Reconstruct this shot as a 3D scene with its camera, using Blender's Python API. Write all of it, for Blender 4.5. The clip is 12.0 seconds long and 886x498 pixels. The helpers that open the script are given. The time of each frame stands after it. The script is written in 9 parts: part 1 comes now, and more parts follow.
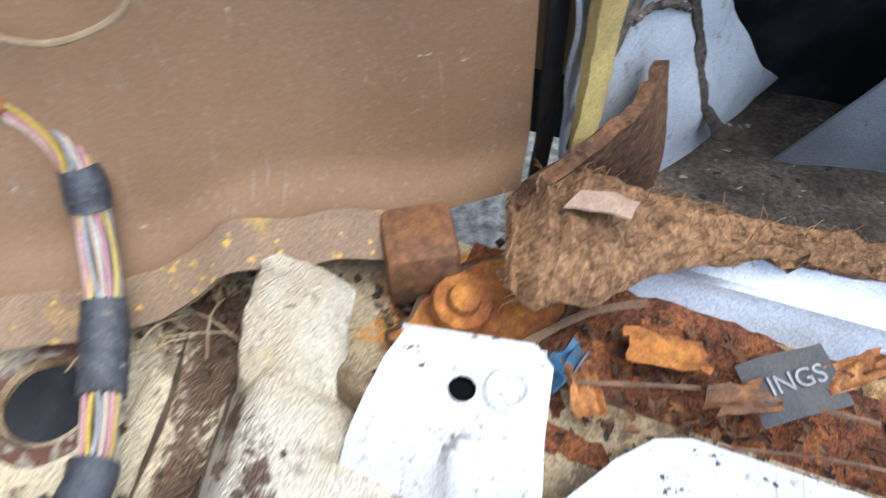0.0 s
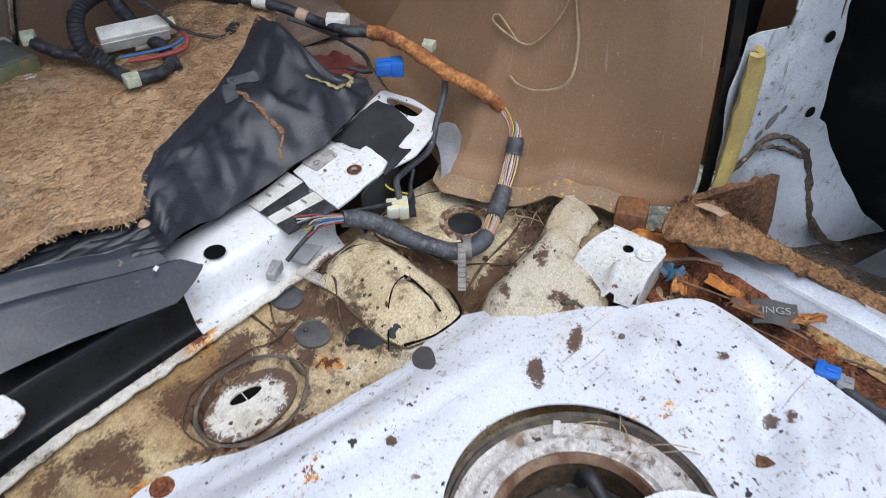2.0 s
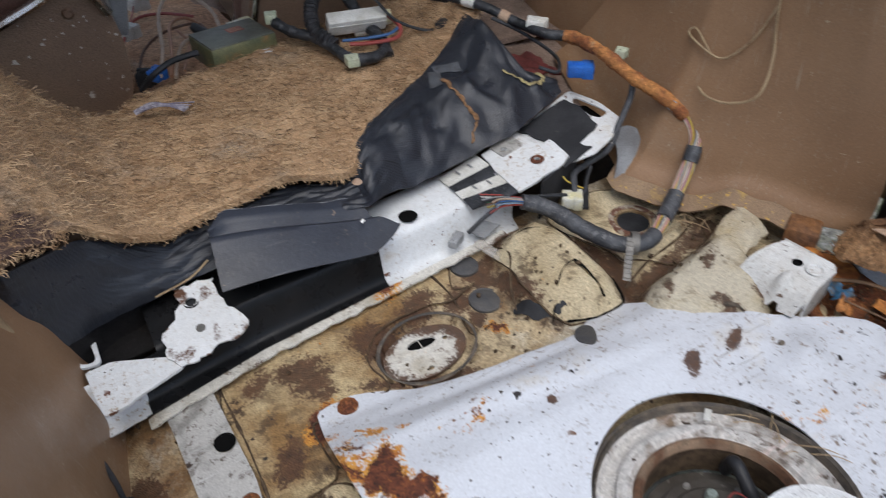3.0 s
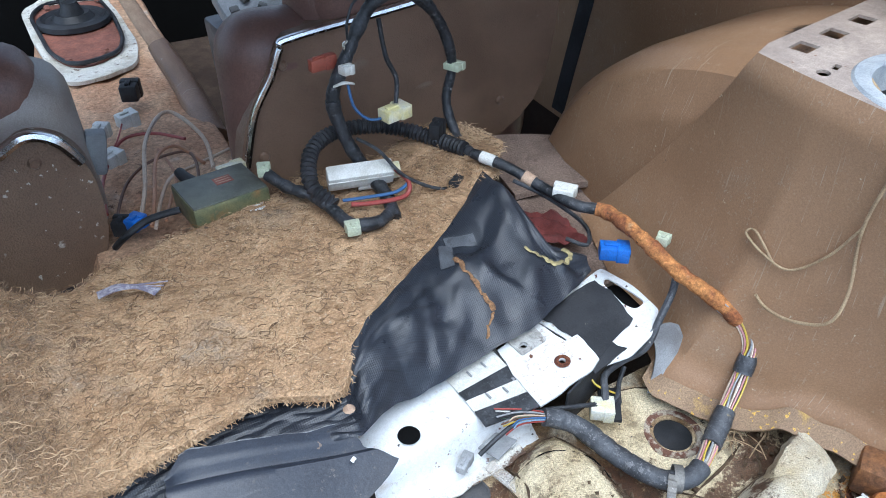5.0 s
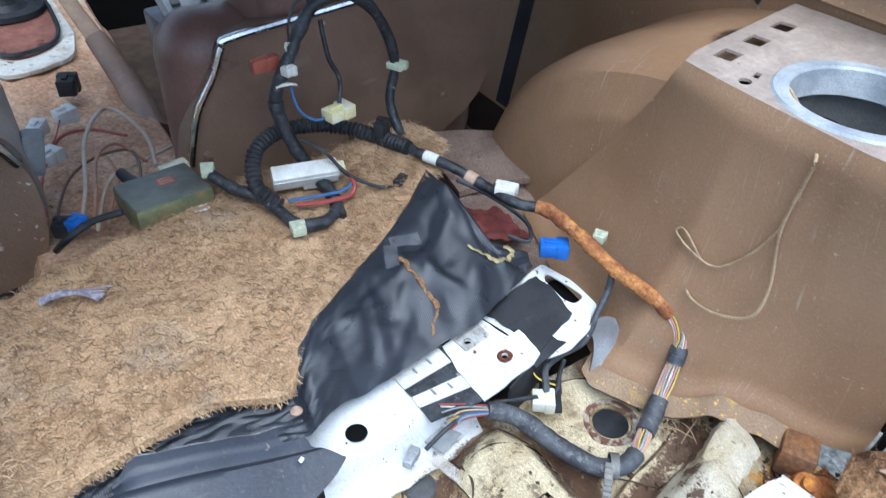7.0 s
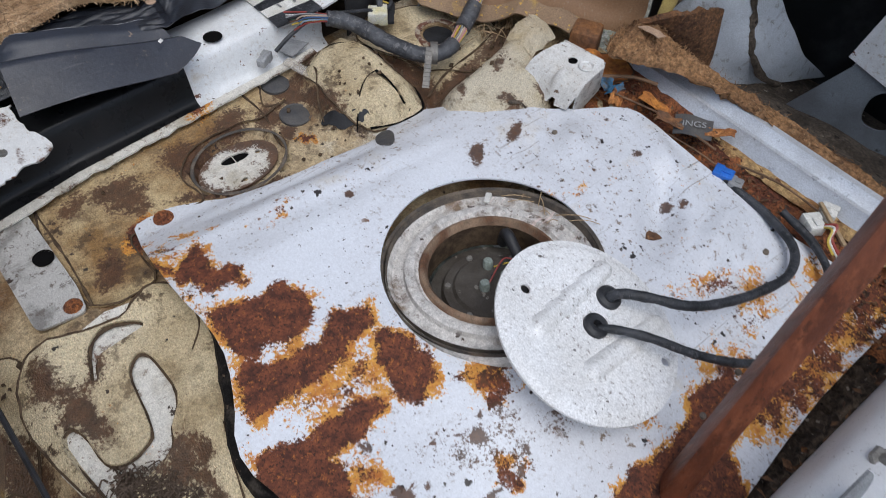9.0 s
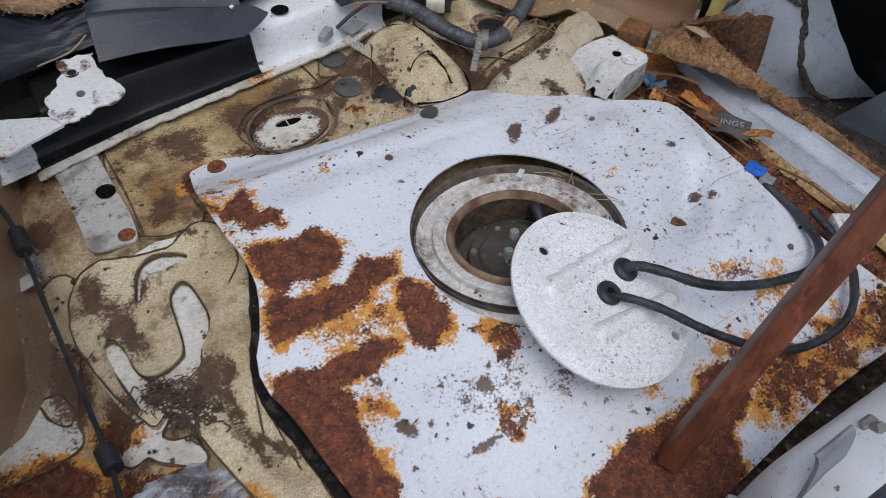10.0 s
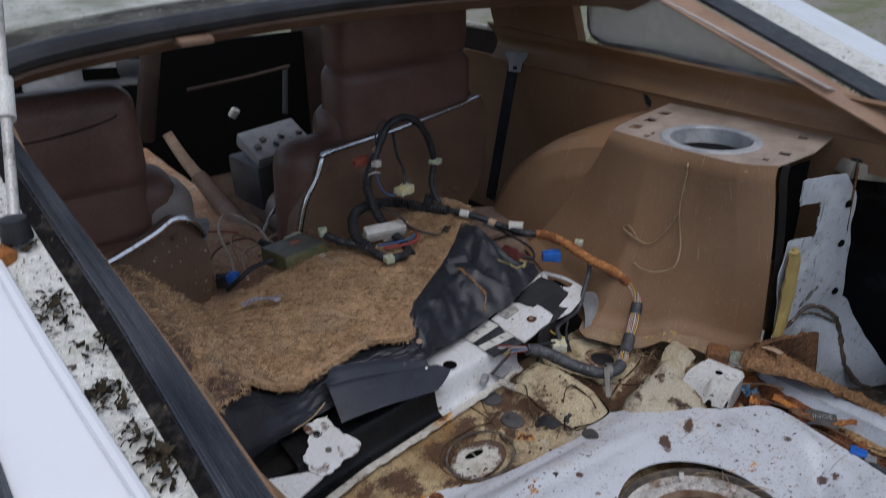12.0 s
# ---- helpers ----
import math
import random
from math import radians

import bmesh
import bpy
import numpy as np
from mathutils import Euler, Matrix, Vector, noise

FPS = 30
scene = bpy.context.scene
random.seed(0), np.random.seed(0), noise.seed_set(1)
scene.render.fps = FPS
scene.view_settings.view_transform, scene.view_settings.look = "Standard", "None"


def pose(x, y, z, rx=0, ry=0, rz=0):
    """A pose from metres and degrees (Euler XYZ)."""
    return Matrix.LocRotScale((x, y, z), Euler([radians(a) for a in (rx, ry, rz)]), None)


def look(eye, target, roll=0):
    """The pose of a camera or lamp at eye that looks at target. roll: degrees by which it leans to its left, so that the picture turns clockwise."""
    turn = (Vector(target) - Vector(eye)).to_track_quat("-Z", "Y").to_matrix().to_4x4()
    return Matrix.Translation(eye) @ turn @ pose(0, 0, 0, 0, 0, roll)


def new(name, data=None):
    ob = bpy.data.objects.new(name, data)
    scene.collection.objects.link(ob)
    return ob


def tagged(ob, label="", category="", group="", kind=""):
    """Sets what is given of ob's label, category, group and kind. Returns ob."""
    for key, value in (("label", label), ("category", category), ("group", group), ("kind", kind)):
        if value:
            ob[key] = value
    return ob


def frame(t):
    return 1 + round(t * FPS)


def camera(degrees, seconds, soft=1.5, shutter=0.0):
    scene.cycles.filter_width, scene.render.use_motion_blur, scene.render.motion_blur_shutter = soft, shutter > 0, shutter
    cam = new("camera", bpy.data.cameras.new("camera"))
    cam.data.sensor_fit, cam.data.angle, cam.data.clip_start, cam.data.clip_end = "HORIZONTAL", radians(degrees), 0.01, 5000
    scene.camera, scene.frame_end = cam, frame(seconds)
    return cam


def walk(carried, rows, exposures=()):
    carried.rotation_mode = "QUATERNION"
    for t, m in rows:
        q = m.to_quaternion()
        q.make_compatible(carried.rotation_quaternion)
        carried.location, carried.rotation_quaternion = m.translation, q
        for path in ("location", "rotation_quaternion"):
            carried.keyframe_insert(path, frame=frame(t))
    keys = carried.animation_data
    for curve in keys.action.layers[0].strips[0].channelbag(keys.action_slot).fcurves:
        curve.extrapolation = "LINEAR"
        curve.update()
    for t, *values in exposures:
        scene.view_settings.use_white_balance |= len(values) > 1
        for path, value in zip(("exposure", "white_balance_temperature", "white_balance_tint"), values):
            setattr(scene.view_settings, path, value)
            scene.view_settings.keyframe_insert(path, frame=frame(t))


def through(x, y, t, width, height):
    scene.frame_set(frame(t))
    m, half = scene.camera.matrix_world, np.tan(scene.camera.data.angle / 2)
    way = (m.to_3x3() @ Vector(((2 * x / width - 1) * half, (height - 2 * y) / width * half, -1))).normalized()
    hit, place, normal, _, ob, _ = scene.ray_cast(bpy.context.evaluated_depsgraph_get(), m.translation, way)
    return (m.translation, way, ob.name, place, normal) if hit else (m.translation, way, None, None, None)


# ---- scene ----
cam = camera(62.7, 12.0, soft=0.8, shutter=0.25)
PATH = [
    (0, (0.232, 0.018, 0.472), (1.385, 0.465, -1.095), -1.4),
    (0.5, (0.05, -0.03, 0.544), (1.139, 0.734, -0.949), -3.4),
    (1, (-0.069, -0.104, 0.669), (0.992, 0.874, -0.716), -4.2),
    (1.5, (-0.168, -0.186, 0.742), (0.864, 0.857, -0.616), -3.3),
    (2, (-0.3, -0.312, 0.786), (0.717, 0.799, -0.53), 0.0),
    (2.5, (-0.354, -0.403, 0.803), (0.626, 0.74, -0.514), 1.0),
    (3, (-0.418, -0.358, 0.81), (0.329, 0.981, -0.474), -1.0),
    (3.5, (-0.313, -0.174, 0.813), (0.357, 1.214, -0.461), -1.5),
    (3.7, (-0.272, -0.11, 0.868), (0.405, 1.262, -0.425), -0.8),
    (5.3, (-0.276, -0.102, 0.91), (0.484, 1.307, -0.29), 0.3),
    (5.5, (-0.28, -0.112, 0.918), (0.477, 1.303, -0.275), 0.7),
    (6, (-0.29, -0.119, 0.929), (0.465, 1.301, -0.26), 0.9),
    (6.5, (-0.281, -0.103, 0.949), (0.508, 1.311, -0.225), 1.5),
    (7, (-0.264, -0.11, 0.939), (0.583, 1.199, -0.314), 2.3),
    (7.2, (-0.25, -0.142, 0.908), (0.59, 1.115, -0.405), 2.7),
    (7.5, (-0.262, -0.193, 0.884), (0.548, 0.992, -0.509), 2.5),
    (7.7, (-0.266, -0.229, 0.872), (0.517, 0.909, -0.574), 2.7),
    (9.3, (-0.382, -0.559, 0.817), (0.45, 0.372, -0.745), 3.5),
    (9.5, (-0.361, -0.57, 0.811), (0.459, 0.387, -0.742), 3.9),
    (10, (-0.397, -0.629, 0.805), (0.337, 0.45, -0.71), 3.3),
    (10.5, (-0.568, -0.694, 0.837), (0.218, 0.487, -0.573), 2.9),
    (11, (-0.784, -0.753, 0.884), (0.071, 0.527, -0.394), 1.6),
    (11.5, (-0.836, -0.635, 0.947), (0.104, 0.75, -0.148), -0.1),
    (11.8, (-0.846, -0.567, 1.002), (0.207, 0.832, 0.027), 0.2),
    (12, (-0.847, -0.585, 1.034), (0.255, 0.844, 0.174), -0.6),
]
walk(cam, [(t, look(eye, target, roll)) for t, eye, target, roll in PATH], exposures=[(0, 1.29, 5650, 9), (1.0, 0.96, 5760, 10), (2.0, 0.68, 5930, 10), (3.0, 0.3, 6180, 10), (3.5, 0.26, 6330, 11), (3.7, 0.48, 6230, 10), (5.5, 1.21, 5280, 4), (6.5, 1.31, 5280, 4), (7.0, 1.26, 5280, 4), (7.5, 1.04, 5830, 9), (9.3, 0.13, 6080, 10), (11.0, 0.04, 6030, 11), (11.5, -0.04, 5930, 11), (12, -0.32, 6030, 12)])

# ---- world and light ----
world = bpy.data.worlds.new("overcast_sky")
scene.world = world
world.use_nodes = True
wn = world.node_tree.nodes
sky = wn.new("ShaderNodeTexSky")
sky.sky_type, sky.sun_disc = "NISHITA", False
sky.sun_elevation, sky.sun_rotation = radians(66), radians(204)
sky.air_density, sky.dust_density, sky.ozone_density = 1.0, 1.5, 1.5
wn["Background"].inputs["Strength"].default_value = 0.15
grey_sky = wn.new("ShaderNodeHueSaturation")
grey_sky.inputs["Saturation"].default_value = 0.55
world.node_tree.links.new(sky.outputs["Color"], grey_sky.inputs["Color"])
world.node_tree.links.new(grey_sky.outputs["Color"], wn["Background"].inputs["Color"])
sun_data = bpy.data.lights.new("sun", "SUN")
sun_data.energy, sun_data.angle, sun_data.color = 1.5, radians(50), (1.0, 0.93, 0.84)
sun = new("sun", sun_data)
sun.matrix_world = look((-0.9, -1.8, 5.0), (0, 0.2, 0))


# ---- materials ----
def mat(name, base, rough=0.6, metal=0.0, second=None, scale=8.0, low=0.4, high=0.6, grain=0.0, grain_scale=120.0, bump=0.0, bump_scale=200.0, spots=None, spot_scale=60.0, spot_at=0.68, stretch=None, coat=0.0, rust=False, third=None, third_scale=3.0, third_at=0.55, alpha=1.0, through=0.0, cells=0.0, chips=None, flecks=None, pebble=None, scratch=None, spec=0.5, micro=0.17, weave=0.0, stain=None):
    """A surface with two scales of variation: blotches, fine grain, spots and relief; rust: blooms where the mesh carries a rust value."""
    m = bpy.data.materials.new(name)
    m.use_nodes = True
    nt = m.node_tree
    n, l = nt.nodes, nt.links
    bs = n["Principled BSDF"]
    tc = n.new("ShaderNodeTexCoord")
    src = tc.outputs["Object"]
    if stretch:
        mp = n.new("ShaderNodeMapping")
        mp.inputs["Scale"].default_value = stretch
        l.new(src, mp.inputs["Vector"])
        src = mp.outputs["Vector"]

    def nz(sc, detail=6.0, ro=0.6):
        t = n.new("ShaderNodeTexNoise")
        t.inputs["Scale"].default_value, t.inputs["Detail"].default_value, t.inputs["Roughness"].default_value = sc, detail, ro
        l.new(src, t.inputs["Vector"])
        return t.outputs["Fac"]

    def rng(sock, a, b, c=0.0, d=1.0):
        t = n.new("ShaderNodeMapRange")
        for k, v in zip(("From Min", "From Max", "To Min", "To Max"), (a, b, c, d)):
            t.inputs[k].default_value = v
        l.new(sock, t.inputs["Value"])
        return t.outputs["Result"]

    def calc(op, a, b):
        t = n.new("ShaderNodeMath")
        t.operation = op
        for sock, v in zip(t.inputs, (a, b)):
            if hasattr(v, "node"):
                l.new(v, sock)
            else:
                sock.default_value = v
        return t.outputs["Value"]

    def mix(fac, a, b):
        t = n.new("ShaderNodeMix")
        t.data_type = "RGBA"
        if hasattr(fac, "node"):
            l.new(fac, t.inputs["Factor"])
        else:
            t.inputs["Factor"].default_value = fac
        for sock, v in ((t.inputs["A"], a), (t.inputs["B"], b)):
            if hasattr(v, "node"):
                l.new(v, sock)
            else:
                sock.default_value = (*v, 1)
        return t.outputs["Result"]

    col = base
    if second:
        col = mix(rng(nz(scale), low, high), base, second)
    if third:
        col = mix(rng(nz(third_scale, 8.0, 0.7), third_at, third_at + 0.12), col, third)
    if grain:
        g = mix(rng(nz(grain_scale, 4.0), 0.35, 0.65), (1 - grain,) * 3, (1 + grain,) * 3)
        t = n.new("ShaderNodeMix")
        t.data_type, t.blend_type = "RGBA", "MULTIPLY"
        t.inputs["Factor"].default_value = 1.0
        if hasattr(col, "node"):
            l.new(col, t.inputs["A"])
        else:
            t.inputs["A"].default_value = (*col, 1)
        l.new(g, t.inputs["B"])
        col = t.outputs["Result"]
    def cell_spots(sc, share, size):
        """Irregular chips: a share of the cells carries one, of its own size."""
        w = n.new("ShaderNodeTexNoise")
        w.inputs["Scale"].default_value, w.inputs["Detail"].default_value = sc * 2.2, 3.0
        l.new(src, w.inputs["Vector"])
        ma = n.new("ShaderNodeVectorMath")
        ma.operation = "MULTIPLY_ADD"
        ma.inputs[1].default_value = (1.1 / sc,) * 3
        l.new(w.outputs["Color"], ma.inputs[0])
        l.new(src, ma.inputs[2])
        v = n.new("ShaderNodeTexVoronoi")
        v.inputs["Scale"].default_value = sc
        l.new(ma.outputs["Vector"], v.inputs["Vector"])
        sp = n.new("ShaderNodeSeparateColor")
        l.new(v.outputs["Color"], sp.inputs["Color"])
        size_of = rng(sp.outputs["Red"], 1.0 - share, 1.0, 0.0, size)
        return rng(calc("SUBTRACT", size_of, v.outputs["Distance"]), -0.02, 0.03)

    if flecks:
        gate = rng(nz(5.0, 5.0, 0.65), 0.38, 0.62)
        col = mix(calc("MULTIPLY", gate, rng(nz(flecks[1], 5.0, 0.75), flecks[2], flecks[2] + 0.06)), col, flecks[0])
    if pebble:
        pv = n.new("ShaderNodeTexVoronoi")
        pv.feature = "SMOOTH_F1"
        pv.inputs["Scale"].default_value = pebble[0]
        l.new(src, pv.inputs["Vector"])
        # crevices between the pebbles take the darker pebble colour
        crevice = rng(pv.outputs["Distance"], 0.25, 0.75, 0.0, 1.0)
        col = mix(calc("MULTIPLY", rng(crevice, 0.35, 1.0), pebble[1]), col, pebble[2])
    if scratch:
        for turn, sc in ((35, 14.0), (-55, 11.0), (80, 9.0)):
            mp2 = n.new("ShaderNodeMapping")
            mp2.inputs["Rotation"].default_value = (radians(turn), radians(turn * 0.7), radians(turn))
            mp2.inputs["Scale"].default_value = (sc * 0.35, sc * 22, sc)
            l.new(src, mp2.inputs["Vector"])
            t = n.new("ShaderNodeTexNoise")
            t.inputs["Scale"].default_value, t.inputs["Detail"].default_value, t.inputs["Roughness"].default_value = 1.0, 3.0, 0.55
            l.new(mp2.outputs["Vector"], t.inputs["Vector"])
            f = calc("MULTIPLY", rng(t.outputs["Fac"], scratch[1], scratch[1] + 0.05), rng(nz(7.0, 3.0), 0.48, 0.6))
            col = mix(calc("MULTIPLY", f, 0.75), col, scratch[0])
    if chips:
        for c_col, c_sc, c_share, c_size in chips:
            where = rng(nz(c_sc * 0.14, 4.0, 0.6), 0.42, 0.46)
            col = mix(calc("MULTIPLY", where, cell_spots(c_sc, c_share, c_size)), col, c_col)
    if spots:
        col = mix(rng(nz(spot_scale, 3.0), spot_at, spot_at + 0.03), col, spots)
    ro = rng(nz(scale * 3), 0.3, 0.7, max(0.02, rough - 0.08), min(1, rough + 0.08))
    height = nz(bump_scale, 8.0, 0.65) if bump else None
    if rust:
        at = n.new("ShaderNodeAttribute")
        at.attribute_name = "rust"
        r = at.outputs["Fac"]
        wander = rng(nz(22, 10.0, 0.72), 0.25, 0.75, -0.5, 0.5)
        fine = nz(260, 9.0, 0.75)
        broad = calc("ADD", calc("ADD", r, wander), rng(fine, 0.25, 0.75, -0.42, 0.42))
        halo = rng(broad, 0.42, 0.47)
        core = rng(calc("ADD", calc("ADD", r, rng(nz(30, 10.0, 0.75), 0.25, 0.75, -0.42, 0.42)), rng(fine, 0.25, 0.75, -0.3, 0.3)), 0.55, 0.63)
        tint = nz(55, 10.0, 0.8)
        col = mix(halo, col, mix(rng(tint, 0.38, 0.62), (0.70, 0.37, 0.07), (0.40, 0.13, 0.026)))
        body = mix(rng(tint, 0.42, 0.58), (0.062, 0.020, 0.012), (0.185, 0.056, 0.024))
        body = mix(rng(nz(120, 10.0, 0.8), 0.56, 0.63), body, (0.40, 0.135, 0.030))
        body = mix(rng(fine, 0.53, 0.60), body, (0.030, 0.012, 0.008))
        col = mix(core, col, body)
        dt = n.new("ShaderNodeAttribute")
        dt.attribute_name = "dirt"
        d = calc("ADD", calc("ADD", dt.outputs["Fac"], rng(nz(60, 10.0, 0.75), 0.25, 0.75, -0.42, 0.42)), rng(fine, 0.25, 0.75, -0.5, 0.5))
        col = mix(rng(d, 0.42, 0.60, 0.0, 0.95), col, mix(rng(tint, 0.4, 0.6), (0.05, 0.024, 0.013), (0.115, 0.052, 0.023)))
        ro = calc("MAXIMUM", ro, rng(halo, 0, 1, 0, 0.88))
        if height is not None:
            height = calc("ADD", height, calc("MULTIPLY", core, rng(nz(130, 8.0, 0.75), 0.25, 0.75, 0.0, 6.0)))
    if stain:
        sa = n.new("ShaderNodeAttribute")
        sa.attribute_name = "stain"
        sf = calc("MULTIPLY", sa.outputs["Fac"], calc("ADD", 1.0, calc("ADD", rng(nz(34, 10.0, 0.7), 0.25, 0.75, -0.8, 0.8), rng(nz(300, 6.0, 0.75), 0.25, 0.75, -0.5, 0.5))))
        col = mix(rng(sf, 0.35, 0.65), col, stain)
    if cells:
        v = n.new("ShaderNodeTexVoronoi")
        v.feature = "DISTANCE_TO_EDGE"
        v.inputs["Scale"].default_value = cells
        l.new(src, v.inputs["Vector"])
        crack = rng(v.outputs["Distance"], 0.0, 0.035)
        gate = rng(nz(4.0), 0.5, 0.6)
        crack = calc("MAXIMUM", crack, calc("SUBTRACT", 1.0, gate))
        col = mix(crack, (0.06, 0.045, 0.03), col)
    if weave:
        threads = []
        for axis in ("X", "Y"):
            w = n.new("ShaderNodeTexWave")
            w.bands_direction = axis
            w.inputs["Scale"].default_value, w.inputs["Distortion"].default_value, w.inputs["Detail"].default_value = weave, 0.6, 1.0
            l.new(src, w.inputs["Vector"])
            threads.append(w.outputs["Fac"])
        cloth_h = calc("MULTIPLY", threads[0], threads[1])
        shown = rng(nz(9.0, 4.0, 0.6), 0.40, 0.58, 0.65, 1.0)
        col = mix(calc("MULTIPLY", rng(cloth_h, 0.15, 0.75), shown), col, tuple(1.35 * c + 0.003 for c in base))
        if height is not None:
            height = calc("ADD", height, calc("MULTIPLY", cloth_h, calc("MULTIPLY", shown, 0.35)))
    if micro:
        t = n.new("ShaderNodeMix")
        t.data_type, t.blend_type = "RGBA", "MULTIPLY"
        t.inputs["Factor"].default_value = 1.0
        if hasattr(col, "node"):
            l.new(col, t.inputs["A"])
        else:
            t.inputs["A"].default_value = (*col, 1)
        l.new(mix(rng(nz(520, 3.0, 0.8), 0.36, 0.64), (1 - 1.5 * micro,) * 3, (1 + micro,) * 3), t.inputs["B"])
        col = t.outputs["Result"]
    l.new(col, bs.inputs["Base Color"])
    bs.inputs["Specular IOR Level"].default_value = spec
    bs.inputs["Metallic"].default_value = metal
    bs.inputs["Coat Weight"].default_value = coat
    bs.inputs["Alpha"].default_value = alpha
    bs.inputs["Transmission Weight"].default_value = through
    l.new(ro, bs.inputs["Roughness"])
    if bump:
        if pebble:
            height = calc("SUBTRACT", height, calc("MULTIPLY", crevice, 1.6))
        b = n.new("ShaderNodeBump")
        b.inputs["Strength"].default_value, b.inputs["Distance"].default_value = bump, 0.004
        l.new(height, b.inputs["Height"])
        l.new(b.outputs["Normal"], bs.inputs["Normal"])
    return m


M_VINYL = mat("brown_vinyl", stain=(0.022, 0.017, 0.015), base=(0.325, 0.196, 0.110), rough=0.38, spec=0.45, second=(0.27, 0.158, 0.086), scale=4, grain=0.07, grain_scale=300, bump=0.2, bump_scale=420, third=(0.325, 0.216, 0.138), third_scale=2.5, chips=[((0.52, 0.43, 0.30), 70, 0.14, 0.16), ((0.05, 0.035, 0.025), 40, 0.06, 0.14)], scratch=((0.42, 0.33, 0.24), 0.665), flecks=((0.36, 0.28, 0.20), 150, 0.585), micro=0.08)
M_VINYL_PALE = mat("dusty_vinyl", (0.42, 0.335, 0.27), 0.6, second=(0.30, 0.235, 0.19), scale=9, grain=0.12, bump=0.2, bump_scale=300, spots=(0.2, 0.1, 0.05), spot_scale=50, spot_at=0.7)
M_TRIMTAN = mat("tan_trim", (0.36, 0.235, 0.16), 0.5, second=(0.29, 0.18, 0.12), scale=10, bump=0.1)
M_TRIMPINK = mat("faded_tan_trim", (0.50, 0.36, 0.285), 0.55, second=(0.42, 0.29, 0.22), scale=12, bump=0.1, flecks=((0.26, 0.17, 0.12), 120, 0.6))
M_HEADER = mat("dark_tan_header", (0.21, 0.125, 0.08), 0.5, second=(0.16, 0.09, 0.055), scale=10, bump=0.1)
M_TAPEGREY = mat("grey_duct_tape", (0.105, 0.112, 0.125), 0.45, second=(0.07, 0.075, 0.085), scale=20, bump=0.2, flecks=((0.03, 0.03, 0.03), 90, 0.56))
M_SEAT = mat("seat_leather", (0.225, 0.128, 0.100), 0.38, second=(0.165, 0.09, 0.07), scale=5, grain=0.1, grain_scale=200, bump=0.22, bump_scale=240, flecks=((0.19, 0.135, 0.115), 120, 0.6))
M_SEATBACK = mat("seat_back_vinyl", (0.27, 0.172, 0.115), 0.36, second=(0.19, 0.118, 0.078), scale=5, bump=0.2, bump_scale=320, chips=[((0.52, 0.46, 0.39), 22, 0.08, 0.2)], scratch=((0.34, 0.28, 0.22), 0.66), pebble=(420, 0.3, (0.07, 0.045, 0.033)))
M_SEATBACK_WORN = mat("worn_seat_back_vinyl", (0.29, 0.19, 0.125), 0.36, second=(0.22, 0.142, 0.095), scale=5, bump=0.3, bump_scale=260, spots=(0.60, 0.55, 0.49), spot_scale=22, spot_at=0.68, chips=[((0.62, 0.58, 0.52), 36, 0.2, 0.26), ((0.62, 0.58, 0.52), 90, 0.2, 0.3)], pebble=(420, 0.3, (0.07, 0.045, 0.033)), scratch=((0.5, 0.45, 0.4), 0.65))
M_GREYSEAT = mat("grey_vinyl", (0.40, 0.35, 0.31), 0.4, second=(0.32, 0.265, 0.225), scale=7, bump=0.2, bump_scale=300)
M_CHROME = mat("chrome_trim", (0.75, 0.75, 0.75), 0.22, 1.0, second=(0.4, 0.36, 0.32), scale=30, low=0.58, high=0.7)
M_WHITE = mat("white_car_paint", stain=(0.10, 0.042, 0.02), base=(0.74, 0.765, 0.78), rough=0.38, second=(0.66, 0.67, 0.67), scale=7, grain=0.05, bump=0.12, bump_scale=90, third=(0.55, 0.50, 0.42), third_scale=9, third_at=0.59, chips=[((0.13, 0.055, 0.03), 55, 0.20, 0.26), ((0.05, 0.035, 0.03), 120, 0.16, 0.26), ((0.22, 0.10, 0.05), 20, 0.10, 0.2)], flecks=((0.36, 0.27, 0.18), 150, 0.555), micro=0.06)
M_PANEL = mat("rusted_white_panel", (0.66, 0.69, 0.74), 0.36, second=(0.60, 0.62, 0.66), scale=5, grain=0.05, grain_scale=240, bump=0.16, bump_scale=90, rust=True, third=(0.58, 0.555, 0.51), third_scale=7, third_at=0.60, chips=[((0.02, 0.016, 0.015), 48, 0.24, 0.27), ((0.04, 0.03, 0.022), 110, 0.2, 0.28), ((0.03, 0.022, 0.018), 250, 0.16, 0.27), ((0.16, 0.08, 0.04), 26, 0.10, 0.18)], flecks=((0.20, 0.15, 0.11), 110, 0.575), scratch=((0.22, 0.2, 0.18), 0.67), micro=0.06)
M_LID = mat("scuffed_white_lid", (0.76, 0.77, 0.775), 0.45, second=(0.68, 0.68, 0.67), scale=12, grain=0.08, grain_scale=200, bump=0.2, bump_scale=150, chips=[((0.05, 0.045, 0.04), 130, 0.16, 0.24), ((0.09, 0.08, 0.07), 70, 0.10, 0.2)], flecks=((0.28, 0.26, 0.24), 170, 0.57))
M_BODY = mat("white_body_paint", (0.80, 0.82, 0.86), 0.2, second=(0.76, 0.78, 0.81), scale=3, coat=0.4, micro=0.0)
M_LATCH = mat("white_pressing_paint", (0.84, 0.85, 0.85), 0.35, second=(0.78, 0.78, 0.77), scale=9, bump=0.08, bump_scale=60, chips=[((0.2, 0.18, 0.16), 60, 0.08, 0.2)], flecks=((0.4, 0.38, 0.35), 150, 0.6), micro=0.03)
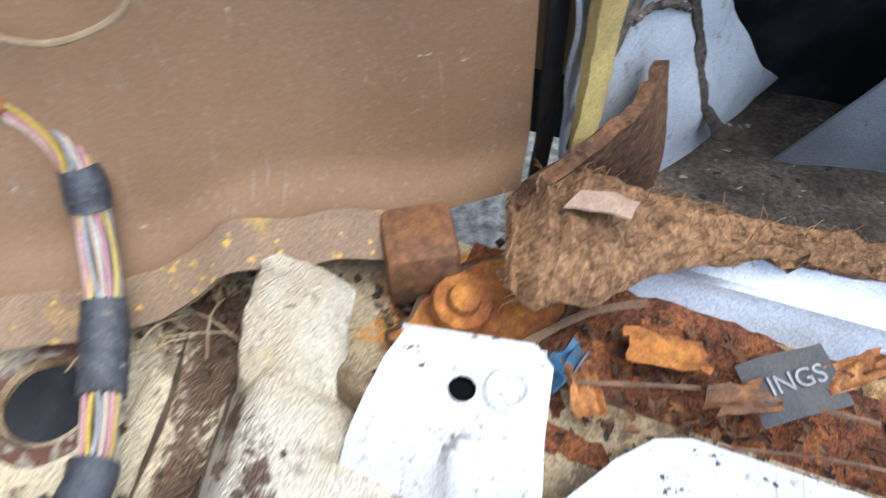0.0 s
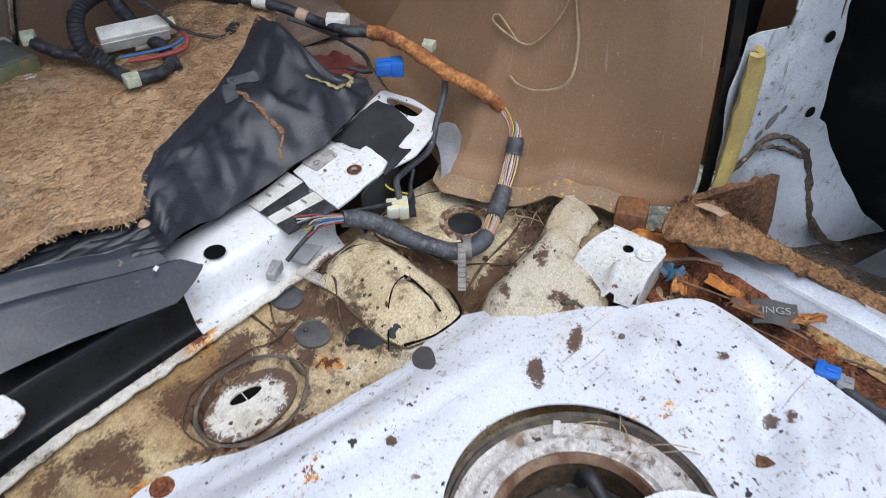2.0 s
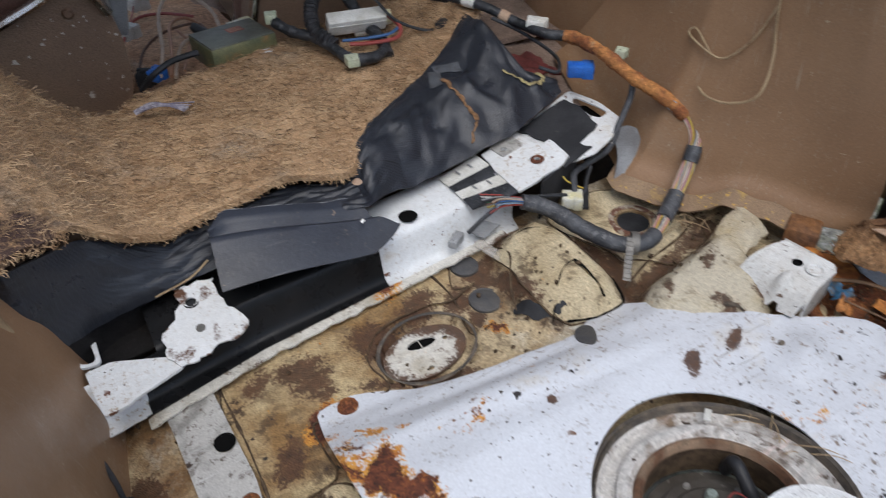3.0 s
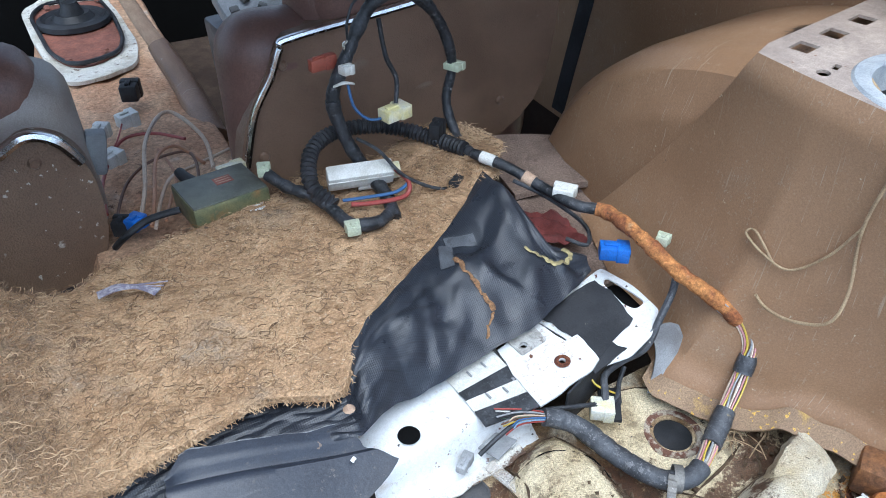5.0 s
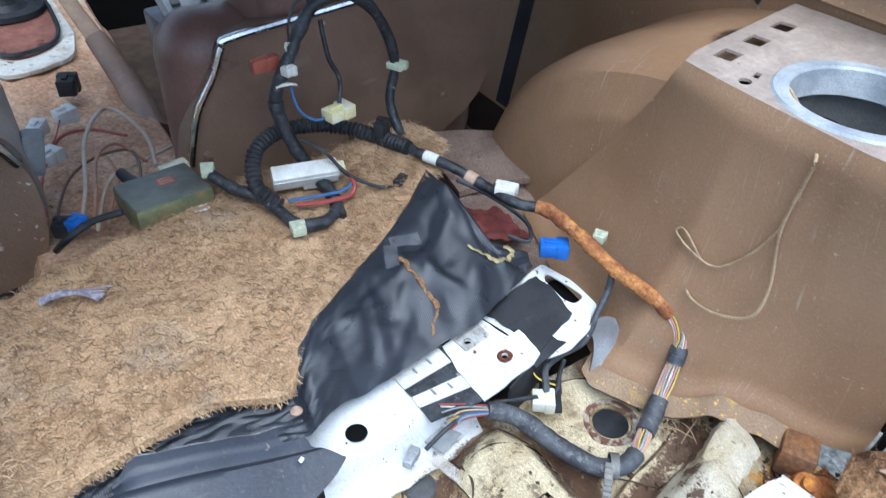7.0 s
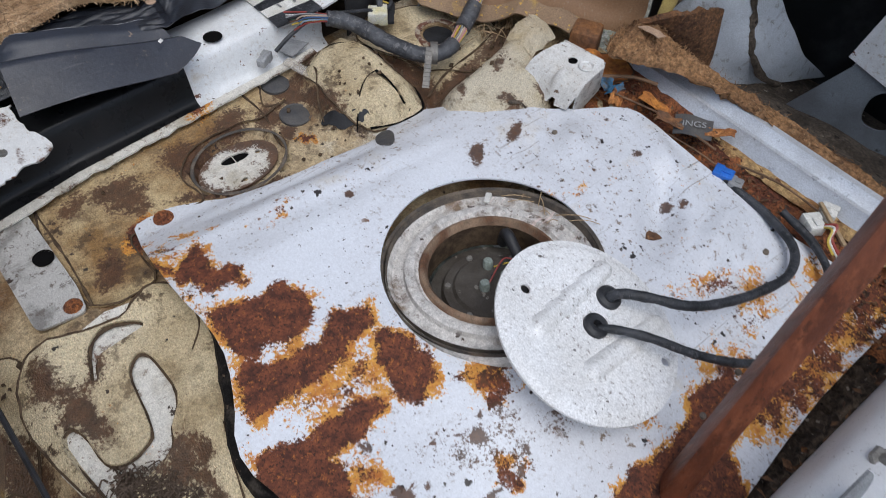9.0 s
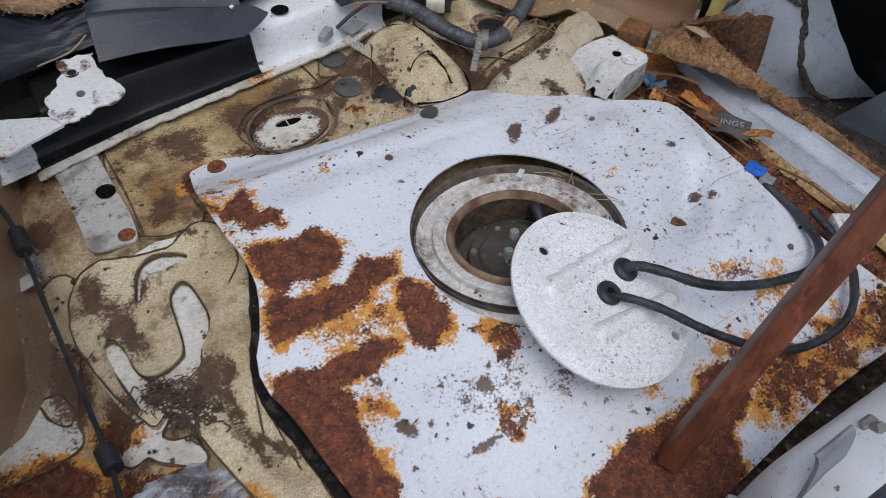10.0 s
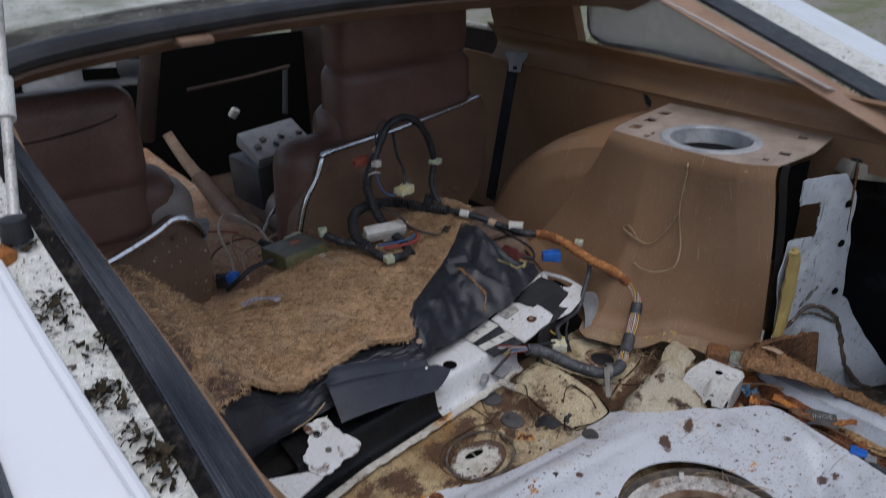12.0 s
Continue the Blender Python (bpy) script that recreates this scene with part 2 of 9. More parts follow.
M_FLOOR = mat("sound_deadener_floor", (0.55, 0.44, 0.27), 0.62, second=(0.19, 0.105, 0.042), scale=9, low=0.42, high=0.6, grain=0.25, grain_scale=190, bump=0.38, bump_scale=260, rust=True, third=(0.56, 0.52, 0.42), third_scale=6, third_at=0.54, pebble=(600, 0.55, (0.15, 0.09, 0.04)), chips=[((0.03, 0.022, 0.016), 34, 0.16, 0.26), ((0.045, 0.03, 0.02), 85, 0.14, 0.28)], flecks=((0.055, 0.032, 0.018), 28, 0.52))
M_PAD = mat("cream_deadener", (0.70, 0.60, 0.40), 0.5, second=(0.44, 0.34, 0.19), scale=7, low=0.46, high=0.66, grain=0.18, grain_scale=240, bump=0.45, bump_scale=260, third=(0.16, 0.09, 0.04), third_scale=9, third_at=0.60, rust=True, pebble=(600, 0.5, (0.23, 0.16, 0.085)), chips=[((0.035, 0.025, 0.018), 36, 0.14, 0.24), ((0.05, 0.033, 0.022), 100, 0.12, 0.26)], flecks=((0.065, 0.038, 0.02), 28, 0.55), micro=0.2)
M_PAD_YELLOW = mat("yellowed_deadener", (0.55, 0.43, 0.24), 0.6, second=(0.27, 0.155, 0.055), scale=8, low=0.42, high=0.62, grain=0.2, grain_scale=230, bump=0.38, bump_scale=260, third=(0.09, 0.055, 0.03), third_scale=9, third_at=0.565, rust=True, pebble=(600, 0.55, (0.16, 0.095, 0.042)), chips=[((0.035, 0.025, 0.018), 32, 0.18, 0.26), ((0.05, 0.03, 0.02), 90, 0.14, 0.28)], flecks=((0.055, 0.03, 0.015), 28, 0.52))
M_PAD_WHITE = mat("whitish_deadener", (0.61, 0.555, 0.43), 0.48, second=(0.46, 0.37, 0.22), scale=9, low=0.48, high=0.66, grain=0.12, grain_scale=220, bump=0.45, bump_scale=260, third=(0.28, 0.19, 0.10), third_scale=8, third_at=0.63, rust=True, pebble=(640, 0.4, (0.33, 0.26, 0.16)), chips=[((0.05, 0.03, 0.02), 36, 0.12, 0.24)], flecks=((0.13, 0.08, 0.045), 28, 0.56), micro=0.2)
M_CREAM = mat("cream_paint", (0.64, 0.62, 0.56), 0.5, second=(0.44, 0.40, 0.32), scale=14, low=0.5, high=0.66, grain=0.1, bump=0.35, bump_scale=150, rust=True, chips=[((0.05, 0.035, 0.025), 55, 0.2, 0.28), ((0.12, 0.06, 0.03), 28, 0.14, 0.26)], flecks=((0.15, 0.09, 0.05), 80, 0.57))
M_SCUFF = mat("scuffed_grey_white_metal", (0.54, 0.53, 0.50), 0.42, 0.2, second=(0.27, 0.26, 0.24), scale=18, low=0.5, high=0.62, bump=0.2, bump_scale=120, chips=[((0.06, 0.04, 0.03), 60, 0.2, 0.28)], flecks=((0.14, 0.11, 0.09), 90, 0.56), scratch=((0.75, 0.75, 0.73), 0.66))
M_BRACKET = mat("bracket_white_paint", (0.70, 0.71, 0.70), 0.42, second=(0.60, 0.59, 0.56), scale=14, grain=0.05, bump=0.2, bump_scale=140, chips=[((0.14, 0.09, 0.06), 75, 0.16, 0.24), ((0.06, 0.045, 0.035), 140, 0.12, 0.24)], flecks=((0.32, 0.27, 0.21), 160, 0.58))
M_RUST = mat("heavy_rust", (0.13, 0.042, 0.020), 0.92, second=(0.27, 0.095, 0.030), scale=20, grain=0.5, grain_scale=260, bump=1.0, bump_scale=150, third=(0.44, 0.17, 0.035), third_scale=22, third_at=0.60, chips=[((0.03, 0.014, 0.011), 70, 0.4, 0.4), ((0.36, 0.15, 0.05), 130, 0.2, 0.35)], flecks=((0.05, 0.02, 0.014), 60, 0.52))
M_BROWNRUST = mat("brown_rust", (0.13, 0.065, 0.035), 0.8, second=(0.24, 0.105, 0.035), scale=18, grain=0.3, bump=0.6, bump_scale=120)
M_ORANGERUST = mat("orange_rust", (0.50, 0.205, 0.04), 0.88, second=(0.30, 0.10, 0.028), scale=26, grain=0.3, bump=0.8, bump_scale=140)
M_REDRUST = mat("red_rust_plate", (0.26, 0.10, 0.065), 0.75, second=(0.16, 0.06, 0.04), scale=12, grain=0.2, bump=0.4, bump_scale=80)
M_CRUST = mat("crumbly_crust", (0.44, 0.38, 0.30), 0.9, second=(0.16, 0.075, 0.05), scale=70, low=0.45, high=0.55, bump=1.0, bump_scale=150)
M_BLACK = mat("black_paint", (0.009, 0.009, 0.010), 0.42, second=(0.022, 0.019, 0.016), scale=12, bump=0.15, bump_scale=120, spec=0.4)
M_BLACKGLOSS = mat("satin_black_beam", (0.007, 0.008, 0.009), 0.3, second=(0.012, 0.012, 0.013), scale=12, bump=0.1, bump_scale=110, spec=0.25, chips=[((0.16, 0.10, 0.06), 80, 0.07, 0.16)])
M_BLACKRUST = mat("black_rust_dust", (0.008, 0.007, 0.007), 0.75, second=(0.05, 0.026, 0.015), scale=13, low=0.55, high=0.7, grain=0.4, bump=0.4, bump_scale=160, spec=0.3)
M_BLACKGRIT = mat("gritty_black", (0.009, 0.008, 0.008), 0.85, second=(0.04, 0.034, 0.028), scale=30, low=0.52, high=0.64, grain=0.5, bump=1.0, bump_scale=150, spec=0.25, chips=[((0.11, 0.08, 0.055), 130, 0.2, 0.35)])
M_TAR = mat("black_tar_sheet", (0.020, 0.023, 0.031), 0.33, second=(0.017, 0.020, 0.027), scale=10, bump=0.3, bump_scale=140, spec=0.5, chips=[((0.12, 0.10, 0.07), 60, 0.06, 0.15)], flecks=((0.042, 0.047, 0.054), 160, 0.58), scratch=((0.008, 0.008, 0.010), 0.62), weave=110.0)
M_TARFLAT = mat("bitumen_pad", (0.020, 0.021, 0.024), 0.6, second=(0.035, 0.036, 0.04), scale=14, bump=0.2, bump_scale=200, spots=(0.2, 0.17, 0.13), spot_scale=130, spot_at=0.745, spec=0.30)
M_DARKWING = mat("near_black_wing", (0.009, 0.010, 0.012), 0.55, second=(0.035, 0.038, 0.042), scale=7, low=0.52, high=0.66, bump=0.4, bump_scale=50, third=(0.004, 0.004, 0.004), third_scale=5, spec=0.25)
M_PLATE = mat("slate_grey_sheet", (0.034, 0.039, 0.053), 0.36, spec=0.4, second=(0.025, 0.028, 0.038), scale=10, bump=0.16, bump_scale=110, chips=[((0.17, 0.13, 0.10), 60, 0.1, 0.2)], flecks=((0.10, 0.09, 0.085), 90, 0.6), scratch=((0.14, 0.14, 0.15), 0.665))
M_PLUG = mat("grey_rubber_plug", (0.062, 0.062, 0.066), 0.7, second=(0.09, 0.085, 0.08), scale=30, bump=0.2, bump_scale=200)
M_JUTE = mat("jute_felt", (0.50, 0.33, 0.185), 0.95, stain=(0.075, 0.045, 0.038), second=(0.40, 0.25, 0.135), scale=9, grain=0.3, grain_scale=330, bump=0.7, bump_scale=300, third=(0.33, 0.255, 0.18), third_scale=4.0, third_at=0.55, flecks=((0.20, 0.13, 0.075), 260, 0.57), chips=[((0.12, 0.08, 0.05), 34, 0.10, 0.18), ((0.58, 0.45, 0.31), 220, 0.25, 0.4)], micro=0.22)
M_FIBREDARK = mat("dark_jute_fibre", (0.24, 0.16, 0.095), 0.9, second=(0.15, 0.095, 0.055), scale=40)
M_FIBRE = mat("jute_fibre", (0.54, 0.38, 0.225), 0.85, second=(0.34, 0.215, 0.115), scale=30, low=0.45, high=0.55)
M_FELT = mat("brown_felt", (0.30, 0.165, 0.075), 0.95, second=(0.19, 0.10, 0.047), scale=20, grain=0.5, grain_scale=190, bump=1.0, bump_scale=170, flecks=((0.46, 0.29, 0.15), 120, 0.56), scratch=((0.42, 0.27, 0.15), 0.62))
M_FELTDARK = mat("dark_felt", (0.16, 0.078, 0.034), 0.95, second=(0.075, 0.036, 0.02), scale=14, grain=0.5, grain_scale=170, bump=1.0, bump_scale=150, flecks=((0.28, 0.14, 0.06), 110, 0.57))
M_FELTPALE = mat("pale_scrap", (0.50, 0.36, 0.25), 0.8, second=(0.38, 0.26, 0.18), scale=30, bump=0.3)
M_CARPET = mat("brown_carpet", (0.26, 0.19, 0.15), 0.95, second=(0.19, 0.135, 0.105), scale=16, grain=0.35, grain_scale=330, bump=0.8, bump_scale=330)
M_TUNNEL = mat("tunnel_carpet", (0.56, 0.37, 0.235), 0.95, second=(0.44, 0.25, 0.145), scale=7, grain=0.35, grain_scale=120, bump=0.8, bump_scale=120, third=(0.46, 0.385, 0.31), third_scale=5, third_at=0.62, flecks=((0.15, 0.085, 0.05), 60, 0.57))
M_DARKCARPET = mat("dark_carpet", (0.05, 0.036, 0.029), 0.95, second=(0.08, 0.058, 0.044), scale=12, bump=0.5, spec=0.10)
M_REDCLOTH = mat("dark_red_cloth", (0.16, 0.035, 0.03), 0.9, second=(0.10, 0.025, 0.022), scale=20, bump=0.5, bump_scale=200)
M_RUBBER = mat("black_rubber", (0.017, 0.018, 0.02), 0.45, second=(0.035, 0.036, 0.04), scale=14, bump=0.2, bump_scale=150, spec=0.30)
M_TAPE = mat("black_loom_tape", (0.015, 0.017, 0.020), 0.42, second=(0.042, 0.045, 0.052), scale=35, bump=0.6, bump_scale=120, spec=0.4, chips=[((0.24, 0.24, 0.25), 70, 0.18, 0.2)], flecks=((0.09, 0.09, 0.095), 130, 0.56))
M_CORRUGATED = mat("corrugated_tube", (0.02, 0.021, 0.023), 0.4, second=(0.04, 0.04, 0.045), scale=30, bump=0.6, bump_scale=150, spec=0.30)
M_GREYTAPE = mat("grey_loom_tape", (0.075, 0.08, 0.09), 0.5, second=(0.04, 0.043, 0.05), scale=40, bump=0.5, bump_scale=130, chips=[((0.42, 0.41, 0.38), 75, 0.25, 0.25), ((0.30, 0.24, 0.12), 50, 0.12, 0.2)], flecks=((0.15, 0.15, 0.155), 130, 0.54))
M_ORANGETAPE = mat("orange_cloth_tape", (0.46, 0.20, 0.06), 0.85, second=(0.24, 0.085, 0.03), scale=30, grain=0.35, grain_scale=180, bump=0.8, bump_scale=170, third=(0.52, 0.32, 0.16), third_scale=22, third_at=0.58, chips=[((0.10, 0.045, 0.02), 60, 0.25, 0.28)])
M_BLUETAPE = mat("blue_tape", (0.035, 0.12, 0.22), 0.5, second=(0.10, 0.075, 0.05), scale=40, low=0.5, high=0.62, bump=0.3)
M_SEAL = mat("weathered_seal_rubber", (0.034, 0.040, 0.053), 0.42, second=(0.085, 0.094, 0.112), scale=14, bump=0.4, bump_scale=90, stretch=(1, 0.12, 1), spots=(0.2, 0.2, 0.2), spot_scale=90, spot_at=0.73, spec=0.35)
M_DIRTY = mat("dirty_white_gutter", (0.68, 0.68, 0.64), 0.65, second=(0.52, 0.52, 0.45), scale=16, low=0.48, high=0.66, grain=0.15, bump=0.5, bump_scale=110, chips=[((0.05, 0.045, 0.03), 60, 0.25, 0.3), ((0.12, 0.11, 0.075), 140, 0.25, 0.3)], flecks=((0.20, 0.195, 0.13), 70, 0.57))
M_MOSSY = mat("mossy_roof_edge", (0.11, 0.11, 0.09), 0.85, second=(0.03, 0.03, 0.022), scale=14, low=0.45, high=0.6, grain=0.3, bump=0.6, bump_scale=110, flecks=((0.03, 0.03, 0.02), 60, 0.52), chips=[((0.42, 0.43, 0.40), 60, 0.2, 0.3)])
M_ROOF = mat("weathered_roof_paint", (0.50, 0.51, 0.46), 0.6, second=(0.26, 0.27, 0.21), scale=9, bump=0.2, flecks=((0.16, 0.16, 0.12), 60, 0.56))
# near black that carries the cabin's shade in its colour
M_CABINSHADE = mat("cabin_shade", (0.010, 0.008, 0.007), 0.8, second=(0.02, 0.015, 0.013), scale=5, spec=0.15)
# darker copy of the brown vinyl, with cabin shade put into its colour
M_SHADEDVINYL = mat("dark_shaded_vinyl", (0.05, 0.032, 0.024), 0.6, second=(0.035, 0.022, 0.017), scale=6, bump=0.2, spec=0.30)
M_DARKPLASTIC = mat("dark_grey_plastic", (0.075, 0.08, 0.09), 0.45, second=(0.05, 0.052, 0.058), scale=9, bump=0.1)
M_GREYMETAL = mat("grey_dusty_metal", (0.15, 0.145, 0.135), 0.6, 0.2, second=(0.25, 0.235, 0.21), scale=16, low=0.5, high=0.66, bump=0.4, bump_scale=130, chips=[((0.05, 0.035, 0.025), 70, 0.3, 0.3), ((0.42, 0.40, 0.37), 110, 0.1, 0.25)])
M_RING = mat("chalky_grey_ring", (0.60, 0.58, 0.55), 0.7, second=(0.20, 0.145, 0.10), scale=16, low=0.54, high=0.64, grain=0.25, bump=0.5, bump_scale=160, chips=[((0.06, 0.04, 0.03), 50, 0.3, 0.32)], flecks=((0.09, 0.06, 0.04), 60, 0.54), scratch=((0.72, 0.60, 0.56), 0.63))
M_RINGRUST = mat("rust_lined_ring", (0.30, 0.21, 0.14), 0.85, second=(0.13, 0.065, 0.035), scale=30, grain=0.3, bump=0.8, bump_scale=140, chips=[((0.45, 0.38, 0.30), 90, 0.2, 0.3)])
M_YGLUE = mat("dried_yellow_glue", (0.44, 0.37, 0.17), 0.6, second=(0.24, 0.20, 0.10), scale=40, bump=0.6, bump_scale=150, flecks=((0.06, 0.055, 0.04), 140, 0.55))
M_SENDER = mat("grimy_sender_steel", (0.105, 0.095, 0.08), 0.55, 0.2, second=(0.06, 0.05, 0.04), scale=18, bump=0.4, bump_scale=130, chips=[((0.24, 0.22, 0.19), 90, 0.15, 0.3)])
M_SOIL = mat("dark_gritty_soil", (0.085, 0.062, 0.045), 0.95, second=(0.035, 0.026, 0.020), scale=40, grain=0.5, bump=1.0, bump_scale=150, spec=0.2, chips=[((0.30, 0.25, 0.20), 110, 0.25, 0.35), ((0.015, 0.012, 0.01), 70, 0.3, 0.35)])
M_GRIME = mat("dirt_grime", (0.12, 0.095, 0.072), 0.9, second=(0.05, 0.038, 0.028), scale=16, grain=0.5, grain_scale=180, bump=1.0, bump_scale=170, chips=[((0.34, 0.30, 0.25), 90, 0.12, 0.3), ((0.02, 0.015, 0.012), 60, 0.3, 0.35)])
M_DARKRIM = mat("grimy_rim", (0.07, 0.062, 0.055), 0.8, second=(0.16, 0.13, 0.10), scale=40, bump=0.5, bump_scale=160)
M_ALU = mat("silver_sill_paint", (0.60, 0.63, 0.67), 0.33, 0.35, second=(0.50, 0.52, 0.55), scale=14, bump=0.08, spots=(0.22, 0.15, 0.1), spot_scale=70, spot_at=0.73)
M_WOOD = mat("red_brown_stick", (0.20, 0.062, 0.028), 0.42, second=(0.115, 0.034, 0.016), scale=9, bump=0.35, bump_scale=50, stretch=(6, 6, 1.2), third=(0.27, 0.09, 0.04), third_scale=10, chips=[((0.45, 0.25, 0.15), 9, 0.1, 0.2)], flecks=((0.07, 0.022, 0.012), 14, 0.55))
M_GLASS = mat("hazy_glass", (0.82, 0.84, 0.85), 0.25, second=(0.74, 0.77, 0.78), scale=5, alpha=0.5)
M_CLEARGLASS = mat("clear_glass", (0.9, 0.92, 0.92), 0.05, alpha=0.12)
M_DARKGLASS = mat("tinted_glass", (0.02, 0.022, 0.026), 0.08, coat=0.5)
M_CLEAR = mat("clear_plastic", (0.75, 0.73, 0.68), 0.15, second=(0.6, 0.55, 0.48), scale=40, alpha=0.35)
M_BAG = mat("clear_bag_film", (0.60, 0.63, 0.68), 0.10, second=(0.12, 0.12, 0.13), scale=24, alpha=0.5, bump=0.4, bump_scale=40)
# near black, stands in for shade in holes, slots, cracks and the bulkhead
M_SHADEBLACK = mat("shade_black", (0.004, 0.004, 0.004), 0.9, spec=0.10)
M_TERMINAL = mat("pale_green_cap", (0.36, 0.42, 0.38), 0.6, second=(0.24, 0.28, 0.25), scale=60, bump=0.2)
M_PLASTIC = mat("white_plastic", (0.70, 0.70, 0.67), 0.4, second=(0.58, 0.57, 0.52), scale=30, bump=0.08)
M_CREAMPL = mat("cream_plastic", (0.58, 0.54, 0.44), 0.45, second=(0.42, 0.38, 0.3), scale=20, bump=0.1)
M_PALEYELLOW = mat("yellowed_plastic", (0.66, 0.60, 0.30), 0.45, second=(0.64, 0.64, 0.58), scale=26, bump=0.1)
M_PALEGREEN = mat("pale_green_plastic", (0.52, 0.58, 0.42), 0.45, second=(0.45, 0.48, 0.36), scale=30, bump=0.1)
M_GREYPL = mat("grey_plastic", (0.34, 0.35, 0.36), 0.45, second=(0.25, 0.255, 0.26), scale=20, bump=0.12)
M_BLUEPL = mat("blue_plastic", (0.03, 0.16, 0.60), 0.38, second=(0.025, 0.12, 0.45), scale=30, bump=0.06)
M_REDPL = mat("red_brown_plastic", (0.30, 0.075, 0.045), 0.5, second=(0.22, 0.055, 0.035), scale=30, bump=0.1)
M_ORANGEPL = mat("orange_plastic", (0.65, 0.20, 0.03), 0.4, second=(0.5, 0.15, 0.025), scale=30)
M_GREYFLAP = mat("grey_rubber_flap", (0.30, 0.31, 0.32), 0.5, second=(0.19, 0.19, 0.195), scale=18, bump=0.4, bump_scale=80)
M_GLUE = mat("yellow_glue", (0.31, 0.21, 0.125), 0.65, second=(0.25, 0.165, 0.10), scale=20, bump=0.7, bump_scale=170, third=(0.46, 0.30, 0.09), third_scale=14, third_at=0.56, chips=[((0.64, 0.40, 0.08), 150, 0.45, 0.42), ((0.66, 0.42, 0.10), 70, 0.25, 0.34), ((0.14, 0.09, 0.05), 80, 0.2, 0.3)], micro=0.25)
M_GREYWHITE = mat("grey_white_paint", (0.44, 0.45, 0.45), 0.45, second=(0.26, 0.28, 0.30), scale=14, bump=0.15, spots=(0.22, 0.11, 0.06), spot_scale=40, spot_at=0.7)
M_GREYFRAME = mat("grey_window_strip", (0.30, 0.31, 0.32), 0.35, 0.4, second=(0.2, 0.2, 0.2), scale=20)
M_BLUEWHITE = mat("blue_white_primer", (0.52, 0.56, 0.61), 0.42, second=(0.42, 0.455, 0.495), scale=6, low=0.42, high=0.66, bump=0.2, bump_scale=50, third=(0.24, 0.245, 0.25), third_scale=5, third_at=0.60, chips=[((0.06, 0.05, 0.045), 40, 0.12, 0.24)], flecks=((0.22, 0.21, 0.2), 60, 0.56), scratch=((0.16, 0.16, 0.17), 0.66))
M_BLUEGREY = mat("blue_grey_primer", (0.20, 0.225, 0.25), 0.5, second=(0.13, 0.14, 0.155), scale=7, bump=0.2, bump_scale=60, spots=(0.03, 0.03, 0.03), spot_scale=30, spot_at=0.68)
M_FOAM = mat("stained_foam", (0.46, 0.36, 0.12), 0.9, second=(0.34, 0.25, 0.09), scale=12, bump=0.4, bump_scale=220, spots=(0.16, 0.11, 0.05), spot_scale=40, spot_at=0.7)
M_LITTER = mat("leaf_litter", (0.17, 0.085, 0.04), 0.9, second=(0.055, 0.03, 0.02), scale=60, third=(0.38, 0.16, 0.05), third_scale=40, third_at=0.58)
# dirt colour, also used for painted shade round the pad cut-outs
M_DIRTSHADE = mat("dry_dirt_and_shade", (0.065, 0.046, 0.032), 0.95, second=(0.12, 0.085, 0.055), scale=60, spec=0.10)
M_TWIG = mat("dry_twig", (0.22, 0.13, 0.075), 0.85, second=(0.12, 0.07, 0.04), scale=40, bump=0.4)
M_STRAW = mat("dry_straw", (0.42, 0.31, 0.18), 0.8, second=(0.30, 0.21, 0.12), scale=40)
M_THREAD = mat("violet_thread", (0.22, 0.20, 0.26), 0.8, second=(0.38, 0.36, 0.40), scale=120, low=0.45, high=0.55, bump=0.8, bump_scale=200)
M_WAD = mat("matted_fibre", (0.085, 0.062, 0.046), 0.98, second=(0.14, 0.105, 0.08), scale=60, bump=1.0, bump_scale=180, spec=0.10)
M_TANCRUST = mat("tan_crust", (0.44, 0.29, 0.13), 0.9, second=(0.26, 0.13, 0.05), scale=24, low=0.46, high=0.6, grain=0.35, bump=0.9, bump_scale=160, chips=[((0.12, 0.05, 0.02), 70, 0.3, 0.35)], micro=0.3)
M_MOSS = mat("dark_moss", (0.018, 0.016, 0.011), 0.95, second=(0.06, 0.048, 0.03), scale=60, spec=0.1)
M_OLIVE = mat("gold_passivated_steel", (0.20, 0.19, 0.09), 0.4, 0.35, second=(0.13, 0.145, 0.08), scale=30, bump=0.12, third=(0.27, 0.17, 0.07), third_scale=18, third_at=0.58)
M_OLIVEGREY = mat("grey_green_lid", (0.14, 0.15, 0.125), 0.45, 0.2, second=(0.10, 0.105, 0.09), scale=25, bump=0.1)
M_YELLOW = mat("yellow_wire", (0.55, 0.40, 0.06), 0.45)
M_REDWIRE = mat("red_wire", (0.30, 0.055, 0.045), 0.45)
M_BLUEWIRE = mat("blue_wire", (0.05, 0.12, 0.27), 0.45)
M_BROWNWIRE = mat("brown_wire", (0.13, 0.065, 0.04), 0.5)
M_TANWIRE = mat("tan_cable", (0.58, 0.47, 0.37), 0.5, second=(0.48, 0.36, 0.26), scale=20)
M_COPPER = mat("copper_cable", (0.46, 0.24, 0.14), 0.45, second=(0.36, 0.18, 0.10), scale=20)
WIRES = [M_BLUEWIRE, M_TANWIRE, M_GREYPL, M_REDWIRE, M_YELLOW, mat("green_wire", (0.06, 0.20, 0.10), 0.45), mat("pink_wire", (0.50, 0.24, 0.25), 0.45), mat("pale_blue_wire", (0.25, 0.36, 0.48), 0.45), M_BROWNWIRE, M_RUBBER, M_PLASTIC]
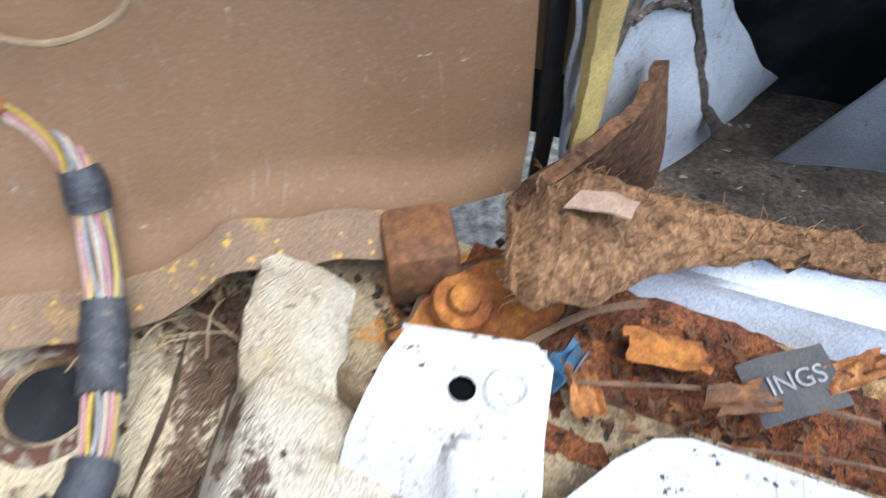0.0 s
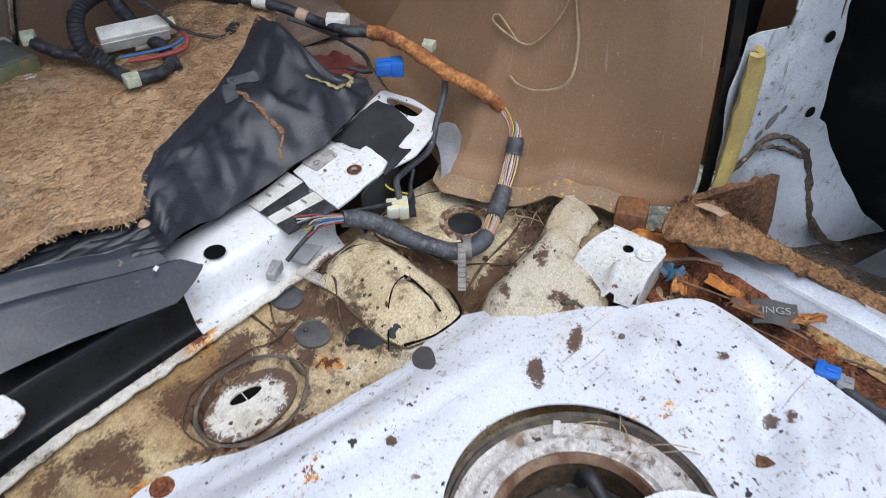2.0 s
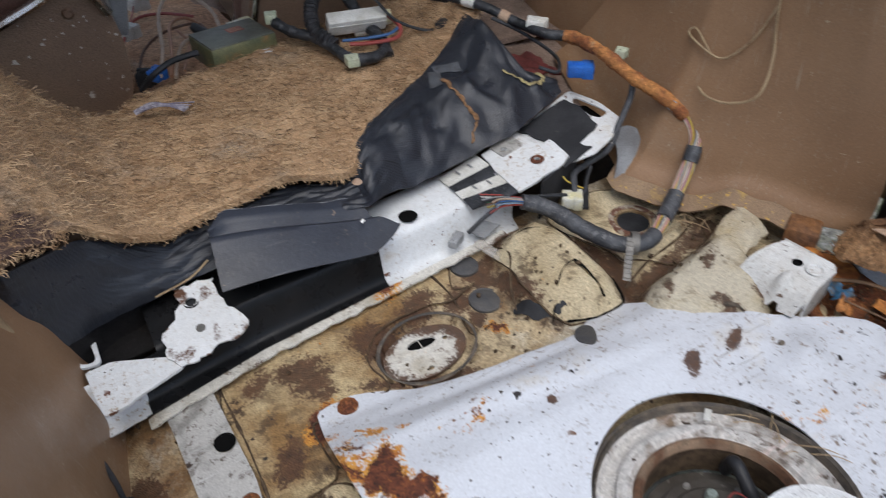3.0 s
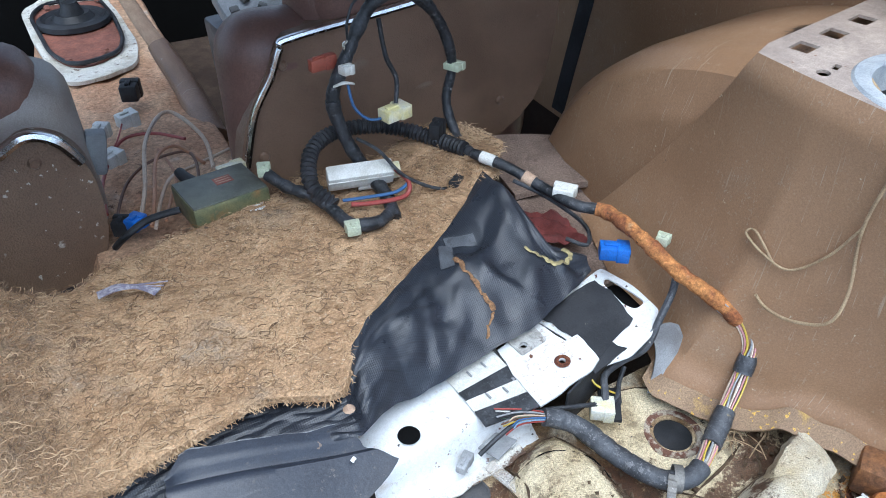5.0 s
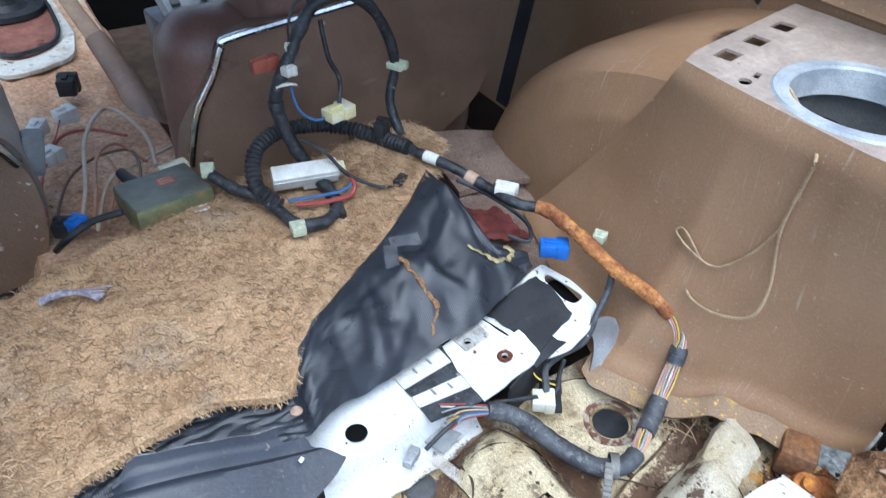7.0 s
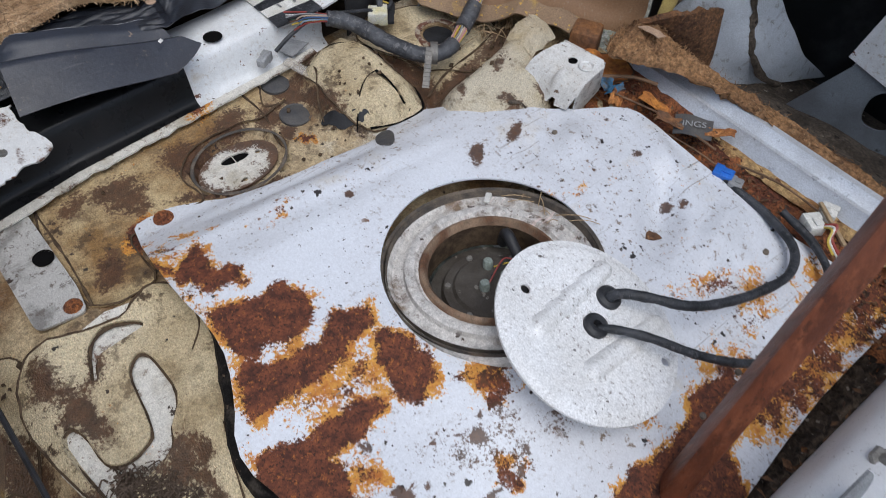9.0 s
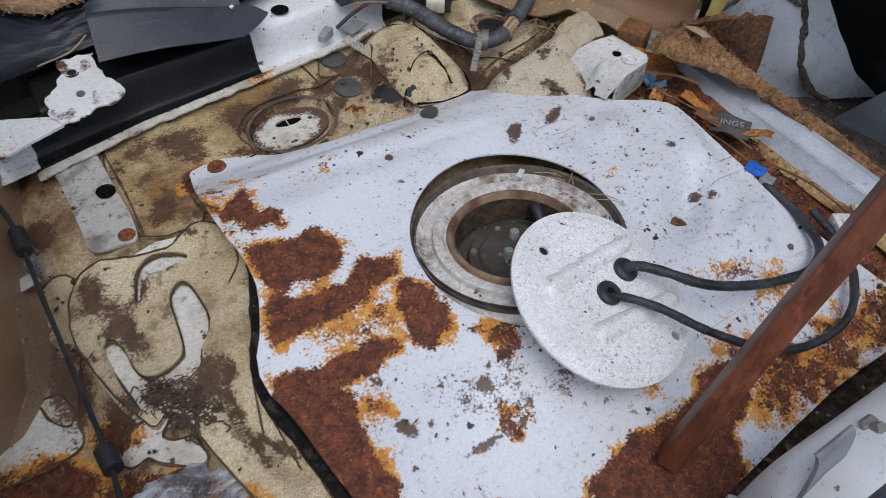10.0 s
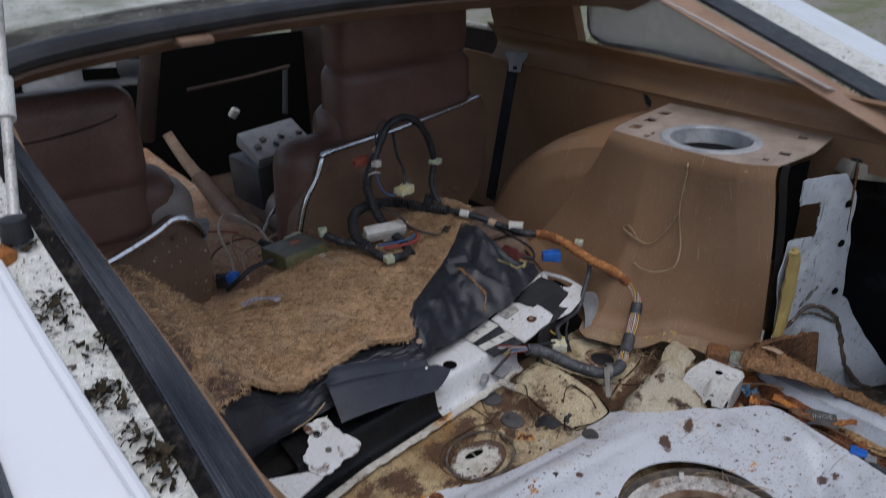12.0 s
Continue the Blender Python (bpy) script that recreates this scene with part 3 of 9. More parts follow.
M_GRASS = mat("grass", (0.16, 0.18, 0.085), 0.95, second=(0.24, 0.225, 0.19), scale=1.4, grain=0.5, grain_scale=40, bump=1.0, bump_scale=30, flecks=((0.5, 0.48, 0.45), 30, 0.56))
M_BLADE = mat("grass_blade", (0.09, 0.13, 0.035), 0.8, second=(0.15, 0.15, 0.06), scale=3)
M_GRAVEL = mat("gravel", (0.24, 0.22, 0.20), 0.9, second=(0.14, 0.12, 0.11), scale=12, bump=0.5)
M_HEDGE = mat("far_hedge", (0.04, 0.055, 0.025), 0.95, second=(0.075, 0.085, 0.04), scale=1.5, grain=0.5, grain_scale=6)


# ---- builders ----
def thing(name, label="", category="", group="", kind="", at=(0, 0, 0)):
    ob = new(name)
    ob.empty_display_size = 0.05
    ob.location = at
    return tagged(ob, label, category, group, kind)


def part(name, bm, material, parent=None, label="", smooth=True):
    me = bpy.data.meshes.new(name)
    bmesh.ops.recalc_face_normals(bm, faces=bm.faces)
    bm.to_mesh(me)
    bm.free()
    for p in me.polygons:
        p.use_smooth = smooth
    if smooth:
        me.set_sharp_from_angle(angle=radians(38))
    me.materials.append(material)
    ob = new(name, me)
    if parent is not None:
        ob.parent = parent
        if parent.type == "EMPTY":
            ob.location = -parent.location
    if label:
        tagged(ob, label)
    return ob


def thicken(bm, faces, t):
    """Gives a sheet of faces a back and a rim, t below its front."""
    bm.normal_update()
    verts = list({v: None for f in faces for v in f.verts})
    low = {v: bm.verts.new(v.co - v.normal * t) for v in verts}
    rim = [e for f in faces for e in f.edges if len(e.link_faces) == 1]
    for f in list(faces):
        bm.faces.new([low[v] for v in reversed(f.verts)])
    for e in rim:
        l0 = e.link_loops[0]
        a, b = l0.vert, l0.link_loop_next.vert
        bm.faces.new((b, a, low[a], low[b]))


def smoothstep(a, b, v):
    t = min(1.0, max(0.0, (v - a) / (b - a)))
    return t * t * (3 - 2 * t)


def sheet(fn, nu, nv, thick=0.003, keep=None, bm=None):
    """A grid of points fn(u, v), u and v from 0 to 1, given thickness along its normals."""
    bm = bm or bmesh.new()
    g = [[bm.verts.new(fn(i / nu, j / nv)) for j in range(nv + 1)] for i in range(nu + 1)]
    faces = []
    for i in range(nu):
        for j in range(nv):
            q = (g[i][j], g[i + 1][j], g[i + 1][j + 1], g[i][j + 1])
            c = (q[0].co + q[2].co) / 2
            if keep is None or keep(c.x, c.y, c.z):
                faces.append(bm.faces.new(q))
    loose = [v for v in bm.verts if not v.link_faces]
    bmesh.ops.delete(bm, geom=loose, context="VERTS")
    if thick:
        thicken(bm, faces, thick)
    return bm


def spline(pts, step=6, closed=False):
    """Catmull-Rom points through pts."""
    P = [Vector(p) for p in pts]
    n = len(P)
    out = []
    for i in range(n if closed else n - 1):
        a, b, c, d = (P[(i + k) % n] for k in (-1, 0, 1, 2)) if closed else (P[max(0, i - 1)], P[i], P[i + 1], P[min(n - 1, i + 2)])
        for s in range(step):
            t = s / step
            out.append(0.5 * ((2 * b) + (c - a) * t + (2 * a - 5 * b + 4 * c - d) * t * t + (3 * b - a - 3 * c + d) * t ** 3))
    if not closed:
        out.append(P[-1])
    return out


def tube(pts, r, step=5, sides=8, bm=None, flat=1.0, wob=0.0, wrap=0.0, ribs=0.0):
    """A round strand along a smooth line through pts; r is one radius or one for each end."""
    bm = bm or bmesh.new()
    P = spline(pts, step)
    r0, r1 = r if isinstance(r, tuple) else (r, r)
    rings = []
    up = Vector((0, 0, 1))
    run_ = 0.0
    for i, p in enumerate(P):
        run_ += (p - P[i - 1]).length if i else 0.0
        d = (P[min(i + 1, len(P) - 1)] - P[max(i - 1, 0)]).normalized()
        s = d.cross(up)
        if s.length < 0.1:
            s = d.cross(Vector((1, 0, 0)))
        s.normalize()
        w = s.cross(d)
        k = i / max(1, len(P) - 1)
        rr = (r0 + (r1 - r0) * k) * (1 + wob * noise.noise(p * 60))
        rr *= 1 + wrap * ((run_ / 0.011) % 1.0 - 0.5) + ribs * math.sin(run_ * 2 * math.pi / 0.0085)
        rings.append([bm.verts.new(p + rr * (math.cos(a) * s + flat * math.sin(a) * w)) for a in (2 * math.pi * q / sides for q in range(sides))])
    for A, B in zip(rings, rings[1:]):
        for q in range(sides):
            bm.faces.new((A[q], A[(q + 1) % sides], B[(q + 1) % sides], B[q]))
    bm.faces.new(rings[0][::-1])
    bm.faces.new(rings[-1])
    return bm


def box(size, m=None, bevel=0.0, bm=None, segments=2):
    """A block of that size round the origin, bevelled, put to the pose m."""
    own = bmesh.new()
    bmesh.ops.create_cube(own, size=1.0)
    for v in own.verts:
        v.co = Vector((v.co.x * size[0], v.co.y * size[1], v.co.z * size[2]))
    if bevel:
        bmesh.ops.bevel(own, geom=list(own.edges), offset=bevel, segments=segments, affect="EDGES", profile=0.5)
    if m is not None:
        own.transform(m)
    if bm is None:
        return own
    me = bpy.data.meshes.new("scratch")
    own.to_mesh(me)
    own.free()
    bm.from_mesh(me)
    bpy.data.meshes.remove(me)
    return bm


def lathe(profile, m=None, sides=40, bm=None, closed=False):
    """Turns (radius, height) pairs round z, then puts the result to the pose m."""
    bm = bm or bmesh.new()
    m = m or Matrix.Identity(4)
    rings = []
    for r, z in profile:
        rings.append([bm.verts.new(m @ Vector((r * math.cos(a), r * math.sin(a), z))) for a in (2 * math.pi * q / sides for q in range(sides))] if r > 1e-6 else [bm.verts.new(m @ Vector((0, 0, z)))])
    pairs = list(zip(rings, rings[1:])) + ([(rings[-1], rings[0])] if closed else [])
    for A, B in pairs:
        for q in range(sides):
            k = (q + 1) % sides
            f = [A[q % len(A)], A[k % len(A)], B[k % len(B)], B[q % len(B)]]
            f = [v for i, v in enumerate(f) if v not in f[:i]]
            if len(f) > 2:
                bm.faces.new(f)
    return bm


def inside(poly, x, y):
    r, j = False, len(poly) - 1
    for i in range(len(poly)):
        (a, b), (c, d) = poly[i], poly[j]
        if (b > y) != (d > y) and x < (c - a) * (y - b) / (d - b) + a:
            r = not r
        j = i
    return r


def lerp(pts, v):
    """Piecewise linear value of (v, value) pairs."""
    return float(np.interp(v, [p[0] for p in pts], [p[1] for p in pts]))


# ---- the car's shell ----
def plate(outline, holes, zf, thick, step=0.012):
    """A sheet with that outline and holes in plan, lying on zf(x, y), with clean edges."""
    bm = bmesh.new()
    edges = []
    for loop in [outline, *holes]:
        vs = [bm.verts.new((p[0], p[1], 0)) for p in loop]
        edges += [bm.edges.new((vs[i], vs[(i + 1) % len(vs)])) for i in range(len(vs))]
    bmesh.ops.triangle_fill(bm, use_beauty=True, edges=edges, normal=(0, 0, 1))
    for axis in (0, 1):
        a, b = min(p[axis] for p in outline), max(p[axis] for p in outline)
        for i in range(1, int((b - a) / step) + 1):
            co, no = [0, 0, 0], [0, 0, 0]
            co[axis], no[axis] = a + i * step, 1
            bmesh.ops.bisect_plane(bm, geom=bm.verts[:] + bm.edges[:] + bm.faces[:], dist=1e-6, plane_co=co, plane_no=no)
    for v in bm.verts:
        v.co.z = zf(v.co.x, v.co.y)
    bmesh.ops.recalc_face_normals(bm, faces=bm.faces)
    if sum(f.normal.z for f in bm.faces) < 0:
        bmesh.ops.reverse_faces(bm, faces=bm.faces)
    if thick:
        thicken(bm, bm.faces[:], thick)
    return bm


def ellipse(x, y, rx, ry, turn=0.0, n=28):
    c, s = math.cos(radians(turn)), math.sin(radians(turn))
    return [(x + rx * math.cos(a) * c - ry * math.sin(a) * s, y + rx * math.cos(a) * s + ry * math.sin(a) * c) for a in (2 * math.pi * k / n for k in range(n))]


def smooth2(pts, step=5):
    return [(p.x, p.y) for p in spline([(x, y, 0) for x, y in pts], step, True)]


def round2(pts, r, n=4):
    """An outline with its corners rounded to about r."""
    out = []
    for i, p in enumerate(pts):
        p, a, b = Vector(p), Vector(pts[i - 1]), Vector(pts[(i + 1) % len(pts)])
        k0, k1 = min(r, (a - p).length * 0.45), min(r, (b - p).length * 0.45)
        q0, q1 = p + (a - p).normalized() * k0, p + (b - p).normalized() * k1
        for j in range(n + 1):
            t = j / n
            q = q0 * (1 - t) ** 2 + p * (2 * t * (1 - t)) + q1 * t * t
            out.append((q.x, q.y))
    return out


def jag2(pts, amp, seed, step=0.012):
    """An outline with straight sides broken into ragged steps."""
    out = []
    for i, p in enumerate(pts):
        p, b = Vector(p), Vector(pts[(i + 1) % len(pts)])
        m = max(1, int((b - p).length / step))
        for j in range(m):
            q = p.lerp(b, j / m)
            w = Vector((q.x * 70, q.y * 70, seed))
            out.append((q.x + amp * noise.noise(w), q.y + amp * noise.noise(w + Vector((9, 4, 0)))))
    return out


def rough2(pts, amp, seed, step=5):
    """A ragged closed outline."""
    out = []
    for p in spline([(x, y, 0) for x, y in pts], step, True):
        q = Vector((p.x * 45, p.y * 45, seed))
        out.append((p.x + amp * noise.noise(q), p.y + amp * noise.noise(q + Vector((9, 4, 0)))))
    return out


def upright(bm, m):
    """Puts a mesh made in plan to the pose m."""
    bm.transform(m)
    return bm


def stamp(ob, name, fn):
    """A value for each point of a mesh, for its material."""
    at = ob.data.attributes.new(name, "FLOAT", "POINT")
    for i, v in enumerate(ob.data.vertices):
        at.data[i].value = fn(v.co.x, v.co.y, v.co.z)


def bump2(x, y, cx, cy, rx, ry, turn=0.0):
    """A smooth bump, 1 in the middle and 0 outside an ellipse."""
    c, s = math.cos(radians(turn)), math.sin(radians(turn))
    dx, dy = x - cx, y - cy
    d = math.hypot((dx * c + dy * s) / rx, (-dx * s + dy * c) / ry)
    return smoothstep(1.0, 0.0, d)


def reach(poly, x, y):
    """How far a point lies inside a closed outline (negative outside)."""
    best, j = 9.0, len(poly) - 1
    for i in range(len(poly)):
        (a, b), (c, d) = poly[j], poly[i]
        ux, uy = c - a, d - b
        t = max(0.0, min(1.0, ((x - a) * ux + (y - b) * uy) / (ux * ux + uy * uy)))
        best = min(best, math.hypot(x - a - t * ux, y - b - t * uy))
        j = i
    return best if inside(poly, x, y) else -best


HUMP_A = [(0.075, 0.372), (0.118, 0.402), (0.18, 0.408), (0.207, 0.355), (0.212, 0.235), (0.196, 0.197), (0.15, 0.192), (0.085, 0.203), (0.052, 0.25), (0.062, 0.32)]
HUMP_B = [(0.203, 0.165), (0.225, 0.195), (0.30, 0.205), (0.395, 0.225), (0.425, 0.19), (0.405, 0.13), (0.36, 0.05), (0.31, 0.035), (0.235, 0.085), (0.195, 0.14)]


def floor_base(x, y):
    return 0.03 + 0.05 * (y - 0.25) + 0.03 * x - 0.03 * smoothstep(-0.46, -0.53, x) - 0.06 * smoothstep(-0.22, -0.42, y) * smoothstep(-0.34, -0.27, x)


PAD_FOLDS = [([(-0.455, 0.10), (-0.437, 0.128), (-0.403, 0.143), (-0.359, 0.142), (-0.304, 0.125)], 0.016, 0.010), ([(-0.356, -0.10), (-0.360, -0.146), (-0.348, -0.18), (-0.336, -0.21), (-0.325, -0.26)], 0.014, -0.010), ([(-0.325, -0.03), (-0.330, -0.09), (-0.325, -0.15)], 0.018, 0.009), ([(-0.385, -0.12), (-0.385, -0.18), (-0.365, -0.24), (-0.355, -0.32)], 0.016, 0.009), ([(-0.415, 0.07), (-0.43, 0.02), (-0.43, -0.03)], 0.018, -0.008)]


def ridge(line, x, y):
    """The distance in plan from a broken line."""
    return min((Vector((x, y)) - Vector(a).lerp(Vector(b), max(0.0, min(1.0, (Vector((x, y)) - Vector(a)).dot(Vector(b) - Vector(a)) / (Vector(b) - Vector(a)).length_squared)))).length for a, b in zip(line, line[1:]))


def floor_z(x, y):
    z = floor_base(x, y)
    if -0.5 < x < -0.27 and -0.4 < y < 0.18:
        for fold, width, height in PAD_FOLDS:
            z += height * math.exp(-(ridge(fold, x, y) / width) ** 2)
    if 0.0 < x < 0.48 and 0.0 < y < 0.45:
        z += (0.034 + 0.05 * (x - 0.05)) * smoothstep(-0.012, 0.03, reach(HUMP_A, x, y)) + 0.008 * bump2(x, y, 0.15, 0.29, 0.12, 0.1)
        z += (0.040 + 0.11 * (x - 0.2)) * smoothstep(-0.012, 0.034, reach(HUMP_B, x, y))
    z -= 0.016 * bump2(x, y, 0.25, 0.235, 0.14, 0.03, 62)
    z -= 0.020 * smoothstep(1.04, 0.94, math.hypot((x + 0.092) / 0.074, (y - 0.277) / 0.059))
    z += 0.002 * smoothstep(0.05, 0.35, noise.noise(Vector((x * 9, y * 9, 3)))) * smoothstep(0.1, -0.05, x)
    z += 0.0008 * noise.noise(Vector((x * 60, y * 60, 1)))
    return z


def panel_z(x, y):
    z = lerp([(-0.6, -0.035), (-0.46, -0.009), (-0.29, 0.043), (-0.12, 0.066), (0.06, 0.079), (0.14, 0.068), (0.22, 0.03), (0.3, 0.022)], y)
    z += 0.012 * smoothstep(0.1, 0.4, x) * smoothstep(0.1, -0.1, y)
    z += 0.010 * bump2(x, y, 0.31, -0.03, 0.06, 0.035, 40) - 0.024 * bump2(x, y, 0.32, -0.20, 0.10, 0.045, 35) + 0.012 * bump2(x, y, 0.40, -0.13, 0.10, 0.035, 75)
    z += 0.010 * bump2(x, y, 0.37, -0.27, 0.09, 0.03, 20) - 0.007 * bump2(x, y, 0.25, 0.0, 0.05, 0.03, 60) + 0.005 * bump2(x, y, 0.22, -0.27, 0.06, 0.05)
    z += 0.0022 * noise.noise(Vector((x * 45, y * 22, 4))) * smoothstep(0.16, 0.28, x)
    z += 0.008 * bump2(x, y, -0.02, 0.12, 0.28, 0.035, -8) - 0.006 * bump2(x, y, -0.05, 0.165, 0.25, 0.02, -8)
    z += 0.004 * math.sin(x * 20 + 1) * smoothstep(-0.1, -0.3, y)
    return z + 0.004 * noise.noise(Vector((x * 8, y * 8, 0)))


ground = part("ground", sheet(lambda u, v: (-80 + 160 * u, -80 + 160 * v, -0.62), 20, 20, 0), M_GRASS)
tagged(ground, "worn green grass and gravel round the car", "ground", kind="structure")

# floor pan with its recess, plugs and pads
FLOOR = [(-0.66, -0.62), (0.47, -0.62), (0.47, 0.05), (0.56, 0.1), (0.56, 0.33), (0.45, 0.46), (-0.54, 0.42), (-0.66, 0.2)]
floor = part("floor", plate(FLOOR, [ellipse(0.068, -0.12, 0.15, 0.145), ellipse(0.343, 0.338, 0.028, 0.028), ellipse(-0.092, 0.297, 0.024, 0.0095, -4, 16)], floor_z, 0.004, 0.012), M_FLOOR)
tagged(floor, "boot floor with cracked beige sound deadening, dirt and rust", "car floor", kind="structure")
FLOOR_RUST = [(-0.587, -0.124, 0.11, 0.075, 136), (-0.665, -0.122, 0.1, 0.05, 145), (-0.493, -0.104, 0.06, 0.03, 135), (-0.429, -0.268, 0.075, 0.05, 145), (-0.44, -0.209, 0.045, 0.03, 144), (-0.421, -0.285, 0.07, 0.065, 163), (-0.53, -0.22, 0.16, 0.11, 140), (-0.092, 0.419, 0.06, 0.04, 59), (0.014, 0.259, 0.028, 0.016, 132), (0.5, 0.1, 0.08, 0.1, 0), (-0.27, 0.235, 0.05, 0.03, 40)]
FLOOR_DIRT = [(0.30, 0.222, 0.14, 0.028, 14), (0.40, 0.25, 0.08, 0.04, 20), (0.232, 0.20, 0.06, 0.028, 40), (0.29, 0.06, 0.03, 0.05, 20), (0.36, 0.20, 0.05, 0.012, 20), (0.20, 0.30, 0.02, 0.1, 0), (0.11, 0.395, 0.09, 0.02, 20), (0.07, 0.3, 0.02, 0.09, 10), (-0.20, 0.395, 0.2, 0.014, 6), (-0.26, 0.30, 0.05, 0.04, 20), (-0.33, 0.2, 0.05, 0.03, 60), (-0.525, 0.006, 0.1, 0.04, 89), (-0.5, 0.258, 0.06, 0.035, 118), (-0.375, -0.1, 0.06, 0.045, 60), (-0.463, 0.086, 0.055, 0.03, 80), (-0.475, -0.082, 0.05, 0.03, 126), (-0.066, 0.356, 0.06, 0.035, 25), (-0.01, 0.332, 0.045, 0.035, 68), (-0.267, 0.33, 0.07, 0.03, 177), (0.049, 0.363, 0.05, 0.04, 82), (-0.156, 0.322, 0.07, 0.055, 130), (-0.352, -0.104, 0.035, 0.02, 64), (-0.447, 0.032, 0.045, 0.022, 53), (0.24, 0.25, 0.12, 0.035, 60), (0.43, 0.26, 0.06, 0.06, 0), (-0.10, 0.225, 0.1, 0.02, 160), (0.22, 0.30, 0.05, 0.07, 0), (-0.36, -0.2, 0.09, 0.015, 100), (-0.362, -0.14, 0.06, 0.014, 95), (-0.335, -0.22, 0.06, 0.012, 120), (-0.44, 0.02, 0.09, 0.025, 100), (-0.40, 0.08, 0.05, 0.02, 60), (-0.25, 0.272, 0.03, 0.015, 30), (-0.54, 0.03, 0.16, 0.024, 88), (-0.328, 0.335, 0.05, 0.025, 40), (0.0, 0.285, 0.03, 0.02, 60), (-0.17, 0.245, 0.08, 0.014, 160), (0.29, 0.10, 0.03, 0.015, 120), (0.33, 0.165, 0.05, 0.012, 30), (0.25, 0.165, 0.04, 0.012, 60), (0.345, 0.08, 0.03, 0.014, 70)]


def soil(ob, lift=1.0):
    """Rust and dirt of the floor on a piece that lies on it."""
    stamp(ob, "rust", lambda x, y, z: lift * 1.15 * max(bump2(x, y, *q) for q in FLOOR_RUST) ** 0.6)
    stamp(ob, "dirt", lambda x, y, z: 0.02 + 0.08 * smoothstep(-0.1, 0.5, noise.noise(Vector((x * 13, y * 13, 8)))) + lift * 1.0 * max(bump2(x, y, *q) for q in FLOOR_DIRT) ** 0.6)
    return ob


soil(floor)

oval_plate = part("recess_plate", plate(ellipse(-0.094, 0.281, 0.066, 0.044, 4, 40), [ellipse(-0.092, 0.297, 0.023, 0.009, -4, 16), ellipse(-0.056, 0.290, 0.0045, 0.0042, 0, 10), ellipse(-0.10, 0.251, 0.0045, 0.0042, 0, 10)], lambda x, y: floor_base(x, y) - 0.012, 0.003, 0.02), M_CREAM)
part("rim", tube([(x, y, floor_base(x, y) + 0.001) for x, y in ellipse(-0.092, 0.277, 0.075, 0.060, 4, 40) + ellipse(-0.092, 0.277, 0.075, 0.060, 4, 40)[:1]], 0.0026, 1, 6, flat=0.6, wob=0.6), M_DARKRIM, oval_plate, "grimy recess rim")
part("slot_bridge", box((0.0015, 0.018, 0.002), pose(-0.094, 0.297, floor_base(-0.094, 0.297) - 0.0125), 0.0006), M_CREAM, oval_plate)
# near-black sheet under the slot paints its shade
part("slot", plate(ellipse(-0.092, 0.297, 0.026, 0.012, -4, 16), [], lambda x, y: floor_base(x, y) - 0.0155, 0.001, 0.05), M_SHADEBLACK, oval_plate, "near-black sheet painting the shade in the slot")
stamp(oval_plate, "dirt", lambda x, y, z: 0.75 * smoothstep(0.62, 1.0, math.hypot((x + 0.095) / 0.063, (y - 0.279) / 0.047)) + 0.25 * smoothstep(0.0, 0.03, x + 0.11))
tagged(oval_plate, "chipped cream oval plate in a floor recess", "plate")


def plug(x, y, r, label, material):
    z = floor_z(x, y)
    p = part("floor_plug", lathe([(0, 0.004), (r * 0.75, 0.004), (r * 0.9, 0.002), (r, 0.003), (r, -0.008), (0, -0.008)], pose(x, y, z, 3, 2, 0), 28), material)
    return tagged(p, label, "plug", "floor plugs")


plug(0.038, 0.391, 0.0235, "flat grey rubber plug in the floor", M_PLUG)
plug(0.028, 0.311, 0.026, "flat grey rubber plug in the floor", M_PLUG)
PLUG_Z = 0.046
big_plug = thing("floor_plug_large", "round black rubber plug crusted round its rim", "plug", at=(0.343, 0.338, PLUG_Z))
part("disc", lathe([(0, 0.0), (0.03, 0.0), (0.032, 0.003), (0.032, -0.012), (0, -0.012)], pose(0.343, 0.338, PLUG_Z - 0.004), 30), M_RUBBER, big_plug)
part("rim", lathe([(0.031, -0.006), (0.034, 0.004), (0.042, 0.005), (0.046, -0.006)], pose(0.343, 0.338, PLUG_Z - 0.002), 30, closed=True), M_CRUST, big_plug, "crusty rust rim")

# humps of deadener: ragged sheets lying on the floor with a crack along them
def pad(name, outline, lift, label, seed=0.0, material=None, thick=0.003, amp=0.004, holes=(), edge=0.0016):
    o = part(name, plate(rough2(outline, amp, seed), list(holes), lambda x, y: floor_z(x, y) + lift, thick, 0.012), material or M_PAD)
    soil(o, 0.85)
    if edge:
        rim = [(x, y, floor_z(x, y) + lift + 0.0006) for x, y in rough2(outline, amp, seed)]
        part("grimy_edge", tube(rim + rim[:1], edge, 1, 5, flat=0.6, wob=0.9), M_DIRTSHADE, o, "dark dirt along the torn edge")
    return tagged(o, label, "floor pad")


HOOK = smooth2([(-0.368, 0.049), (-0.353, 0.055), (-0.343, 0.035), (-0.341, -0.023), (-0.365, -0.055), (-0.376, -0.08), (-0.424, -0.097), (-0.449, -0.109), (-0.463, -0.085), (-0.476, -0.001), (-0.46, 0.014), (-0.449, -0.004), (-0.444, -0.047), (-0.43, -0.062), (-0.404, -0.059), (-0.386, -0.041), (-0.379, 0.028)], 3)
CURL = smooth2([(-0.416, 0.063), (-0.40, 0.10), (-0.374, 0.115), (-0.34, 0.103), (-0.334, 0.088), (-0.374, 0.083), (-0.397, 0.08), (-0.408, 0.059)], 3)
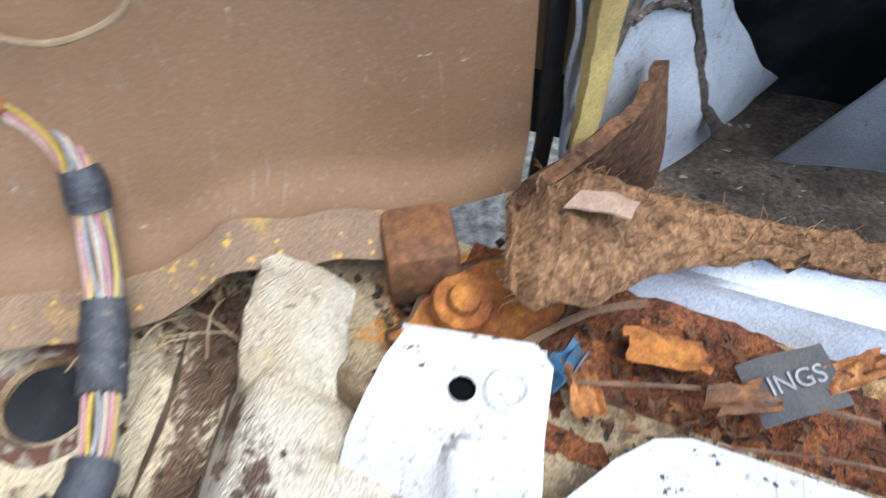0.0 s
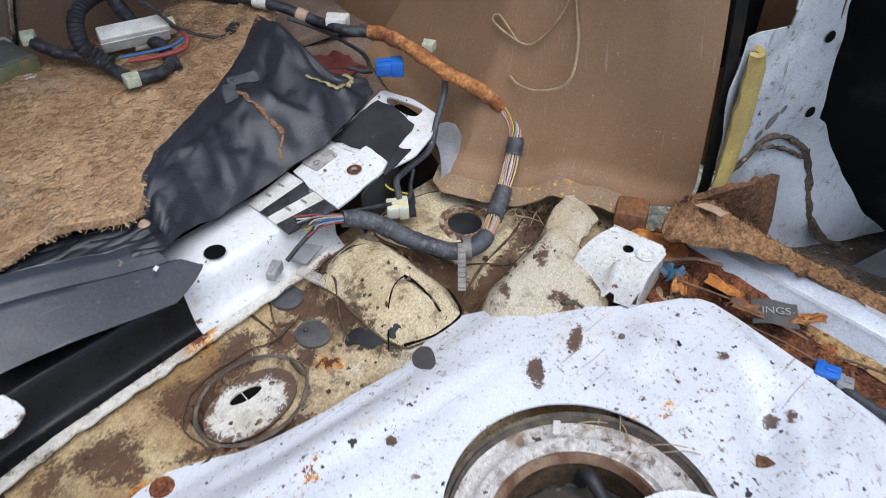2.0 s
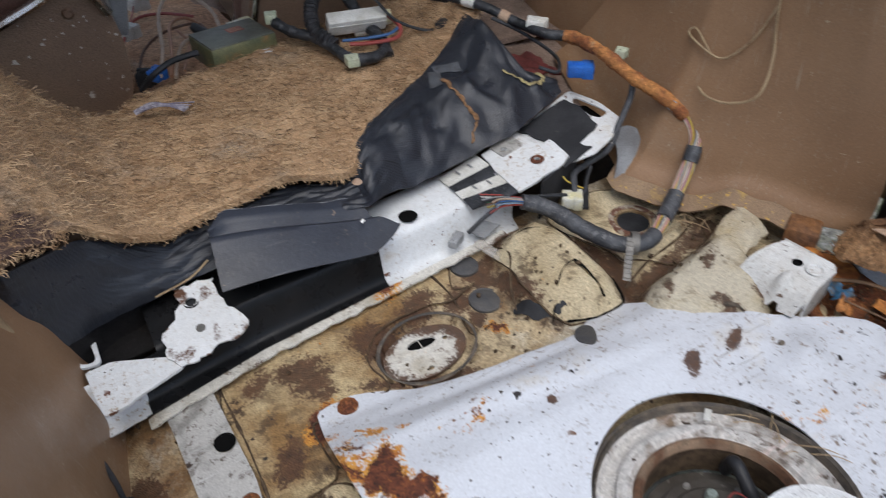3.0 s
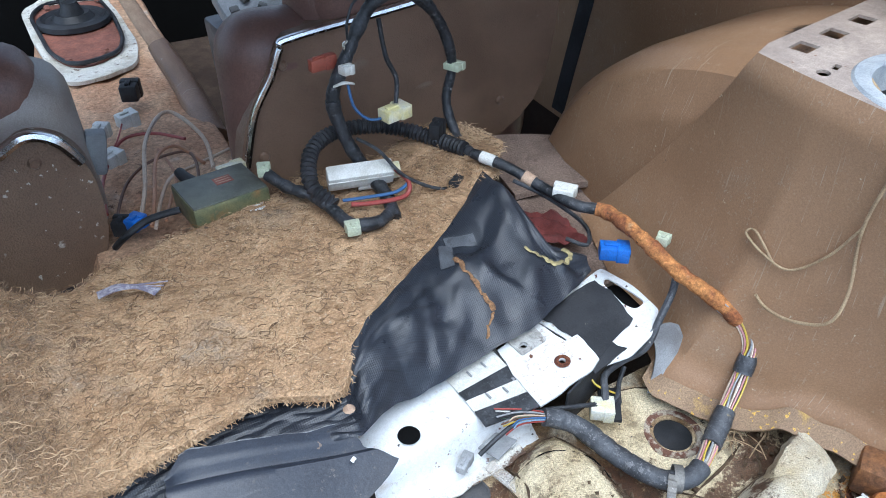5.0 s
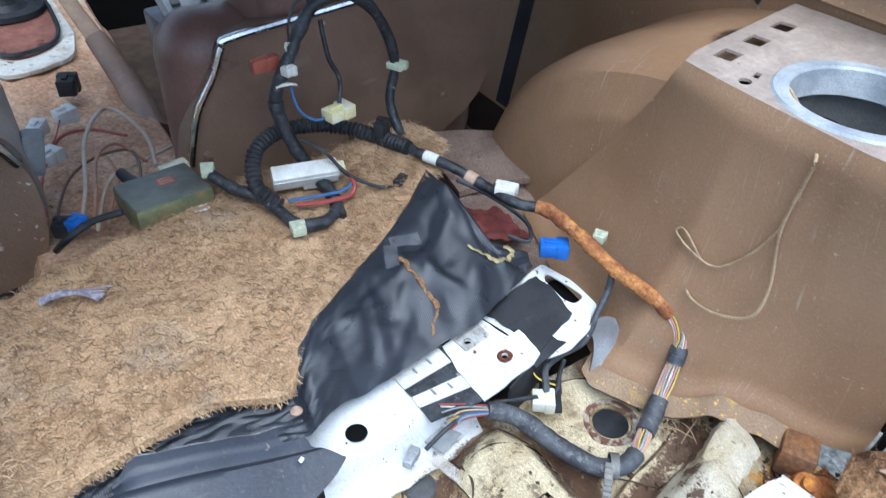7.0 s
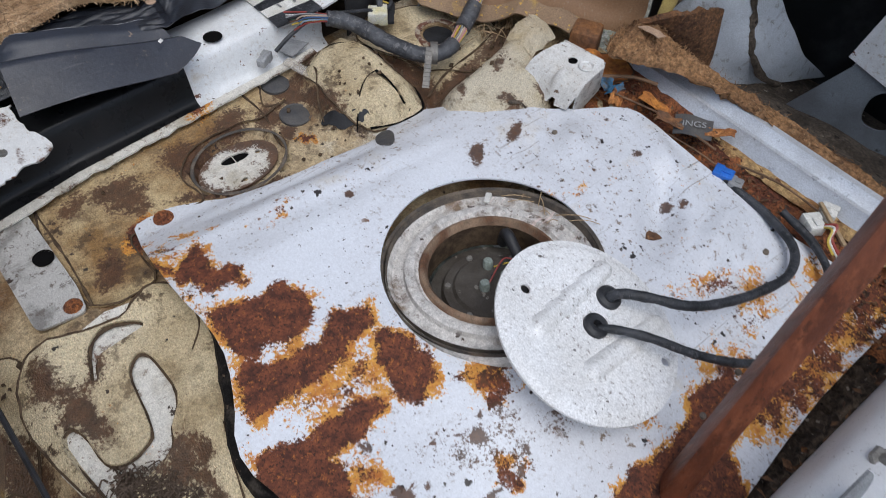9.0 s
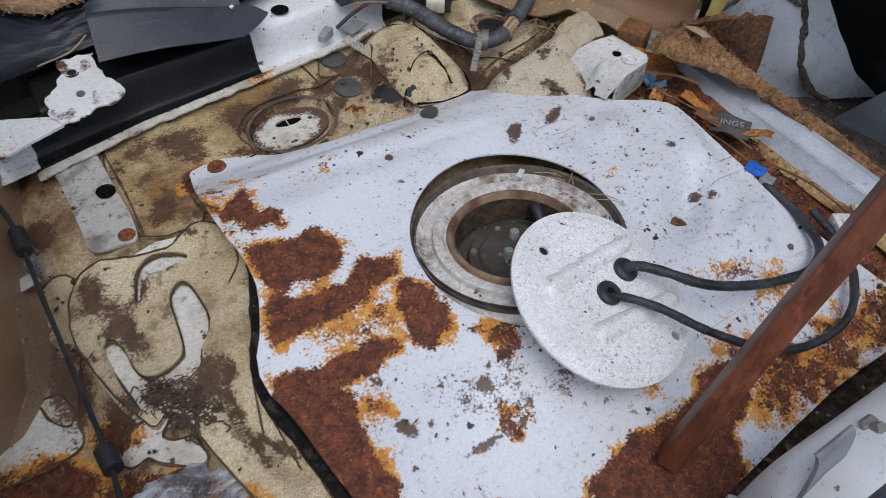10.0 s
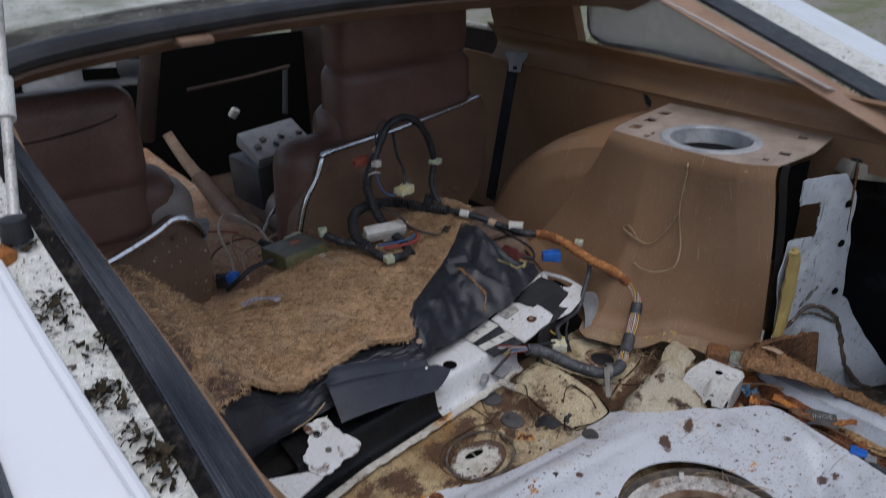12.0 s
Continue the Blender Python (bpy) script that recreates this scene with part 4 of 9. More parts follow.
hook_pad = pad("deadener_pad", [(-0.47, 0.13), (-0.41, 0.125), (-0.353, 0.115), (-0.30, 0.135), (-0.265, 0.11), (-0.252, 0.05), (-0.272, -0.02), (-0.302, -0.08), (-0.325, -0.14), (-0.315, -0.245), (-0.30, -0.37), (-0.29, -0.5), (-0.36, -0.5), (-0.38, -0.3), (-0.42, -0.13), (-0.455, -0.125), (-0.49, -0.02), (-0.5, 0.07)], 0.014, "cracked cream sound deadening pad with hook shaped cut-outs", 1, holes=(HOOK, CURL), thick=0.013)
# dark outlines paint the cut-outs' edge shade, along with dirt
for loop in (HOOK, CURL):
    part("groove", tube([(x, y, floor_z(x, y) + 0.0075) for x, y in loop + loop[:1]], 0.0030, 1, 5, wob=0.9), M_DIRTSHADE, hook_pad, "dark line for edge shade and dirt round a cut-out")
for line_ in ([(-0.315, -0.09), (-0.33, -0.14), (-0.345, -0.2)], [(-0.30, 0.02), (-0.275, 0.05), (-0.27, 0.09)], [(-0.33, -0.16), (-0.325, -0.25), (-0.32, -0.33)]):
    part("crack", tube([(x, y, floor_z(x, y) + 0.0150) for x, y in line_], 0.0014, 6, 5, flat=0.5, wob=0.9), M_DIRTSHADE, hook_pad, "dark crack")
part_white = part("floor_patch", plate(smooth2([(-0.49, 0.08), (-0.33, 0.13), (-0.32, -0.03), (-0.36, -0.1), (-0.46, -0.12)], 4), [], lambda x, y: floor_z(x, y) + 0.004, 0.001, 0.02), M_CREAM)
soil(part_white, 0.6)
tagged(part_white, "scuffed cream paint of the floor below the pad", "floor patch")
pad("deadener_pad", [(-0.375, 0.355), (-0.30, 0.375), (-0.18, 0.392), (-0.04, 0.405), (0.01, 0.40), (-0.005, 0.355), (0.02, 0.345), (0.03, 0.35), (-0.02, 0.335), (-0.06, 0.345), (-0.13, 0.34), (-0.178, 0.30), (-0.172, 0.24), (-0.2, 0.235), (-0.285, 0.235), (-0.29, 0.15), (-0.375, 0.16)], 0.004, "yellowed sound deadening pad with brown stains", 2, material=M_PAD_YELLOW, amp=0.003)
hump_a = pad("deadener_hump", [(0.083, 0.375), (0.122, 0.405), (0.182, 0.41), (0.208, 0.355), (0.214, 0.235), (0.199, 0.196), (0.15, 0.19), (0.095, 0.203), (0.075, 0.25), (0.078, 0.32)], 0.005, "cracked cream deadening pad over a floor hump", 3, holes=([(0.158, 0.272), (0.164, 0.272), (0.170, 0.205), (0.166, 0.205)],), thick=0.007, amp=0.003)
for k, line_ in enumerate(([(0.161, 0.272), (0.166, 0.24), (0.169, 0.205)], [(0.161, 0.272), (0.14, 0.268), (0.115, 0.25), (0.09, 0.222), (0.08, 0.21)], [(0.214, 0.24), (0.20, 0.197), (0.15, 0.19), (0.1, 0.203)], [(0.085, 0.375), (0.14, 0.375), (0.19, 0.345), (0.205, 0.30)])):
    part("crack", tube([(x, y, floor_z(x, y) + 0.006) for x, y in line_], (0.0024, 0.0009, 0.0026, 0.0010)[k], 6, 6, flat=0.5, wob=0.7), M_SHADEBLACK, hump_a, "black crack")
hump_b = pad("deadener_hump", [(0.205, 0.165), (0.227, 0.193), (0.30, 0.203), (0.38, 0.22), (0.40, 0.185), (0.385, 0.13), (0.345, 0.05), (0.31, 0.037), (0.24, 0.085), (0.20, 0.14)], 0.005, "lumpy white deadening pad over a floor hump", 4, material=M_PAD_WHITE, amp=0.003)
part("tear", tube([(x, y, floor_z(x, y) + 0.0065) for x, y in ((0.285, 0.09), (0.30, 0.075), (0.305, 0.055))], (0.004, 0.002), 6, 6, flat=0.4, wob=0.9), M_GRIME, hump_b, "brown tear in the pad")
pad("paint_patch", [(0.10, 0.197), (0.15, 0.187), (0.20, 0.193), (0.222, 0.215), (0.212, 0.185), (0.195, 0.165), (0.15, 0.172)], 0.003, "white painted strip between the humps", 21, material=M_CREAM, amp=0.002, edge=0)
pad("deadener_pad", [(0.215, 0.41), (0.3, 0.44), (0.41, 0.39), (0.44, 0.3), (0.40, 0.23), (0.33, 0.22), (0.26, 0.3)], 0.003, "flaking cream deadening pad round the rubber plug", 5, holes=(ellipse(0.343, 0.338, 0.042, 0.042),))
pad("deadener_pad", [(-0.555, 0.15), (-0.5, 0.17), (-0.475, 0.12), (-0.505, 0.02), (-0.54, -0.05), (-0.57, 0.0), (-0.56, 0.08)], 0.003, "mottled cream deadening strip beside the wheel housing", 6)
pad("paint_patch", [(-0.625, -0.03), (-0.545, -0.0), (-0.53, -0.06), (-0.545, -0.09), (-0.63, -0.09)], 0.003, "chalky white paint patch on the rusty floor", 7, material=M_CREAM)
pad("paint_patch", [(-0.504, -0.12), (-0.453, -0.109), (-0.426, -0.113), (-0.445, -0.14), (-0.414, -0.161), (-0.414, -0.196), (-0.45, -0.18), (-0.47, -0.155), (-0.492, -0.151)], 0.004, "torn white paint flake edged with rust", 8, material=M_CREAM)
tar_patch = pad("tar_patch", [(0.048, 0.262), (0.060, 0.268), (0.075, 0.243), (0.106, 0.222), (0.098, 0.210), (0.068, 0.230)], 0.0045, "dark tar patch beside the hump", 9, material=M_TARFLAT, thick=0.002, edge=0)

for line_ in ([(-0.021, 0.405), (-0.014, 0.34), (-0.02, 0.275), (0.005, 0.262)], [(0.097, 0.404), (0.092, 0.345), (0.066, 0.30), (0.052, 0.262)], [(-0.375, 0.358), (-0.37, 0.25), (-0.372, 0.16)], [(0.235, 0.228), (0.29, 0.246), (0.37, 0.263), (0.42, 0.28)]):
    seam_ = part("floor_seam", tube([(x, y, floor_z(x, y) + 0.0045) for x, y in line_], 0.0019, 8, 6, flat=0.5, wob=0.9), M_DIRTSHADE, floor, "dark open seam in the deadening")
clay = part("sealer_lump", sheet(lambda u, v: (0.372 + 0.098 * u - 0.006 * v, 0.205 + 0.035 * u - (0.062 + 0.005 * u) * v + 0.004 * noise.noise(Vector((u * 6, v * 6, 5))), 0.080 + 0.012 * math.sin(math.pi * min(1.0, 0.25 + 0.75 * v)) ** 0.8 + 0.008 * math.sin(math.pi * u) - 0.03 * smoothstep(0.15, 0.0, u) - 0.025 * smoothstep(0.12, 0.0, v) + 0.004 * noise.noise(Vector((u * 4, v * 4, 2)))), 30, 26, 0.006), M_PAD_WHITE)
part("grimy_edge", tube([clay.data.vertices[i * 27].co.copy() + Vector((0, 0, 0.001)) for i in range(0, 31, 2)], 0.002, 3, 6, wob=0.9), M_DIRTSHADE, clay, "dark dirt along the sealer edge")
soil(clay, 0.4)
tagged(clay, "grey-white hand shaped lump of seam sealer", "sealer")

# white plate with a hole on the left of the floor
brk = thing("floor_bracket", "flat grey-white steel bracket with a round hole drawn as a near-black disc", "bracket", at=(-0.41, 0.25, floor_base(-0.41, 0.25)))
part("plate", plate(round2([(-0.452, 0.357), (-0.385, 0.357), (-0.376, 0.193), (-0.38, 0.15), (-0.443, 0.158), (-0.447, 0.308)], 0.012), [ellipse(-0.394, 0.261, 0.0135, 0.0135, 0, 20)], lambda x, y: floor_base(x, y) + 0.014, 0.004, 0.02), M_SCUFF, brk)
# the hole's shade is a near-black disc
part("hole", lathe([(0.0, 0.0), (0.0135, 0.0), (0.014, 0.0025)], pose(-0.394, 0.261, floor_base(-0.394, 0.261) + 0.0145), 18), M_SHADEBLACK, brk)
part("bolt", lathe([(0, 0.006), (0.008, 0.005), (0.012, 0.001), (0.013, -0.004), (0, -0.004)], pose(-0.392, 0.168, floor_base(-0.392, 0.168) + 0.014), 12), M_RUST, brk)

# tank cover panel
PANEL = rough2([(-0.276, 0.243), (-0.235, 0.252), (-0.20, 0.245), (-0.10, 0.2), (0.0, 0.18), (0.09, 0.172), (0.13, 0.195), (0.165, 0.207), (0.22, 0.175), (0.27, 0.10), (0.32, 0.055), (0.365, 0.02), (0.43, -0.03), (0.437, -0.1), (0.445, -0.23), (0.46, -0.32), (0.5, -0.42), (0.525, -0.497), (0.3, -0.508), (0.11, -0.53), (0.02, -0.54), (-0.25, -0.55), (-0.285, -0.39), (-0.295, -0.326), (-0.309, -0.238), (-0.323, -0.157), (-0.293, -0.09), (-0.274, -0.01), (-0.285, 0.088)], 0.0025, 0.5, 3)
HX, HY, HR = 0.069, -0.124, 0.150
# rust patches of the panel, one outline each
RUST_RIB_1 = [(-0.285, 0.147), (-0.266, 0.112), (-0.231, 0.131), (-0.221, 0.112), (-0.23, 0.077), (-0.205, 0.053), (-0.207, 0.034), (-0.228, 0.043), (-0.251, 0.045), (-0.258, 0.074), (-0.273, 0.072), (-0.286, 0.129)]
RUST_RIB_2 = [(-0.264, 0.017), (-0.216, 0.008), (-0.174, 0.007), (-0.161, -0.009), (-0.157, -0.04), (-0.167, -0.064), (-0.185, -0.067), (-0.217, -0.06), (-0.235, -0.055), (-0.244, -0.067), (-0.265, -0.063), (-0.267, -0.034)]
RUST_RIB_3 = [(-0.269, -0.061), (-0.25, -0.077), (-0.223, -0.081), (-0.173, -0.098), (-0.164, -0.082), (-0.137, -0.069), (-0.099, -0.079), (-0.109, -0.104), (-0.152, -0.112), (-0.161, -0.127), (-0.196, -0.125), (-0.224, -0.133), (-0.288, -0.138), (-0.296, -0.123), (-0.288, -0.096)]
RUST_BLOOM = [(-0.119, -0.12), (-0.089, -0.143), (-0.08, -0.185), (-0.096, -0.212), (-0.127, -0.224), (-0.14, -0.215), (-0.145, -0.192), (-0.14, -0.167), (-0.135, -0.145)]
RUST_RIB_4 = [(-0.316, -0.17), (-0.278, -0.178), (-0.247, -0.181), (-0.217, -0.179), (-0.181, -0.178), (-0.16, -0.192), (-0.164, -0.206), (-0.196, -0.21), (-0.24, -0.216), (-0.245, -0.25), (-0.248, -0.30), (-0.244, -0.345), (-0.259, -0.399), (-0.30, -0.43), (-0.33, -0.35), (-0.335, -0.25)]
RUST_FOOT = [(-0.044, -0.443), (-0.01, -0.43), (0.038, -0.428), (0.105, -0.428), (0.181, -0.403), (0.228, -0.411), (0.229, -0.446), (0.152, -0.485), (0.13, -0.53), (0.057, -0.545), (-0.036, -0.51), (-0.061, -0.489)]
RUST_REAR = [(-0.137, -0.455), (-0.112, -0.446), (-0.06, -0.462), (-0.04, -0.48), (-0.07, -0.52), (-0.13, -0.55), (-0.163, -0.474)]
RUST_PATCHES = [RUST_RIB_1, RUST_RIB_2, RUST_RIB_3, RUST_BLOOM, RUST_RIB_4, RUST_FOOT, RUST_REAR]
RUST_FAINT = [(-0.15, -0.185, 0.05, 0.05, 60), (-0.255, -0.27, 0.06, 0.05, 30), (-0.3, 0.1, 0.1, 0.02, 80), (-0.225, 0.16, 0.08, 0.012, 145), (-0.113, -0.168, 0.075, 0.07, 155), (0.234, -0.409, 0.08, 0.045, 9), (0.285, -0.317, 0.085, 0.028, 156), (0.099, -0.398, 0.034, 0.026, 16), (0.237, -0.101, 0.036, 0.021, 131), (-0.252, -0.283, 0.05, 0.035, 145), (-0.227, -0.247, 0.045, 0.04, 144), (-0.215, -0.067, 0.1, 0.085, 176), (0.328, -0.365, 0.08, 0.06, 9), (-0.261, 0.057, 0.08, 0.026, 98), (-0.211, -0.422, 0.07, 0.045, 170), (0.437, -0.388, 0.07, 0.035, 30), (-0.123, 0.114, 0.085, 0.012, 2), (-0.27, 0.16, 0.07, 0.016, 95), (-0.2, -0.16, 0.12, 0.09, 170), (-0.04, -0.49, 0.1, 0.04, 170)]
DIRT_SPOTS = [(-0.132, -0.35, 0.04, 0.009, 177), (-0.206, -0.292, 0.024, 0.013, 127), (-0.095, -0.291, 0.014, 0.013, 177), (0.178, 0.039, 0.034, 0.018, 48), (0.252, 0.038, 0.036, 0.014, 30), (0.344, -0.193, 0.015, 0.013, 38), (0.361, -0.207, 0.012, 0.009, 43), (0.368, -0.107, 0.012, 0.01, 165), (-0.059, -0.333, 0.01, 0.009, 168), (-0.207, -0.228, 0.012, 0.011, 51), (-0.019, 0.083, 0.012, 0.01, 73)]
RUST_MID = [(-0.04, -0.25, 0.05, 0.045, 150), (-0.082, -0.345, 0.028, 0.024, 40), (0.269, -0.47, 0.1, 0.065, 178), (0.358, -0.468, 0.14, 0.06, 179), (0.476, -0.469, 0.11, 0.055, 179), (-0.2, -0.45, 0.09, 0.06, 0)]
for k in range(60):
    cx, cy = (random.uniform(-0.22, 0.08), random.uniform(-0.42, -0.25)) if k < 34 else (random.uniform(0.2, 0.43), random.uniform(-0.32, 0.02))
    DIRT_SPOTS.append((round(cx, 3), round(cy, 3), random.uniform(0.003, 0.007), random.uniform(0.002, 0.0035), random.uniform(0, 180)))
STAINS = [(-0.1, -0.30, 0.1, 0.05, 150), (0.0, -0.33, 0.06, 0.04, 20), (-0.038, -0.245, 0.06, 0.034, 136), (-0.074, -0.342, 0.034, 0.028, 39), (-0.05, -0.29, 0.04, 0.02, 120)]


def rust_at(x, y, z):
    q = Vector((x * 17, y * 17, 2.0))
    wx, wy = 0.012 * noise.noise(q) + 0.010 * noise.noise(q * 3.5), 0.012 * noise.noise(q + Vector((5, 1, 7))) + 0.010 * noise.noise(q * 3.5 + Vector((1, 8, 0)))
    d = max(reach(p, x + wx * 0.6, y + wy * 0.6) for p in RUST_PATCHES)
    x, y = x + 2 * wx, y + 2 * wy
    f = max(bump2(x, y, *s) for s in RUST_FAINT)
    m = max(bump2(x, y, *q) for q in RUST_MID)
    return max(min(1.3, 0.62 + d / 0.026), 0.54 * f ** 0.5, 0.78 * m ** 0.4)


tank_cover = thing("tank_cover", "white painted steel tank cover with rust patches and a round opening", "cover panel", at=(0.1, -0.15, 0.06))
tank_skin = part("panel", plate(PANEL, [ellipse(HX, HY, HR, HR * 0.97, 0, 56), ellipse(-0.235, 0.237, 0.004, 0.004, 0, 8)], panel_z, 0.003, 0.007), M_PANEL, tank_cover)
stamp(tank_skin, "rust", rust_at)
stamp(tank_skin, "dirt", lambda x, y, z: max(1.1 * max(bump2(x, y, *q) for q in DIRT_SPOTS) ** 0.6, 0.5 * max(bump2(x, y, *q) for q in STAINS) ** 0.5))
part("hole_flange", lathe([(HR, 0.0), (HR - 0.004, -0.003), (HR - 0.006, -0.014), (HR - 0.009, -0.014), (HR - 0.007, 0.0)], pose(HX, HY, 0.066, -7, 0, 0), 56), M_DARKRIM, tank_cover, "grimy turned down flange")
part("bolt", lathe([(0, 0.007), (0.007, 0.006), (0.008, 0.002), (0.014, 0.001), (0.015, -0.003), (0, -0.003)], pose(-0.235, 0.237, panel_z(-0.235, 0.237) + 0.002), 12), M_RUST, tank_cover, "rusty bolt head")
part("pad", plate(smooth2([(0.080, 0.157), (0.094, 0.178), (0.112, 0.186), (0.119, 0.172), (0.103, 0.143), (0.086, 0.133)], 4), [], lambda x, y: panel_z(x, y) + 0.002, 0.004, 0.02), M_PLUG, tank_cover, "grey rubber pad at the edge")
for x, y, a in ((0.3, 0.0, 20), (0.24, -0.42, -40), (0.16, -0.43, -60), (0.4, -0.33, 10)):
    part("hole_plug", lathe([(0, 0.002), (0.004, 0.002), (0.005, -0.002), (0, -0.002)], pose(x, y, panel_z(x, y) + 0.001), 10), M_DARKRIM, tank_cover)
part("edge_seal", tube([(-0.272, 0.1, 0.05), (-0.262, 0.05, 0.045), (-0.268, -0.005, 0.04), (-0.298, -0.085, 0.036), (-0.324, -0.157, 0.03), (-0.31, -0.24, 0.022), (-0.294, -0.33, 0.004), (-0.285, -0.42, -0.014)], 0.0105, 5, 8, wob=0.5), M_BLACKGRIT, tank_cover, "crumbling black edge seal")
flap = part("torn_scrap", plate(jag2([(0.278, -0.212), (0.296, -0.205), (0.303, -0.214), (0.298, -0.226), (0.287, -0.222)], 0.004, 3, 0.005), [], lambda x, y: panel_z(x, y) + 0.002, 0.0015, 0.01), M_FELTDARK)
tagged(flap, "dark torn scrap lying on the white panel", "scrap")

# tank top below the opening: stepped rings, sender plate and its terminals
tank = thing("fuel_tank", "dirty steel fuel tank top with stepped rings and sender", "fuel tank", at=(HX, HY, 0.0))
TP = pose(HX, HY, 0.05, -7, 0, 0)
part("outer_ring", lathe([(0.153, -0.03), (0.149, -0.012), (0.146, -0.002), (0.143, 0.004), (0.139, 0.006), (0.136, 0.003), (0.134, -0.002), (0.124, -0.002), (0.118, 0.001)], TP, 56), M_RING, tank, "chalky grey ring")
part("middle_ring", lathe([(0.119, 0.0), (0.117, 0.008), (0.113, 0.010), (0.104, 0.009), (0.101, 0.004), (0.098, 0.003)], TP, 56), M_RING, tank)
part("inner_ring", lathe([(0.099, 0.002), (0.096, 0.008), (0.091, 0.010), (0.088, 0.006), (0.086, -0.001)], TP, 48), M_RINGRUST, tank, "rusty brown inner ring")
# wall below the ring is much darker than the ring itself
part("tank_wall", lathe([(0.0865, -0.001), (0.088, -0.02), (0.09, -0.045), (0.12, -0.048)], TP, 48), M_DIRTSHADE, tank, "dark wall below the ring")
part("sender_plate", lathe([(0, -0.030), (0.05, -0.030), (0.054, -0.034), (0.066, -0.034), (0.07, -0.042), (0.085, -0.044), (0.085, -0.05), (0, -0.05)], TP, 40), M_SENDER, tank, "round steel sender plate")
for k in range(6):
    a = radians(60 * k + 20)
    part("screw", lathe([(0, 0.004), (0.004, 0.003), (0.005, 0), (0, 0)], TP @ pose(0.06 * math.cos(a), 0.06 * math.sin(a), -0.034), 8), M_GREYMETAL, tank)
for x, y in ((0.018, 0.028), (-0.012, 0.0), (0.02, -0.006)):
    part("terminal", lathe([(0, 0.014), (0.006, 0.013), (0.0075, 0.01), (0.0075, 0.0), (0, 0.0)], TP @ pose(x, y, -0.030), 10), M_TERMINAL, tank, "pale green capped terminal")
part("clip", box((0.02, 0.009, 0.004), TP @ pose(0.078, 0.098, 0.016, 0, 0, 38), 0.001), M_PLASTIC, tank, "white plastic clip")
for k in range(3):
    wire = part("wire", tube([TP @ Vector((0.018 - 0.014 * k, 0.015 - 0.01 * k, -0.02)), TP @ Vector((0.03, 0.0 + 0.005 * k, -0.008)), TP @ Vector((0.042, -0.012 + 0.004 * k, -0.012))], 0.0012, 5, 6), (M_YELLOW, M_RUBBER, M_REDWIRE)[k], tank)
sender_hose = part("sender_hose", tube([TP @ Vector((0.05, -0.015, -0.028)), TP @ Vector((0.052, 0.01, -0.005)), TP @ Vector((0.058, 0.035, 0.004)), TP @ Vector((0.066, 0.05, -0.03))], 0.0085, 6, 10, wob=0.1), M_RUBBER)
tagged(sender_hose, "black corrugated rubber hose rising from the tank sender", "hose")
hose_two = part("sender_hose", tube([TP @ Vector((0.05, -0.015, -0.028)), TP @ Vector((0.045, -0.04, -0.012)), TP @ Vector((0.05, -0.075, 0.004))], 0.008, 6, 10, wob=0.1), M_RUBBER)
tagged(hose_two, "black rubber hose running under the loose lid", "hose")
straw = thing("dry_stalks", "dry grass stalks caught in the opening", "stalks", kind="stuff")
sb = bmesh.new()
for k in range(9):
    a = random.uniform(0.1, 0.9)
    p = TP @ Vector((0.115 + 0.02 * random.random(), 0.02 * k * 0.5 - 0.01, 0.014))
    tube([p, p + Vector((0.02 * math.cos(a * 7), 0.022 * math.sin(a * 5), 0.006)), p + Vector((0.035 * math.cos(a * 7), 0.04 * math.sin(a * 5), 0.002))], 0.0008, 3, 4, sb)
part("stalks", sb, M_STRAW, straw)

# loose lid with grommets
LIDQ = Matrix.Rotation(radians(19), 4, Vector((0.78, 0.62, 0)).normalized())
LID = pose(0.083, -0.282, 0.090) @ LIDQ
lid = thing("access_lid", "round white painted steel access lid lying loose on the panel", "access lid", at=(0.085, -0.287, 0.07))
LI = LID.inverted()
G1, G2 = LI @ Vector((0.137, -0.266, 0.092)), LI @ Vector((0.088, -0.283, 0.082))
H1, H2 = LI @ Vector((0.040, -0.205, 0.113)), LI @ Vector((0.140, -0.360, 0.047))
RIBS = [((LI @ Vector(a)).to_2d(), (LI @ Vector(b)).to_2d()) for a, b in (((0.021, -0.252, 0.109), (0.16, -0.23, 0.085)), ((0.043, -0.325, 0.084), (0.17, -0.318, 0.059)))]
lidholes = [ellipse(p.x, p.y, r, r, 0, 16) for p, r in ((H1, 0.0065), (H2, 0.0065), (G1, 0.012), (G2, 0.012))]


def lid_z(x, y):
    r = math.hypot(x, y)
    z = 0.0025 * smoothstep(0.119, 0.112, r)
    for pa, pb in RIBS:
        k = max(0.0, min(1.0, (Vector((x, y)) - pa).dot(pb - pa) / (pb - pa).length_squared))
        d = (Vector((x, y)) - pa.lerp(pb, k)).length
        z += 0.009 * max(0.0, 1 - (d / 0.0115) ** 2) ** 0.5
    return z


part("plate", upright(plate(ellipse(0, 0, 0.124, 0.124, 0, 64), lidholes, lid_z, 0.0035, 0.0045), LID), M_LID, lid)
for g in (G1, G2):
    gm = part("grommet", lathe([(0.006, 0.007), (0.012, 0.008), (0.0165, 0.005), (0.017, 0.0), (0.012, -0.004), (0.006, -0.004)], LID @ pose(g.x, g.y, 0.002), 24, closed=True), M_RUBBER, lid, "black rubber grommet")
